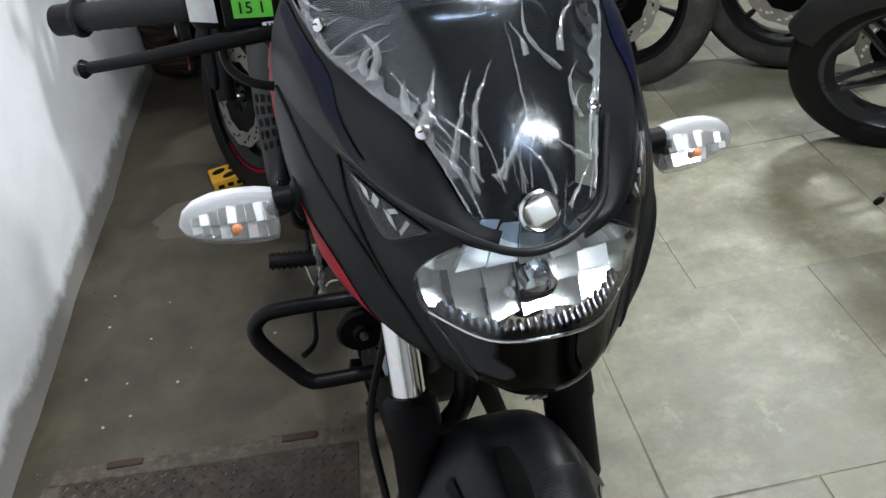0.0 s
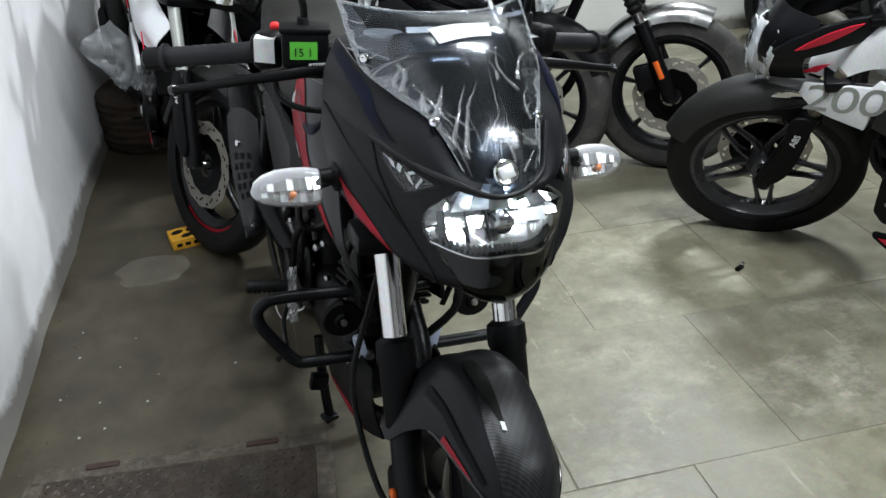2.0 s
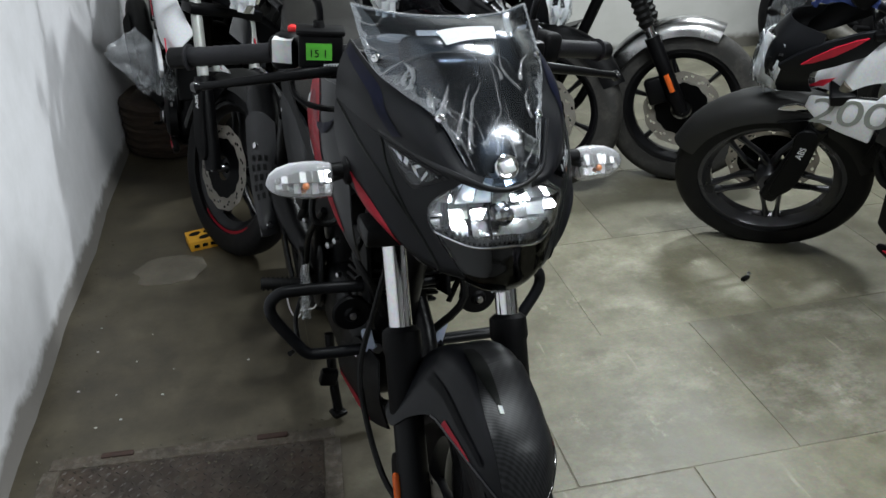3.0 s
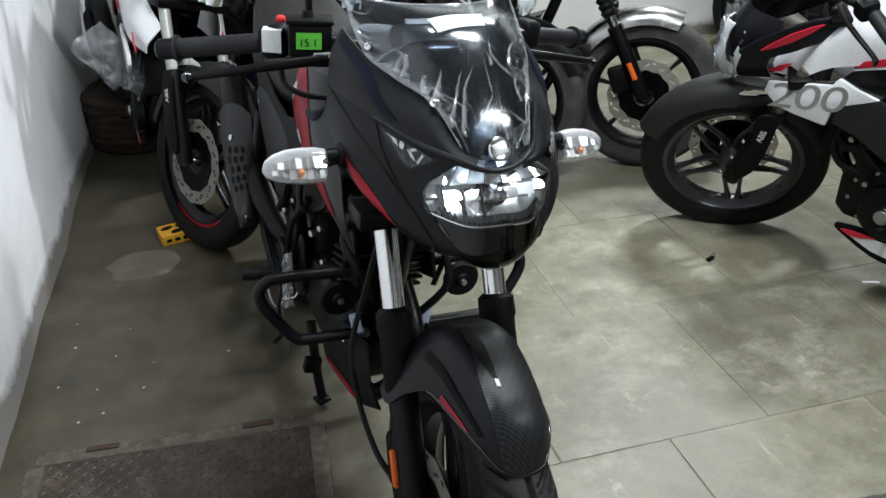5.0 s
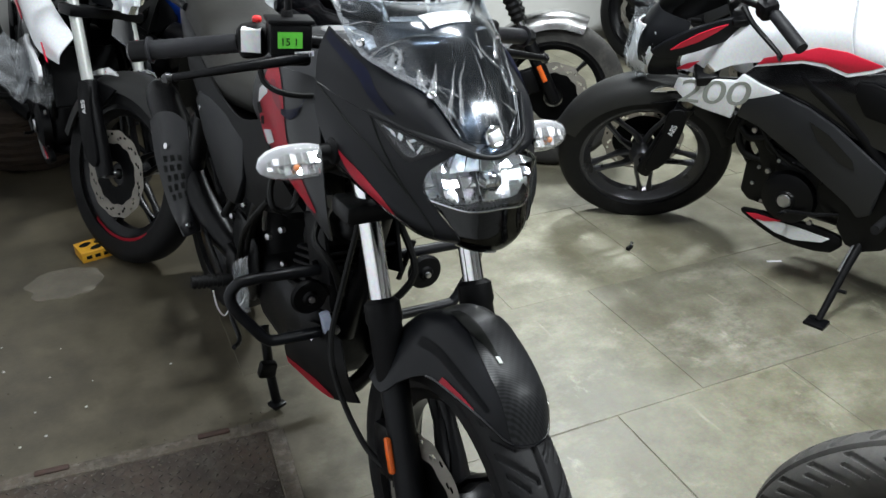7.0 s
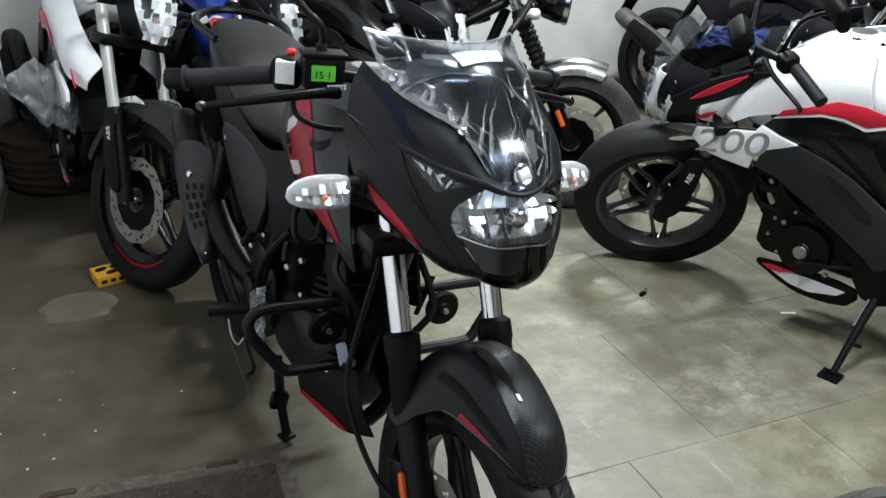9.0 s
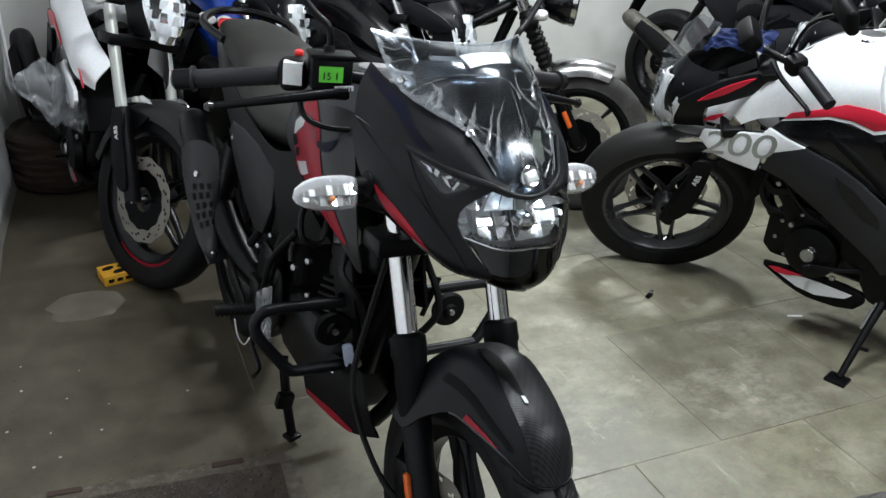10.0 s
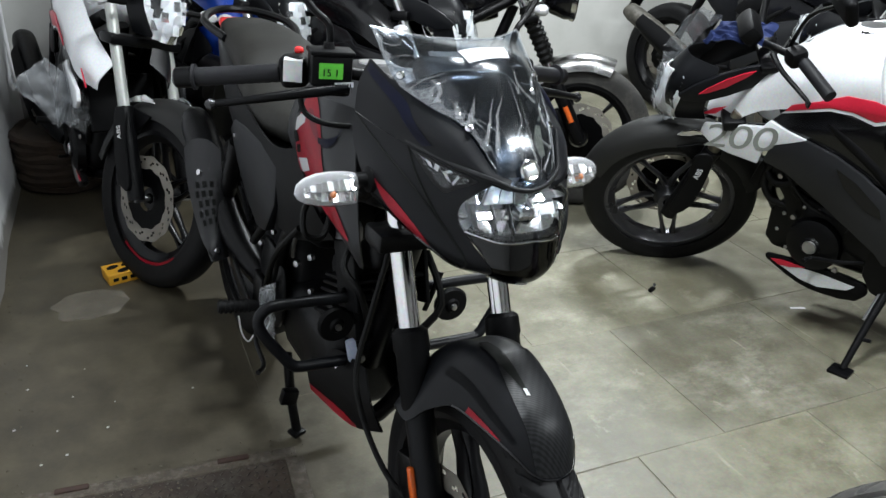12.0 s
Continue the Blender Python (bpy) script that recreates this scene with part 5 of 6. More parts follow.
for k in range(26):
    u = 0.10 + 0.80 * k / 25
    p = net_point(lens_net, u, 0.92)
    merge(bm, rbox((0.0035, 0.012, 0.009), p + Vector((0, 0.012, 0.0)), (20, 0, 0), 0.001, 1))
tagged(B("reflector_ridges", bm, M_DARKCHROME, lamp), kind="stuff")
B("reflector_rim", tube([net_point(lens_net, k / 24, 1.0) + Vector((0, -0.0005, 0)) for k in range(25)], 0.0016, 8), M_CHROME, lamp)
for s in (-1, 1):
    edge = [(s * x, y - 0.002, z) for x, y, z in ((0.048, 0.012, 0.921), (0.087, 0.032, 0.895), (0.092, 0.039, 0.867), (0.086, 0.030, 0.850), (0.071, 0.012, 0.828), (0.055, -0.006, 0.802))]
    B("glass_edge", tube(edge, 0.0020, 6, 4), M_LENS, lamp)
for k in range(3):
    p = net_point(chin_net, 0.36 + 0.05 * k, 0.70)
    B("chin_mark", rbox((0.008, 0.001, 0.0022), p + Vector((0, -0.0022, 0)), (-10, 0, 12), 0), M_STEEL, chin)

# visor
VIS = [[(0, 0.004, 0.916), (0.028, 0.007, 0.924), (0.049, 0.022, 0.940)], [(0, 0.040, 0.985), (0.037, 0.045, 0.985), (0.069, 0.069, 0.985)], [(0, 0.090, 1.040), (0.053, 0.098, 1.030), (0.098, 0.129, 1.005)],
       [(0, 0.145, 1.078), (0.065, 0.153, 1.070), (0.122, 0.186, 1.028)], [(0, 0.215, 1.084), (0.067, 0.226, 1.085), (0.129, 0.262, 1.092)]]
VISOR = [[(x - 0.068 * y - 0.001, y, z) for x, y, z in full(r)] for r in VIS]
visor = B("visor", sheet(VISOR, 6, 6, 0.0025), M_VISOR, lab="clear visor still under its protective film")
VOUT = (0, -0.6, 0.8)
VN = lambda u, v: net_normal(VISOR, u, v, VOUT)
B("dash_panel", sheet([[(x * 0.92, y + 0.030, z - 0.030) for x, y, z in r] for r in VISOR[:4]] + [[(x, 0.30, 0.985) for x in (-0.12, -0.06, 0, 0.06, 0.12)]], 4, 4, 0.003), M_GLOSS)
inst = B("instrument", rbox((0.17, 0.075, 0.035), (0, 0.215, 1.025), (35, 0, 0), 0.015, 3), M_PLASTIC)
B("instrument_face", rbox((0.12, 0.05, 0.004), (0, 0.222, 1.045), (35, 0, 0), 0.001, 1), M_GLOSS, inst)
B("visor_label", decal(VISOR, [(0.32, 0.755), (0.47, 0.78), (0.625, 0.785)], [(0.335, 0.66), (0.47, 0.68), (0.605, 0.69)], VOUT, 0.004, 12, 4), M_LABEL, visor, "blank white paper label")
for k in range(5):
    B("label_print", decal(VISOR, [(0.46 + 0.022 * k, 0.85), (0.465 + 0.022 * k, 0.90)], [(0.466 + 0.022 * k, 0.85), (0.471 + 0.022 * k, 0.90)], VOUT, 0.004, 4, 1), M_INK, visor)
for u, v in ((0.02, 0.76), (0.98, 0.76), (0.02, 0.27), (0.98, 0.27)):
    p, nn = net_point(VISOR, u + (0.03 if u < 0.5 else -0.03), v), net_normal(VISOR, u, v, VOUT)
    scr = B("visor_screw", lathe([(0.0, 0.0062), (0.004, 0.0060), (0.0055, 0.004), (0.0058, 0.0004)], p, nn, 16, False), M_CHROME, visor)
    B("screw_slot", rbox((0.006, 0.0012, 0.001), p + nn * 0.006, (50, 0, 30), 0), M_INK, scr)
# emblem at the foot of the visor, as a plain shape
pe, ne = net_point(VISOR, 0.5, 0.10), net_normal(VISOR, 0.5, 0.10, VOUT)
em = Matrix.Translation(pe + ne * 0.004) @ ne.to_track_quat("Z", "Y").to_matrix().to_4x4()
emb = B("emblem", moved(lathe([(0, 0.0165), (0.003, 0.0160), (0.0046, 0.0140), (0.0038, 0.0112), (0.0034, 0.0004)], (0, 0, 0), (0, 0, 1), 32, False), em), M_CHROME, visor, "round chrome badge")
# pale core colour paints in the bright reflection on the chrome
B("emblem_core", moved(rbox((0.019, 0.017, 0.004), (0.0005, 0, 0.0045), (0, 0, 20), 0.003, 2), em), M_INDIC, emb)
# the film: a torn border and long raised wrinkles
rnd = random.Random(5)
for s in (0, 1):
    rows = []
    for i in range(44):
        v = 0.02 + 0.97 * i / 43
        w = 0.035 + 0.05 * abs(noise.noise((v * 9, s * 5, 0))) + (0.05 * max(0, noise.noise((v * 31, s * 3, 2))))
        w *= 1.9 if 0.15 < v < 0.62 else 0.9
        rows.append([(abs(s - 0.002 - w * k / 4), v) for k in range(5)])
    bm = bmesh.new()
    vs = [[bm.verts.new(net_point(VISOR, u, v) + net_normal(VISOR, u, v, VOUT) * (0.003 + 0.0022 * noise.noise((u * 40, v * 40, s)))) for u, v in r] for r in rows]
    for a, b in zip(vs, vs[1:]):
        for k in range(4):
            bm.faces.new((a[k], a[k + 1], b[k + 1], b[k]))
    bmesh.ops.solidify(bm, geom=bm.faces[:], thickness=0.0006)
    B("film_border", bm, M_WRAP, visor, "torn milky film edge")
TONGUES = [(0.10, 0.17, 0.37, 0.45, 0.05), (0.21, 0.18, 0.45, 0.46, 0.05), (0.30, 0.17, 0.39, 0.25, 0.05), (0.34, 0.17, 0.55, 0.33, 0.05), (0.62, 0.13, 0.48, 0.24, 0.04), (0.71, 0.42, 0.61, 0.63, 0.035),
           (0.72, 0.47, 0.84, 0.68, 0.04), (0.58, 0.46, 0.54, 0.56, 0.03), (0.07, 0.28, 0.26, 0.47, 0.06), (0.17, 0.13, 0.26, 0.27, 0.05), (0.85, 0.16, 0.63, 0.25, 0.035), (0.78, 0.31, 0.81, 0.45, 0.04),
           (0.82, 0.27, 0.83, 0.37, 0.04), (0.70, 0.08, 0.87, 0.14, 0.04), (0.06, 0.50, 0.14, 0.66, 0.07), (0.06, 0.53, 0.21, 0.61, 0.06), (0.06, 0.34, 0.16, 0.47, 0.07), (0.94, 0.27, 0.95, 0.44, 0.03)]
# finer creases fan out from the foot of the visor and down its rims
rw = random.Random(12)
for k in range(20):
    u0, v0 = rw.uniform(0.14, 0.95), rw.uniform(0.03, 0.34)
    TONGUES.append((u0, v0, min(0.97, max(0.03, u0 + 0.30 * (u0 - 0.5) + rw.uniform(-0.08, 0.08))), v0 + rw.uniform(0.08, 0.26), rw.uniform(0.010, 0.024)))
for k in range(14):
    u0, v0 = rw.choice((0.03, 0.97)), rw.uniform(0.55, 0.95)
    TONGUES.append((u0, v0, u0 + (0.05 + rw.uniform(0.0, 0.14)) * (1 if u0 < 0.5 else -1), v0 + rw.uniform(-0.10, 0.06), rw.uniform(0.012, 0.030)))
for n_, (u0, v0, u1, v1, wide) in enumerate(TONGUES):
    bm = bmesh.new()
    rows = []
    length = math.hypot((u1 - u0) * 0.20, (v1 - v0) * 0.27)
    du, dv = (u1 - u0) * 0.20 / length, (v1 - v0) * 0.27 / length
    for k in range(15):
        t = k / 14
        w = 0.5 * wide * 0.20 * (0.10 + 0.90 * (1 - t) ** 1.1) * (0.75 + 0.5 * noise.noise((t * 5, n_ * 3.1, 1))) * (1 if k < 14 else 0.2)
        bend = 0.010 * math.sin(math.pi * t) * noise.noise((n_ * 1.7, 5, 2)) * 2 + 0.002 * noise.noise((t * 8, n_, 3))
        row = []
        for j in range(7):
            q = j / 3 - 1
            off = w * q + bend
            u, v = u0 + (u1 - u0) * t - dv * off / 0.20, v0 + (v1 - v0) * t + du * off / 0.27
            u, v = min(0.995, max(0.005, u)), min(0.995, max(0.005, v))
            row.append(bm.verts.new(net_point(VISOR, u, v) + VN(u, v) * (0.0026 + min(0.0028, 0.9 * w) * (1 - q * q))))
        rows.append(row)
    for p, q in zip(rows, rows[1:]):
        for j in range(6):
            bm.faces.new((p[j], p[j + 1], q[j + 1], q[j]))
    B("film_wrinkle", bm, M_FILM, visor, "", 180.0)
B("film_rim", tube([net_point(VISOR, k / 30, 1.0) for k in range(31)], 0.0024, 6), M_FILM, visor)

# indicators
for s in (-1, 1):
    base = B("indicator_base", lathe([(0, 0.022), (0.010, 0.020), (0.014, 0.012), (0.03, 0.011)], (s * 0.160, 0.185, 0.880), (s, 0, 0), 20, False), M_PLASTIC)
    B("indicator_stem", tube([(s * 0.172, 0.184, 0.878), (s * 0.196, 0.182, 0.872)], 0.009, 12), M_RUBBER, base)
    xs = [(0.188, 0.55), (0.191, 0.92), (0.205, 1.0), (0.225, 1.0), (0.245, 0.93), (0.262, 0.74), (0.273, 0.45), (0.2775, 0.08)]

    def shell(front, back, grow=1.0):
        rings = []
        for x, k in xs:
            k *= grow
            zc = 0.868 - (x - 0.188) * 0.06 - 0.004 * (1 - k)
            yc = 0.182 + (x - 0.188) * 0.22
            rings.append([Vector((s * x, yc + (front if math.cos(a) < 0 else back) * abs(math.cos(a)) ** 0.7 * k * (1 if math.cos(a) >= 0 else 1), zc + 0.0255 * k * math.sin(a))) for a in (2 * math.pi * i / 20 for i in range(20))])
        return loft(rings)
    body = B("indicator_shell", shell(-0.003, 0.026), M_INDIC, base, "chromed indicator shell")
    B("indicator_lens", shell(-0.017, -0.004, 1.03), M_MILK, base, "clear indicator lens")
    B("indicator_bulb", lathe([(0, 0.0052), (-0.003, 0.0048), (-0.0045, 0.0034), (-0.0054, 0.0008)], (s * 0.226, 0.178, 0.862), (0, 1, 0), 14, False), M_AMBER, base, "amber bulb")
    for k in range(9):
        tall = 0.0170 * (1.0 if k < 5 else 0.90 - 0.14 * (k - 5))
        for j in (-1, 1):
            B("reflector_step", rbox((0.0088, 0.002, tall), (s * (0.196 + 0.0082 * k), 0.1765 + 0.0018 * k, 0.8675 - 0.0006 * k - j * tall * 0.5), (rnd.uniform(-44, -26), 0, rnd.uniform(-8, 12)), 0.0006, 1), M_MIRROR if (k + j) % 3 else M_GLAREREF, base)

# handlebar, grips, levers, switches
for s in (-1, 1):
    bar = B("handlebar", tube([(s * 0.05, 0.33, 0.985), (s * 0.12, 0.355, 1.0), (s * 0.20, 0.395, 0.996), (s * 0.372, 0.482, 0.967)], 0.0115, 12, 4), M_CAST)
    B("grip", tube([(s * (0.236 + 0.124 * k / 20), 0.412 + 0.065 * k / 20, 0.9895 - 0.0215 * k / 20) for k in range(21)], [0.0148 + (0.0010 if k % 2 else 0) for k in range(21)], 16), M_GRIP, bar)
    B("grip_flange", tube([(s * 0.357, 0.474, 0.969), (s * 0.361, 0.476, 0.9685)], 0.021, 16), M_GRIP, bar)
    B("bar_end", tube([(s * 0.362, 0.477, 0.968), (s * 0.385, 0.489, 0.964), (s * 0.389, 0.491, 0.9635)], [0.017, 0.017, 0.012], 16), M_CAST, bar)
    B("switch_box", rbox((0.046, 0.048, 0.052), (s * 0.216, 0.400, 0.996), (0, s * 8, s * 26), 0.012, 3), M_PLASTIC, bar)
    B("lever", tube([(s * 0.150, 0.335, 0.982), (s * 0.20, 0.338, 0.976), (s * 0.26, 0.350, 0.966), (s * 0.31, 0.366, 0.956), (s * 0.347, 0.382, 0.948)], [0.010, 0.009, 0.0075, 0.0062, 0.0062], 10, 4), M_CAST, bar)
    B("lever_ball", lathe([(-0.010, 0.001), (-0.008, 0.006), (0, 0.010), (0.008, 0.006), (0.010, 0.001)], (s * 0.354, 0.386, 0.946), (s, 0.4, -0.2), 16, False), M_GLOSS, bar)
    B("mirror_stalk", tube([(s * 0.172, 0.362, 1.03), (s * 0.175, 0.36, 1.075), (s * 0.200, 0.37, 1.10), (s * 0.245, 0.39, 1.16), (s * 0.26, 0.40, 1.21)], 0.0058, 10, 4), M_CAST, bar)
    B("mirror_boot", tube([(s * 0.172, 0.362, 1.02), (s * 0.174, 0.36, 1.05)], [0.012, 0.008], 10), M_RUBBER, bar)
    B("mirror", rbox((0.12, 0.026, 0.066), (s * 0.290, 0.41, 1.235), (8, 0, s * 10), 0.013, 3), M_GLOSS, bar)
    B("lever_clamp", rbox((0.05, 0.035, 0.03), (s * 0.165, 0.350, 0.982), (0, 0, s * 14), 0.008), M_CAST, bar)
    if s < 0:
        mc = B("brake_reservoir", rbox((0.066, 0.044, 0.050), (-0.172, 0.356, 1.008), (0, 0, 10 * s), 0.005), M_PLASTIC, bar)
        B("reservoir_lid", rbox((0.072, 0.050, 0.008), (-0.172, 0.356, 1.036), (0, 0, 10 * s), 0.003), M_PLASTIC, mc)
        lm = pose(-0.1785, 0.3330, 1.009, 90, 0, -10)
        B("green_label", moved(rbox((0.038, 0.0248, 0.0008), (0, 0, 0), bevel=0), lm), M_GREEN, mc, "green paper label with handwritten numbers", 0)
        words("15 1", 0.016, lm @ pose(-0.001, -0.003, 0.0008), M_INK, "label_number", mc)
        B("barcode_label", moved(rbox((0.030, 0.008, 0.0008), (0.022, -0.021, 0.0), (0, 0, 4), 0), lm), M_LABEL, mc, "", 0)
        for k in range(6):
            B("barcode_bar", moved(rbox((0.002, 0.005, 0.0004), (0.012 + 0.004 * k, -0.0212, 0.0007), (0, 0, 4), 0), lm), M_INK, mc, "", 0)
        tm = pose(-0.2275, 0.3745, 1.000, 90, 0, -26)
        B("white_label", moved(rbox((0.030, 0.034, 0.001), (0, 0, 0), bevel=0), tm), M_LABEL, bar, "white paper label", 0)
        B("label_fold", moved(rbox((0.030, 0.001, 0.012), (0, 0.0175, -0.006), (20, 0, 0), 0), tm), M_LABEL, bar, "", 0)
        B("kill_switch", rbox((0.015, 0.014, 0.012), (-0.205, 0.412, 1.026), (0, 0, -26), 0.005), M_REDHOT, bar, "red engine cut-out switch")
    else:
        B("clutch_perch", rbox((0.05, 0.036, 0.036), (0.165, 0.352, 1.0), (0, 0, 14), 0.008), M_CAST, bar)
B("top_yoke", rbox((0.24, 0.08, 0.03), fork_point(0, 0.945), (0, 0, 0), 0.012, 3), M_CAST)
B("ignition_lock", lathe([(0, 0.022), (0.03, 0.021), (0.032, 0.003)], (0, 0.335, 0.96), (0, 0.3, 1), 20, False), M_CAST)

# tank shrouds with red decals
for s in (-1, 1):
    net = [[(s * 0.125, 0.335, 0.945), (s * 0.150, 0.40, 0.945), (s * 0.158, 0.48, 0.935), (s * 0.150, 0.565, 0.895)],
           [(s * 0.140, 0.305, 0.875), (s * 0.165, 0.37, 0.875), (s * 0.172, 0.46, 0.865), (s * 0.158, 0.56, 0.840)],
           [(s * 0.142, 0.280, 0.800), (s * 0.160, 0.33, 0.795), (s * 0.165, 0.42, 0.790), (s * 0.150, 0.53, 0.775)],
           [(s * 0.138, 0.270, 0.735), (s * 0.148, 0.30, 0.730), (s * 0.150, 0.35, 0.735), (s * 0.140, 0.44, 0.735)],
           [(s * 0.124, 0.280, 0.682), (s * 0.128, 0.284, 0.684), (s * 0.130, 0.290, 0.688), (s * 0.128, 0.30, 0.694)]]
    out = (s, -0.4, 0.1)
    shroud = B("tank_shroud", sheet(net, 5, 5, 0.003), M_GREY)
    B("shroud_flash", decal(net, [(0.53, 0.01), (0.41, 0.20), (0.43, 0.40), (0.36, 0.57), (0.27, 0.735)], [(0.72, 0.01), (0.92, 0.30), (0.985, 0.52), (0.95, 0.68), (0.29, 0.75)], out, 0.0015, 24, 6), M_RED, shroud, "red decal wedge")
    B("flash_shade", decal(net, [(0.55, 0.10), (0.48, 0.16), (0.42, 0.23)], [(0.62, 0.10), (0.57, 0.18), (0.43, 0.26)], out, 0.0022, 8, 2), M_DEEPRED, shroud)
    for v, w in ((0.11, 0.09), (0.36, 0.09)):
        B("decal_bar", decal(net, [(0.66, v), (0.66, v + w * 0.7)], [(0.88, v + 0.03), (0.88, v + 0.03 + w)], out, 0.0024, 8, 2), M_LABEL, shroud)
        B("decal_bar", decal(net, [(0.76, v - 0.06), (0.80, v - 0.01)], [(0.86, v - 0.05), (0.90, v)], out, 0.0026, 6, 2), M_INK, shroud)
        B("decal_bar", decal(net, [(0.84, v + w + 0.02), (0.78, v + w + 0.08)], [(0.95, v + w + 0.03), (0.90, v + w + 0.10)], out, 0.0026, 6, 2), M_INK, shroud)
    B("blue_crescent", decal(net, [(0.18, 0.14), (0.24, 0.22), (0.34, 0.265), (0.44, 0.25)], [(0.16, 0.135), (0.22, 0.185), (0.33, 0.215), (0.44, 0.225)], out, 0.0024, 12, 3), M_BLUE, shroud, "dark blue tape mark")
    side = [[(s * 0.135, 0.60, 0.80), (s * 0.140, 0.75, 0.76), (s * 0.135, 0.95, 0.78), (s * 0.125, 1.15, 0.83)], [(s * 0.120, 0.55, 0.70), (s * 0.135, 0.72, 0.66), (s * 0.138, 0.95, 0.69), (s * 0.128, 1.20, 0.77)],
            [(s * 0.09, 0.50, 0.64), (s * 0.115, 0.70, 0.57), (s * 0.125, 0.95, 0.59), (s * 0.12, 1.15, 0.70)]]
    sp = B("side_cover", sheet(side, 5, 5, 0.004), M_PLASTIC)
    B("cover_screw", lathe([(0, 0.008), (0.005, 0.007), (0.006, 0.001)], (s * 0.136, 1.06, 0.69), (s, 0, 0), 12, False), M_CHROME, sp)

# crash guard, horns, engine details
for s in (-1, 1):
    e = 0.045 if s > 0 else 0.0
    g = B("crash_guard", tube([(s * 0.03, 0.44, 0.540), (s * 0.13, 0.452, 0.538), (s * 0.215 + e, 0.46, 0.534), (s * 0.240 + e, 0.461, 0.525), (s * 0.251 + e, 0.461, 0.505), (s * 0.243 + e, 0.455, 0.478), (s * 0.208 + e, 0.443, 0.432), (s * 0.190 + e, 0.438, 0.412), (s * 0.165 + e, 0.437, 0.404), (s * 0.05, 0.438, 0.402)], 0.0115, 14, 4), M_BLACK)
    B("guard_clamp", rbox((0.020, 0.016, 0.052), (s * 0.072, 0.420, 0.432), (0, s * 12, 0), 0.005), M_CLAMP, g, "pale blue-grey clamp")
    B("guard_bolt", lathe([(0, 0.010), (0.010, 0.009), (0.011, 0.001)], (s * 0.055, 0.418, 0.415), (0, -1, 0), 6, False), M_STEEL, g)
    hx, hy, hz = (-0.101, 0.440, 0.486) if s < 0 else (0.145, 0.421, 0.504)
    horn = B("horn", lathe([(0, 0.020), (-0.012, 0.036), (-0.020, 0.038), (-0.026, 0.034), (-0.027, 0.016), (-0.032, 0.012), (-0.033, 0.002)], (hx, hy + 0.02, hz), (0, 1, 0), 28, False), M_PLASTIC)
    B("horn_bolt", lathe([(0, 0.007), (-0.006, 0.006), (-0.007, 0.001)], (hx, hy - 0.012, hz), (0, 1, 0), 8, False), M_STEEL, horn)
    B("horn_bracket", rbox((0.012, 0.005, 0.09), (hx * 0.72, hy + 0.01, hz + 0.03), (0, s * 20, 0), 0.002), M_CAST, horn)
    pan = [[(s * 0.068, 0.36, 0.425), (s * 0.078, 0.47, 0.405), (s * 0.081, 0.60, 0.335)], [(s * 0.080, 0.30, 0.385), (s * 0.090, 0.43, 0.345), (s * 0.095, 0.60, 0.285)], [(s * 0.073, 0.255, 0.348), (s * 0.083, 0.38, 0.285), (s * 0.087, 0.60, 0.235)]]
    bp = B("belly_panel", sheet(pan, 5, 5, 0.004), M_PLASTIC)
    B("belly_flash", decal(pan, [(0.98, 0.80), (0.6, 0.80), (0.40, 0.92)], [(0.98, 0.99), (0.7, 0.99), (0.40, 0.99)], (s, -0.5, 0), 0.0015, 14, 3), M_RED, bp, "red edge stripe")
    B("belly_screw", lathe([(0, 0.009), (0.006, 0.008), (0.007, 0.001)], (s * 0.080, 0.465, 0.375), (s, -0.6, 0.3), 12, False), M_CHROME, bp)
    B("radiator_flank", rbox((0.010, 0.10, 0.14), (s * 0.075, 0.46, 0.58), (-20, 0, 0), 0.004), M_PLASTIC)
B("air_box", rbox((0.15, 0.30, 0.20), (0, 0.80, 0.62), (-10, 0, 0), 0.04, 3), M_PLASTIC)
B("battery_tray", rbox((0.14, 0.22, 0.20), (0, 0.86, 0.46), (0, 0, 0), 0.03, 3), M_PLASTIC)
for s in (-1, 1):
    B("sub_frame", tube([(s * 0.085, 0.62, 0.74), (s * 0.105, 0.80, 0.60), (s * 0.11, 0.98, 0.44)], 0.011, 10, 3), M_CAST)
    B("frame_gusset", prism([(0.78, 0.44), (0.92, 0.48), (0.96, 0.34), (0.86, 0.26), (0.78, 0.32)], s * 0.088, s * 0.100, 0.006, 2), M_CAST)
    B("hose_clip", tube([(s * 0.092, 0.66, 0.62), (s * 0.10, 0.70, 0.56), (s * 0.09, 0.74, 0.50)], 0.005, 8, 3), M_STEEL)
B("valve_cover", rbox((0.10, 0.09, 0.06), (0, 0.44, 0.63), (-18, 0, 0), 0.02, 3), M_CAST)
B("carburettor", rbox((0.06, 0.09, 0.08), (0, 0.66, 0.58), (0, 0, 0), 0.02), M_ALLOY)
B("oil_cooler_pipe", tube([(0.06, 0.42, 0.44), (0.11, 0.40, 0.52), (0.09, 0.45, 0.62)], 0.008, 8, 4), M_HOSE)

# exhaust with its shield
muf = B("muffler", tube([(-0.085, 0.92, 0.34), (-0.115, 1.06, 0.385), (-0.135, 1.22, 0.475), (-0.142, 1.44, 0.60), (-0.142, 1.49, 0.625)], [0.022, 0.036, 0.046, 0.046, 0.030], 22, 3), M_CAST)
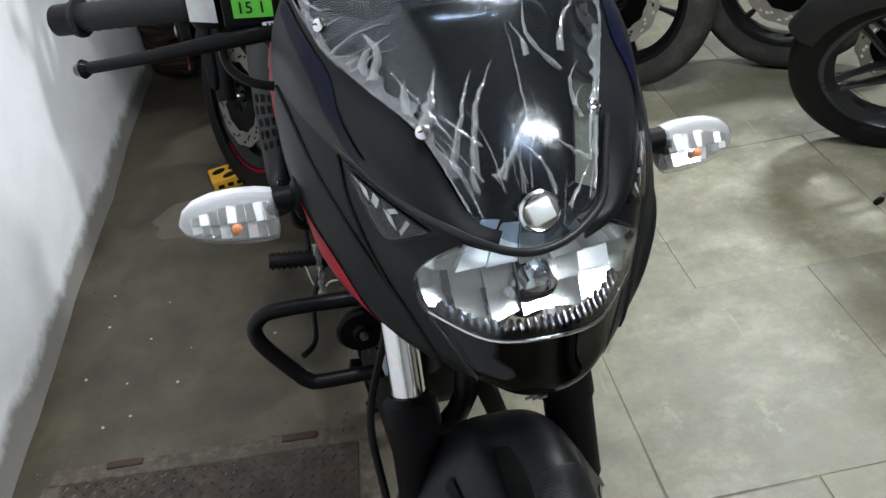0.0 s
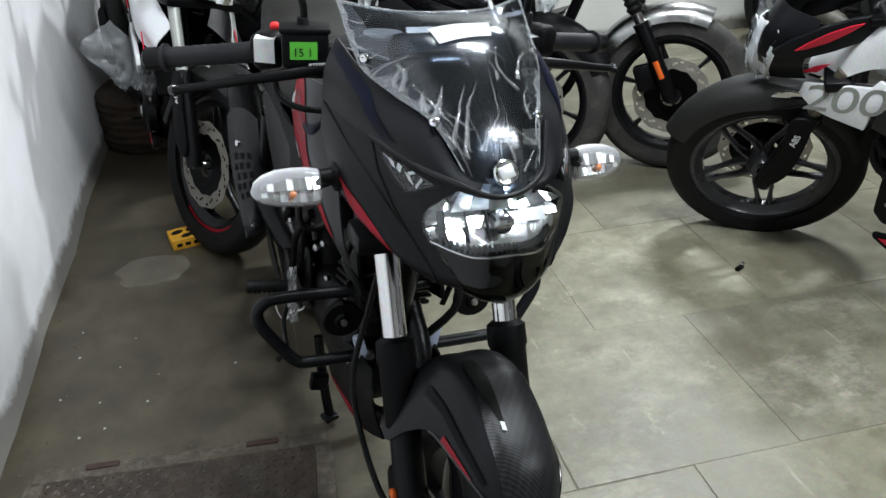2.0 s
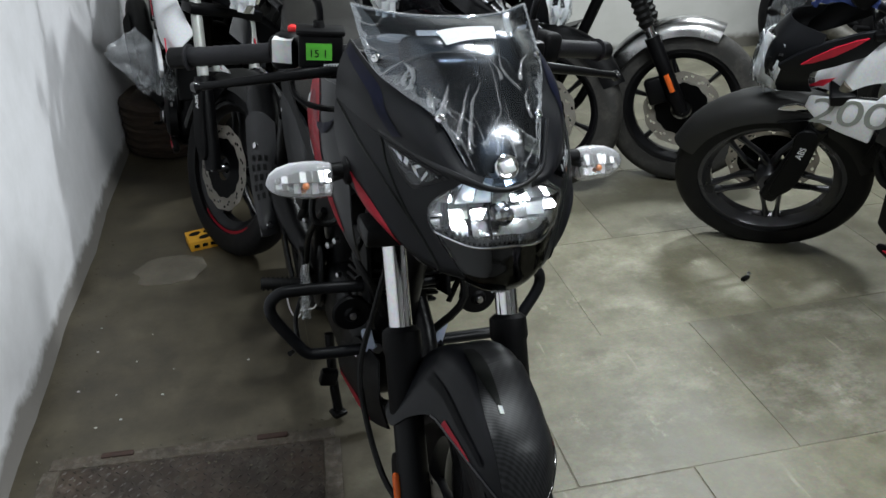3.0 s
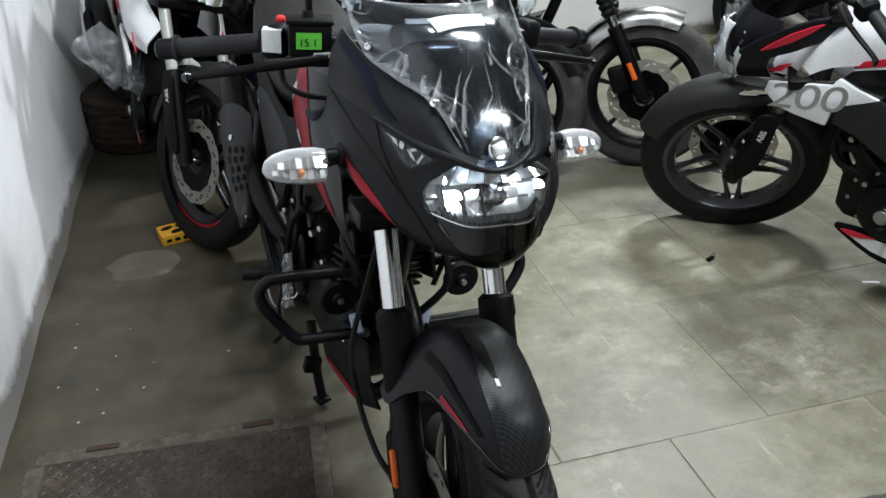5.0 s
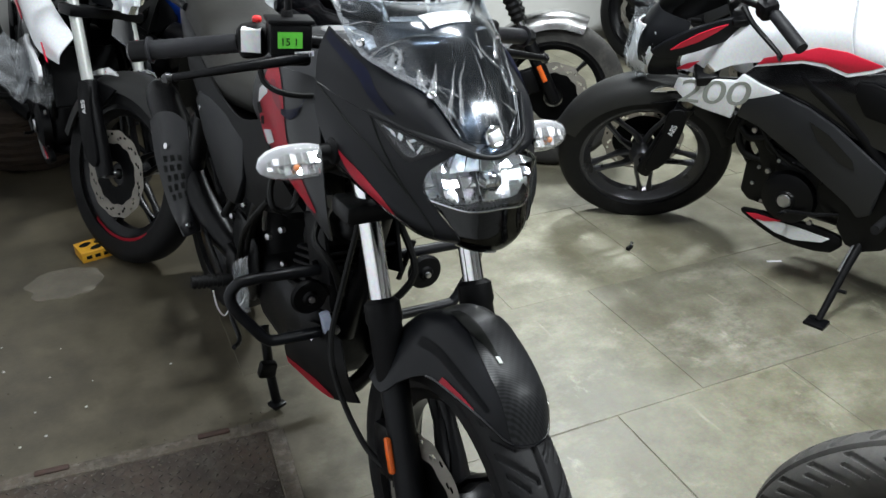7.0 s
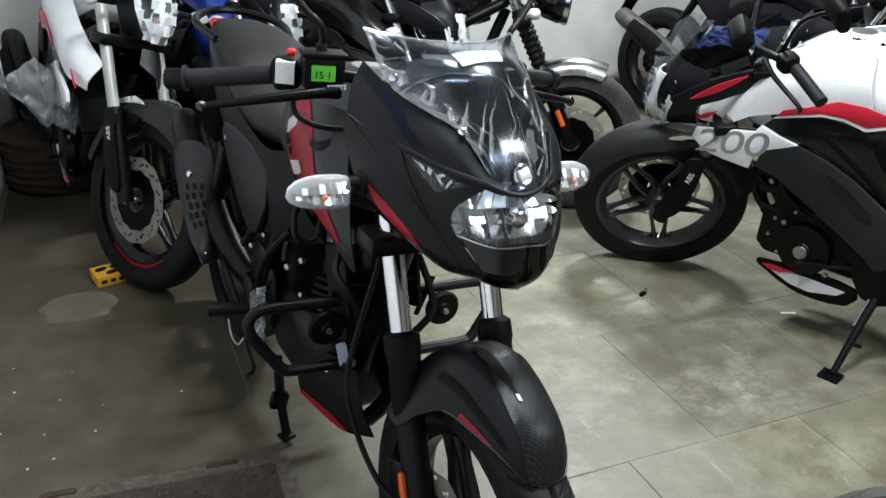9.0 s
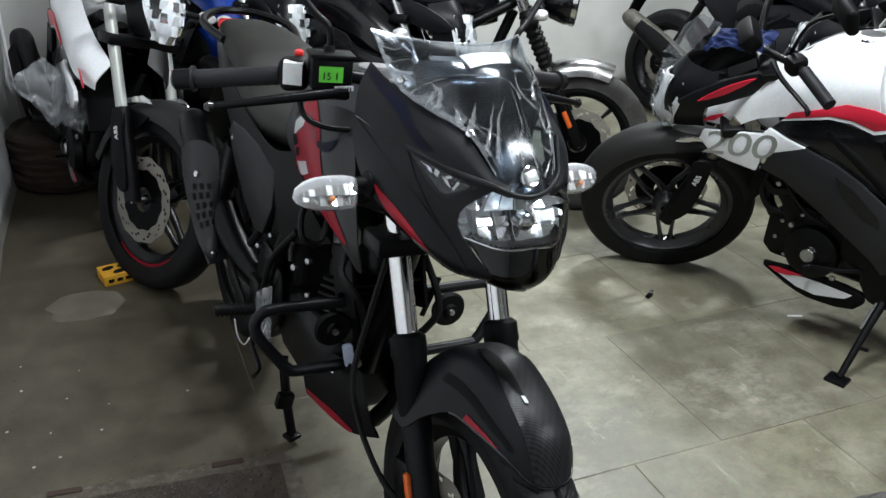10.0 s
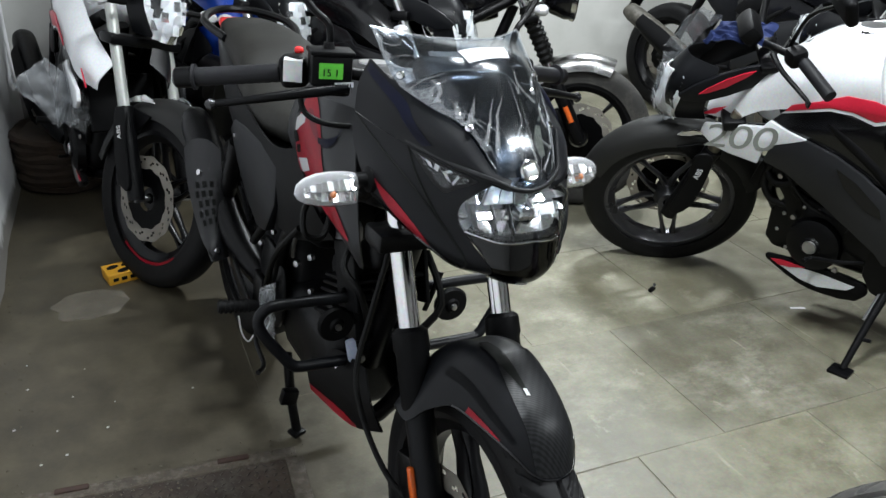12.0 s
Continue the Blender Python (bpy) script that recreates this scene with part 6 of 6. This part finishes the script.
SH = [[(-0.140, 1.106, 0.345), (-0.163, 1.078, 0.352), (-0.186, 1.052, 0.360), (-0.200, 1.034, 0.371)], [(-0.140, 1.140, 0.430), (-0.168, 1.125, 0.428), (-0.194, 1.135, 0.415), (-0.204, 1.165, 0.395)],
      [(-0.140, 1.171, 0.522), (-0.170, 1.180, 0.528), (-0.196, 1.225, 0.512), (-0.204, 1.300, 0.482)], [(-0.140, 1.196, 0.612), (-0.166, 1.235, 0.628), (-0.190, 1.295, 0.612), (-0.200, 1.360, 0.570)]]
sh = B("heat_shield", sheet(SH, 5, 6, 0.004), M_SHIELD, muf, "matt black perforated shield")
for k in range(5):
    for j in range(3):
        u, v = 0.26 + 0.17 * j + 0.05 * (k % 2), 0.36 + 0.068 * k
        B("shield_slot", decal(SH, [(u, v), (u, v + 0.045)], [(u + 0.09, v), (u + 0.09, v + 0.045)], (-1, -0.5, 0.2), 0.0012, 4, 2), M_INK, sh)
for u, v in ((0.50, 0.12), (0.55, 0.74)):
    B("shield_screw", lathe([(0, 0.009), (0.006, 0.008), (0.007, 0.001)], net_point(SH, u, v), net_normal(SH, u, v, (-1, -0.5, 0.2)), 12, False), M_CHROME, sh)
B("collector", rbox((0.05, 0.14, 0.06), (-0.07, 0.86, 0.32), (14, 0, 0), 0.025, 3), M_CAST, muf)
B("shield_bracket", prism([(1.02, 0.37), (1.10, 0.40), (1.05, 0.33), (0.93, 0.29), (0.90, 0.32)], -0.150, -0.140, 0.004), M_CAST, muf)

# foot controls, stands, cables
peg = B("footpeg", tube([(-0.125, 0.87, 0.315), (-0.225, 0.88, 0.320)], 0.0145, 14), M_RUBBER)
for k in range(7):
    B("peg_rib", tube([(-0.150 - 0.011 * k, 0.8725 + 0.001 * k, 0.3165 + 0.0005 * k), (-0.155 - 0.011 * k, 0.873 + 0.001 * k, 0.3167 + 0.0005 * k)], 0.0175, 12), M_RUBBER, peg)
B("peg_bracket", rbox((0.018, 0.07, 0.09), (-0.122, 0.88, 0.35), (0, 0, 0), 0.006), M_CAST, peg)
B("brake_pedal", tube([(-0.125, 0.86, 0.30), (-0.155, 0.80, 0.265), (-0.165, 0.70, 0.255), (-0.190, 0.66, 0.26)], 0.006, 10, 4), M_CAST)
ms = B("centre_stand", tube([(-0.075, 0.80, 0.21), (-0.072, 0.77, 0.10), (-0.062, 0.745, 0.012)], 0.012, 12, 3), M_CAST)
B("stand_foot", rbox((0.036, 0.034, 0.012), (-0.064, 0.742, 0.014), (0, -5, 20), 0.004), M_CAST, ms)
B("stand_plate", rbox((0.042, 0.024, 0.042), (-0.088, 0.74, 0.125), (6, 10, 0), 0.006), M_CAST, ms)
for pts, r in (([(-0.09, 0.335, 0.97), (-0.075, 0.30, 0.86), (-0.060, 0.31, 0.72), (-0.085, 0.31, 0.59), (-0.118, 0.29, 0.47), (-0.117, 0.24, 0.39), (-0.108, 0.15, 0.338), (-0.090, 0.08, 0.325)], 0.0055),
               ([(-0.215, 0.375, 0.97), (-0.212, 0.36, 0.94), (-0.190, 0.345, 0.925), (-0.15, 0.34, 0.918), (-0.09, 0.35, 0.915)], 0.0050),
               ([(0.14, 0.34, 0.97), (0.12, 0.33, 0.84), (0.10, 0.42, 0.70), (0.10, 0.55, 0.50)], 0.0055),
               ([(-0.13, 0.50, 0.74), (-0.165, 0.47, 0.72), (-0.168, 0.45, 0.68), (-0.13, 0.46, 0.67), (-0.10, 0.5, 0.70)], 0.006),
               ([(-0.06, 0.46, 0.66), (-0.10, 0.42, 0.62), (-0.08, 0.38, 0.58), (-0.05, 0.40, 0.50)], 0.007),
               ([(-0.12, 0.62, 0.62), (-0.13, 0.75, 0.50), (-0.12, 0.85, 0.36)], 0.007)):
    B("cable", tube(pts, r, 8, 5), M_HOSE)
for p, r in (((-0.09, 0.70, 0.50), 0.008), ((-0.095, 0.60, 0.56), 0.007), ((-0.08, 0.52, 0.44), 0.007), ((-0.06, 0.40, 0.36), 0.006), ((-0.105, 0.92, 0.46), 0.007), ((-0.10, 0.78, 0.58), 0.006), ((-0.10, 0.84, 0.52), 0.006), ((-0.085, 0.62, 0.47), 0.006)):
    B("bolt", lathe([(0, r), (0.010, r * 0.95), (0.012, 0.001)], p, (-1, -0.4, 0.1), 8, False), M_STEEL)
# crumpled wrap left on the brake side
bm = bmesh.new()
vs = []
for i in range(13):
    row = []
    for k in range(7):
        y, z = 0.72 + 0.010 * i, 0.45 - 0.024 * k - 0.006 * i
        row.append(bm.verts.new((-0.135 + 0.016 * noise.noise((i * 0.9, k * 1.1, 3.0)), y + 0.01 * noise.noise((k, i, 1)), z + 0.008 * noise.noise((i, k * 2, 7)))))
    vs.append(row)
for a, b in zip(vs, vs[1:]):
    for k in range(6):
        bm.faces.new((a[k], a[k + 1], b[k + 1], b[k]))
bmesh.ops.solidify(bm, geom=bm.faces[:], thickness=0.0006)
B("plastic_wrap", bm, M_BAG, lab="crumpled clear wrap")
# a loose white string under the engine
B("string", tube([(-0.156, 0.95, 0.248), (-0.147, 0.95, 0.197), (-0.130, 0.95, 0.170), (-0.112, 0.95, 0.191), (-0.085, 0.95, 0.195), (-0.071, 0.95, 0.226), (-0.05, 0.95, 0.26)], 0.0022, 6, 4), M_LABEL, lab="loose white string")

# ---------------------------------------------------------------- the other bikes
white = standard_bike("motorcycle", "white sports motorcycle with red band and grey numbers on its shroud", stand_bike(1.595, 1.997, -158, 5), dict(tank=M_WHITE, shroud=M_WHITE, steer=38, rim=M_RIMGREY, fork=M_BRONZEFORK, number="200", tall=-0.035, fender=M_FENDER, disc=-1, guard=1, phase=0.62, lamp_back=-0.01, fork_top=0.70, indicators=False, lamp_up=0.02))
walled = standard_bike("motorcycle", "white and black motorcycle with a red rim stripe beside the wall", stand_bike(-0.21, 2.42, 7, 5), dict(tank=M_WHITE, fork=M_SILVER, stripe=M_RED, steer=25, shroud=M_WHITE, lamp_up=0.17, lamp_back=0.04, dark_left=True, fender=M_FENDER))
standard_bike("motorcycle", "black commuter motorcycle with chrome front mudguard and fork gaiters", stand_bike(1.52, 2.56, 60, 5), dict(style="classic", tank=M_GLOSS, fender=M_DULL, span=(-22, 110), split=False, spokes=6, tyre=M_TYREOLD))
standard_bike("motorcycle", "black commuter motorcycle with dusty tyres and bright fork", stand_bike(0.98, 2.64, 40, 5), dict(style="naked", tank=M_GLOSS, shroud=M_GLOSS, split=False, spokes=6, tyre=M_TYREOLD, fork=M_CHROME, steer=10))
standard_bike("motorcycle", "blue motorcycle parked behind the black one", stand_bike(0.42, 3.0, 20, 5), dict(style="naked", tank=M_BLUEPAINT, shroud=M_BLUEPAINT, fork=M_STEEL))
standard_bike("motorcycle", "black motorcycle with bronze wheel rims", stand_bike(0.86, 0.26, -150, 5), dict(steer=10, tank=M_GLOSS, shroud=M_GLOSS, rim=M_BRONZE, fine=True, tyre=M_TYREDUST, span=(5, 85)))
standard_bike("motorcycle", "dusty black motorcycle with its tail to the back wall", stand_bike(3.13, 2.42, 14, 5), dict(style="naked", tank=M_GLOSS, shroud=M_GLOSS, split=False, tyre=M_RUBBER, pipe=M_DUSTPIPE))
standard_bike("motorcycle", "black and red motorcycle beside the white one", stand_bike(2.55, 2.45, -150, 5), dict(tank=M_GLOSS, shroud=M_RED, steer=20))

# ---------------------------------------------------------------- small things on the floor
box = thing("battery_box", "small yellow cardboard box with black printing on the floor", "box", pose(-0.285, 2.48, 0.0, 0, 0, 14))
B2 = lambda nm, bm, mt, parent=box, lab="", smooth=40.0: part(nm, bm, mt, parent, lab, smooth)
B2("carton", rbox((0.135, 0.085, 0.036), (0, 0, 0.018), bevel=0.003), M_YELLOW)
B2("lid_edge", rbox((0.137, 0.087, 0.006), (0, 0, 0.036), (1.5, -1, 0), 0.002, 1), M_YELLOW)
for x, y in ((-0.038, 0.014), (0.012, 0.018), (0.035, -0.018), (-0.012, -0.022)):
    B2("print_mark", moved(lathe([(0, 0.017), (0.0008, 0.017)], (0, 0, 0), (0, 0, 1), 18, False), pose(x, y, 0.0392, 0, 0, 20) @ Matrix.Diagonal((1.25, 0.75, 1, 1))), M_INK)
for k in range(4):
    B2("print_bar", rbox((0.018, 0.0008, 0.012), (-0.045 + 0.028 * k, -0.0434, 0.018), bevel=0), M_INK)

patch = tagged(part("cement_patch", loft([[Vector((-0.40 + 0.115 * (1 + 0.25 * noise.noise((math.cos(a) * 2, math.sin(a) * 2, 1))) * math.cos(a) * k, 2.31 + 0.10 * (1 + 0.3 * noise.noise((math.cos(a) * 2, math.sin(a) * 2, 5))) * math.sin(a) * k, z)) for a in (2 * math.pi * i / 40 for i in range(40))] for k, z in ((1.0, -0.002), (0.985, 0.002), (0.9, 0.0035))]), M_PATCH), "pale smear of dried cement on the floor", "patch", kind="structure")

nut = thing("metal_clip", "small dark metal clip dropped on the floor", "clip", pose(1.37, 1.771, 0.0, 0, 0, 25))
part("clip_body", rbox((0.03, 0.014, 0.012), (0, 0, 0.006), bevel=0.003), M_CAST, nut)
part("clip_arm", tube([(0.012, 0, 0.008), (0.024, 0.008, 0.016), (0.030, 0.002, 0.008)], 0.003, 8, 3), M_STEEL, nut)
strip = tagged(part("paper_strip", rbox((0.05, 0.010, 0.001), (1.76, 1.50, 0.0015), (0, 0, -20), 0), M_LABEL), "thin torn strip of white paper", "paper")

coil = thing("coir_mats", "dark brown coir mats heaped in the corner", "mat", pose(-0.47, 3.55, 0.0))
for k in range(7):
    pts = [Vector((0.17 * (1 + 0.12 * noise.noise((k, a, 0))) * math.cos(a), 0.20 * (1 + 0.12 * noise.noise((k, a, 3))) * math.sin(a), 0.022 + 0.032 * k + 0.012 * noise.noise((k * 2, math.cos(a) * 2, math.sin(a) * 2)))) for a in (2 * math.pi * i / 28 for i in range(29))]
    part("mat_fold", tube(pts, 0.024, 8), M_MAT, coil)
    part("mat_core", loft([[Vector((p.x * q, p.y * q, p.z + dz)) for p in pts[:-1]] for q, dz in ((0.9, -0.012), (0.98, 0.0), (0.9, 0.012))]), M_MAT, coil)

# chequer plate cover over the drain, with its frame and hinges
cover = thing("drain_cover", "rusty chequer plate drain cover set in the floor", "drain cover", pose(-0.31, 1.115, 0.0, 0, 0, -4))
part("plate", rbox((0.60, 0.52, 0.006), (0, 0, -0.001), bevel=0.001, segs=1), M_PLATE, cover, smooth=0)
for sy in (-1, 1):
    part("frame_bar", rbox((0.66, 0.040, 0.008), (0, sy * 0.281, 0.0), bevel=0.002, segs=1), M_GRIT, cover, smooth=0)
    part("frame_bar", rbox((0.040, 0.52, 0.008), (sy * 0.322, 0, 0.0), bevel=0.002, segs=1), M_GRIT, cover, smooth=0)
for sx in (-1, 1):
    part("hinge", rbox((0.075, 0.018, 0.010), (sx * 0.18, 0.292, 0.004), bevel=0.005), M_RUST, cover)
bm = bmesh.new()
for i in range(30):
    for k in range(26):
        x, y = -0.29 + 0.02 * i, -0.25 + 0.02 * k
        a = radians(45 if (i + k) % 2 else -45)
        c, s_ = math.cos(a), math.sin(a)
        v = [bm.verts.new((x + px_ * c - py_ * s_, y + px_ * s_ + py_ * c, z)) for px_, py_, z in ((-0.0085, 0, 0.002), (0, -0.0028, 0.0021), (0.0085, 0, 0.002), (0, 0.0028, 0.0021), (0, 0, 0.0042))]
        for e in range(4):
            bm.faces.new((v[e], v[(e + 1) % 4], v[4]))
tagged(part("studs", bm, M_STUD, cover), kind="stuff")

# ---------------------------------------------------------------- floor slabs and screed
rs = random.Random(11)
SL = 0.5425
slab_meshes = []
for kind in range(6):
    bm = bmesh.new()
    g = 0.0014
    h = SL / 2 - g
    bmesh.ops.create_cube(bm, size=1.0)
    bmesh.ops.scale(bm, vec=(2 * h, 2 * h, 0.03), verts=bm.verts)
    bmesh.ops.translate(bm, vec=(0, 0, -0.015), verts=bm.verts)
    for v in bm.verts:
        v.co.x += rs.uniform(-0.002, 0.002)
        v.co.y += rs.uniform(-0.0015, 0.0015)
    bmesh.ops.bevel(bm, geom=[e for e in bm.edges if all(v.co.z > -0.01 for v in e.verts)], offset=0.0007, segments=1, affect="EDGES")
    me = bpy.data.meshes.new("slab")
    bm.to_mesh(me)
    bm.free()
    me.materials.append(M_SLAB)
    slab_meshes.append(me)
dark_slab = slab_meshes[0].copy()
dark_slab.materials[0] = M_SLABDARK
for j in range(-7, 6):
    y = 1.055 + SL * (j + 0.5)
    off = 0.0 if j % 2 == 0 else -0.27
    for i in range(-1, 11):
        x = 0.545 + SL * (i + 0.5) + off
        if x - SL / 2 < -0.02:
            continue
        if x > RIGHT_X - 0.3 or y > BACK_Y + 0.2:
            continue
        pick = slab_meshes[rs.randrange(6)]
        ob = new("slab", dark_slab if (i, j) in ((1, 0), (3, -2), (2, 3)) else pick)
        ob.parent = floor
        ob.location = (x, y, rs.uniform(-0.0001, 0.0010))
        ob.rotation_euler = (0, 0, math.pi / 2 * rs.randrange(4))
screed = bmesh.new()
nx, ny = 16, 120
g = []
for i in range(nx + 1):
    g.append([screed.verts.new((WALL_X - 0.14 + (0.545 - SL + 0.0012 - WALL_X + 0.14) * i / nx, FRONT_Y + (BACK_Y - FRONT_Y) * k / ny, 0.0006 + 0.0008 * noise.noise((i * 0.4, k * 0.2, 0)))) for k in range(ny + 1)])
for a, b in zip(g, g[1:]):
    for k in range(ny):
        screed.faces.new((a[k], b[k], b[k + 1], a[k + 1]))
part("screed_strip", screed, M_CONC, floor, "dark worn screed strip along the wall, shade painted in")
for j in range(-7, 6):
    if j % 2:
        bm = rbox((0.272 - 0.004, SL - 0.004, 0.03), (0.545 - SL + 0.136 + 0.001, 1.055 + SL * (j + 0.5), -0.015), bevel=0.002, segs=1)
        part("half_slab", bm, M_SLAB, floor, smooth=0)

# ---------------------------------------------------------------- wraps and a cloth on the parked bikes


def crumpled(name, label, category, centre, ax, ay, up, nu, nv, depth, material, seed, thick=0.0008):
    """A creased sheet spread over the two given edges, sagging in the middle."""
    bm = bmesh.new()
    a, b, c, u = Vector(ax), Vector(ay), Vector(centre), Vector(up)
    vs = []
    for i in range(nu + 1):
        row = []
        for k in range(nv + 1):
            s, t = 2 * i / nu - 1, 2 * k / nv - 1
            h = depth * (noise.noise((s * 1.7, t * 1.7, seed)) + 0.5 * noise.noise((s * 4, t * 4, seed + 3))) + depth * 0.9 * (1 - max(abs(s), abs(t)) ** 2)
            e = 1 + 0.12 * noise.noise((s * 2.5, t * 2.5, seed + 9))
            row.append(bm.verts.new(c + a * s * e + b * t * e + u * h))
        vs.append(row)
    for p, q in zip(vs, vs[1:]):
        for k in range(nv):
            bm.faces.new((p[k], p[k + 1], q[k + 1], q[k]))
    bmesh.ops.solidify(bm, geom=bm.faces[:], thickness=thick)
    return tagged(part(name, bm, material), label, category)

WM = white.matrix_world
wp = lambda *p: WM @ Vector(p)
wd = lambda *p: WM.to_3x3() @ Vector(p)
crumpled("plastic_sheet", "clear crumpled plastic wrap over the white bike's headlamp", "plastic wrap", wp(0.085, 0.055, 0.862), wd(0.01, 0.062, 0.072), wd(-0.035, 0.012, -0.020), wd(0.6, -0.7, 0.3), 18, 10, 0.018, M_BAG, 3.0)
crumpled("plastic_sheet", "strip of clear plastic wrap hanging by the headlamp", "plastic wrap", wp(0.085, -0.022, 0.705), wd(0.0, -0.018, -0.085), wd(-0.024, 0.020, 0.0), wd(0.6, -0.7, 0.0), 14, 6, 0.014, M_BAG, 8.0)
crumpled("blue_cloth", "dark blue dust cloth thrown over the white bike's instruments", "cloth", wp(0.095, 0.222, 0.884), wd(0.010, 0.098, 0.010), wd(-0.045, 0.006, 0.020), wd(0.6, -0.2, 0.7), 24, 14, 0.030, M_CLOTH, 12.0, 0.0015)
crumpled("plastic_bag", "milky crumpled plastic wrapping on the bike beside the wall", "plastic wrap", (-0.425, 2.75, 0.585), (0.055, 0.02, -0.085), (0.055, 0.03, 0.035), (0.1, -0.9, 0.3), 20, 12, 0.040, M_BAG, 21.0)
crumpled("plastic_bag", "torn end of milky plastic wrapping by the wall", "plastic wrap", (-0.37, 2.76, 0.50), (0.045, 0.0, -0.035), (0.02, 0.02, 0.03), (0.1, -0.9, 0.3), 14, 8, 0.028, M_BAG, 25.0)
# a twisted bit left lying on the white tank
twist = thing("drill_bit", "dark twisted steel bit lying on the white tank", "drill bit", WM @ pose(0.095, 0.62, 0.938, 0, 0, 80))
bm = bmesh.new()
rings = []
for k in range(41):
    t = k / 40
    a0 = t * 22
    rings.append([Vector((-0.06 + 0.12 * t, (0.005 if i % 2 else 0.0022) * math.cos(a0 + math.pi * i / 2), (0.005 if i % 2 else 0.0022) * math.sin(a0 + math.pi * i / 2))) for i in range(4)])
part("bit", add_rings(bm, rings), M_CAST, twist)
# drips of white paint on the screed
rp = random.Random(4)
bm = bmesh.new()
spots = [(-0.535, 1.536), (-0.574, 1.877), (-0.462, 1.801), (-0.43, 1.93), (-0.60, 1.70), (-0.50, 1.66), (-0.36, 1.74)] + [(rp.uniform(-0.62, -0.02), rp.uniform(1.4, 2.9)) for _ in range(5)]
for x, y in spots:
    r = rp.choice((0.002, 0.003, 0.004, 0.006))
    merge(bm, lathe([(0, r), (0.0012, r * 0.8), (0.0016, r * 0.2)], (x, y, 0.0015), (0, 0, 1), 9, False))
tagged(part("paint_drips", bm, M_DRIP), "scattered drips of white paint on the floor", "paint", kind="stuff")
# grit and crumbs round the drain cover and along the wall
rg = random.Random(9)
bm = bmesh.new()
for k in range(340):
    if k < 220:
        p = cover.matrix_world @ Vector((rg.uniform(-0.36, 0.36), 0.29 + rg.gauss(0, 0.035) if k % 2 else rg.uniform(-0.26, 0.27), 0.004))
    else:
        p = Vector((rg.uniform(-0.70, -0.52) - 0.02, rg.uniform(0.9, 2.6), 0.002))
    r = rg.uniform(0.0012, 0.0042)
    vs = [bm.verts.new(p + Vector((r * math.cos(a) * rg.uniform(0.6, 1.3), r * math.sin(a) * rg.uniform(0.6, 1.3), 0))) for a in (0, 1.57, 3.14, 4.71)]
    top = bm.verts.new(p + Vector((0, 0, r * 0.9)))
    for i in range(4):
        bm.faces.new((vs[i], vs[(i + 1) % 4], top))
tagged(part("grit", bm, M_PATCH), "loose grit and crumbs of mortar on the floor", "grit", kind="stuff")
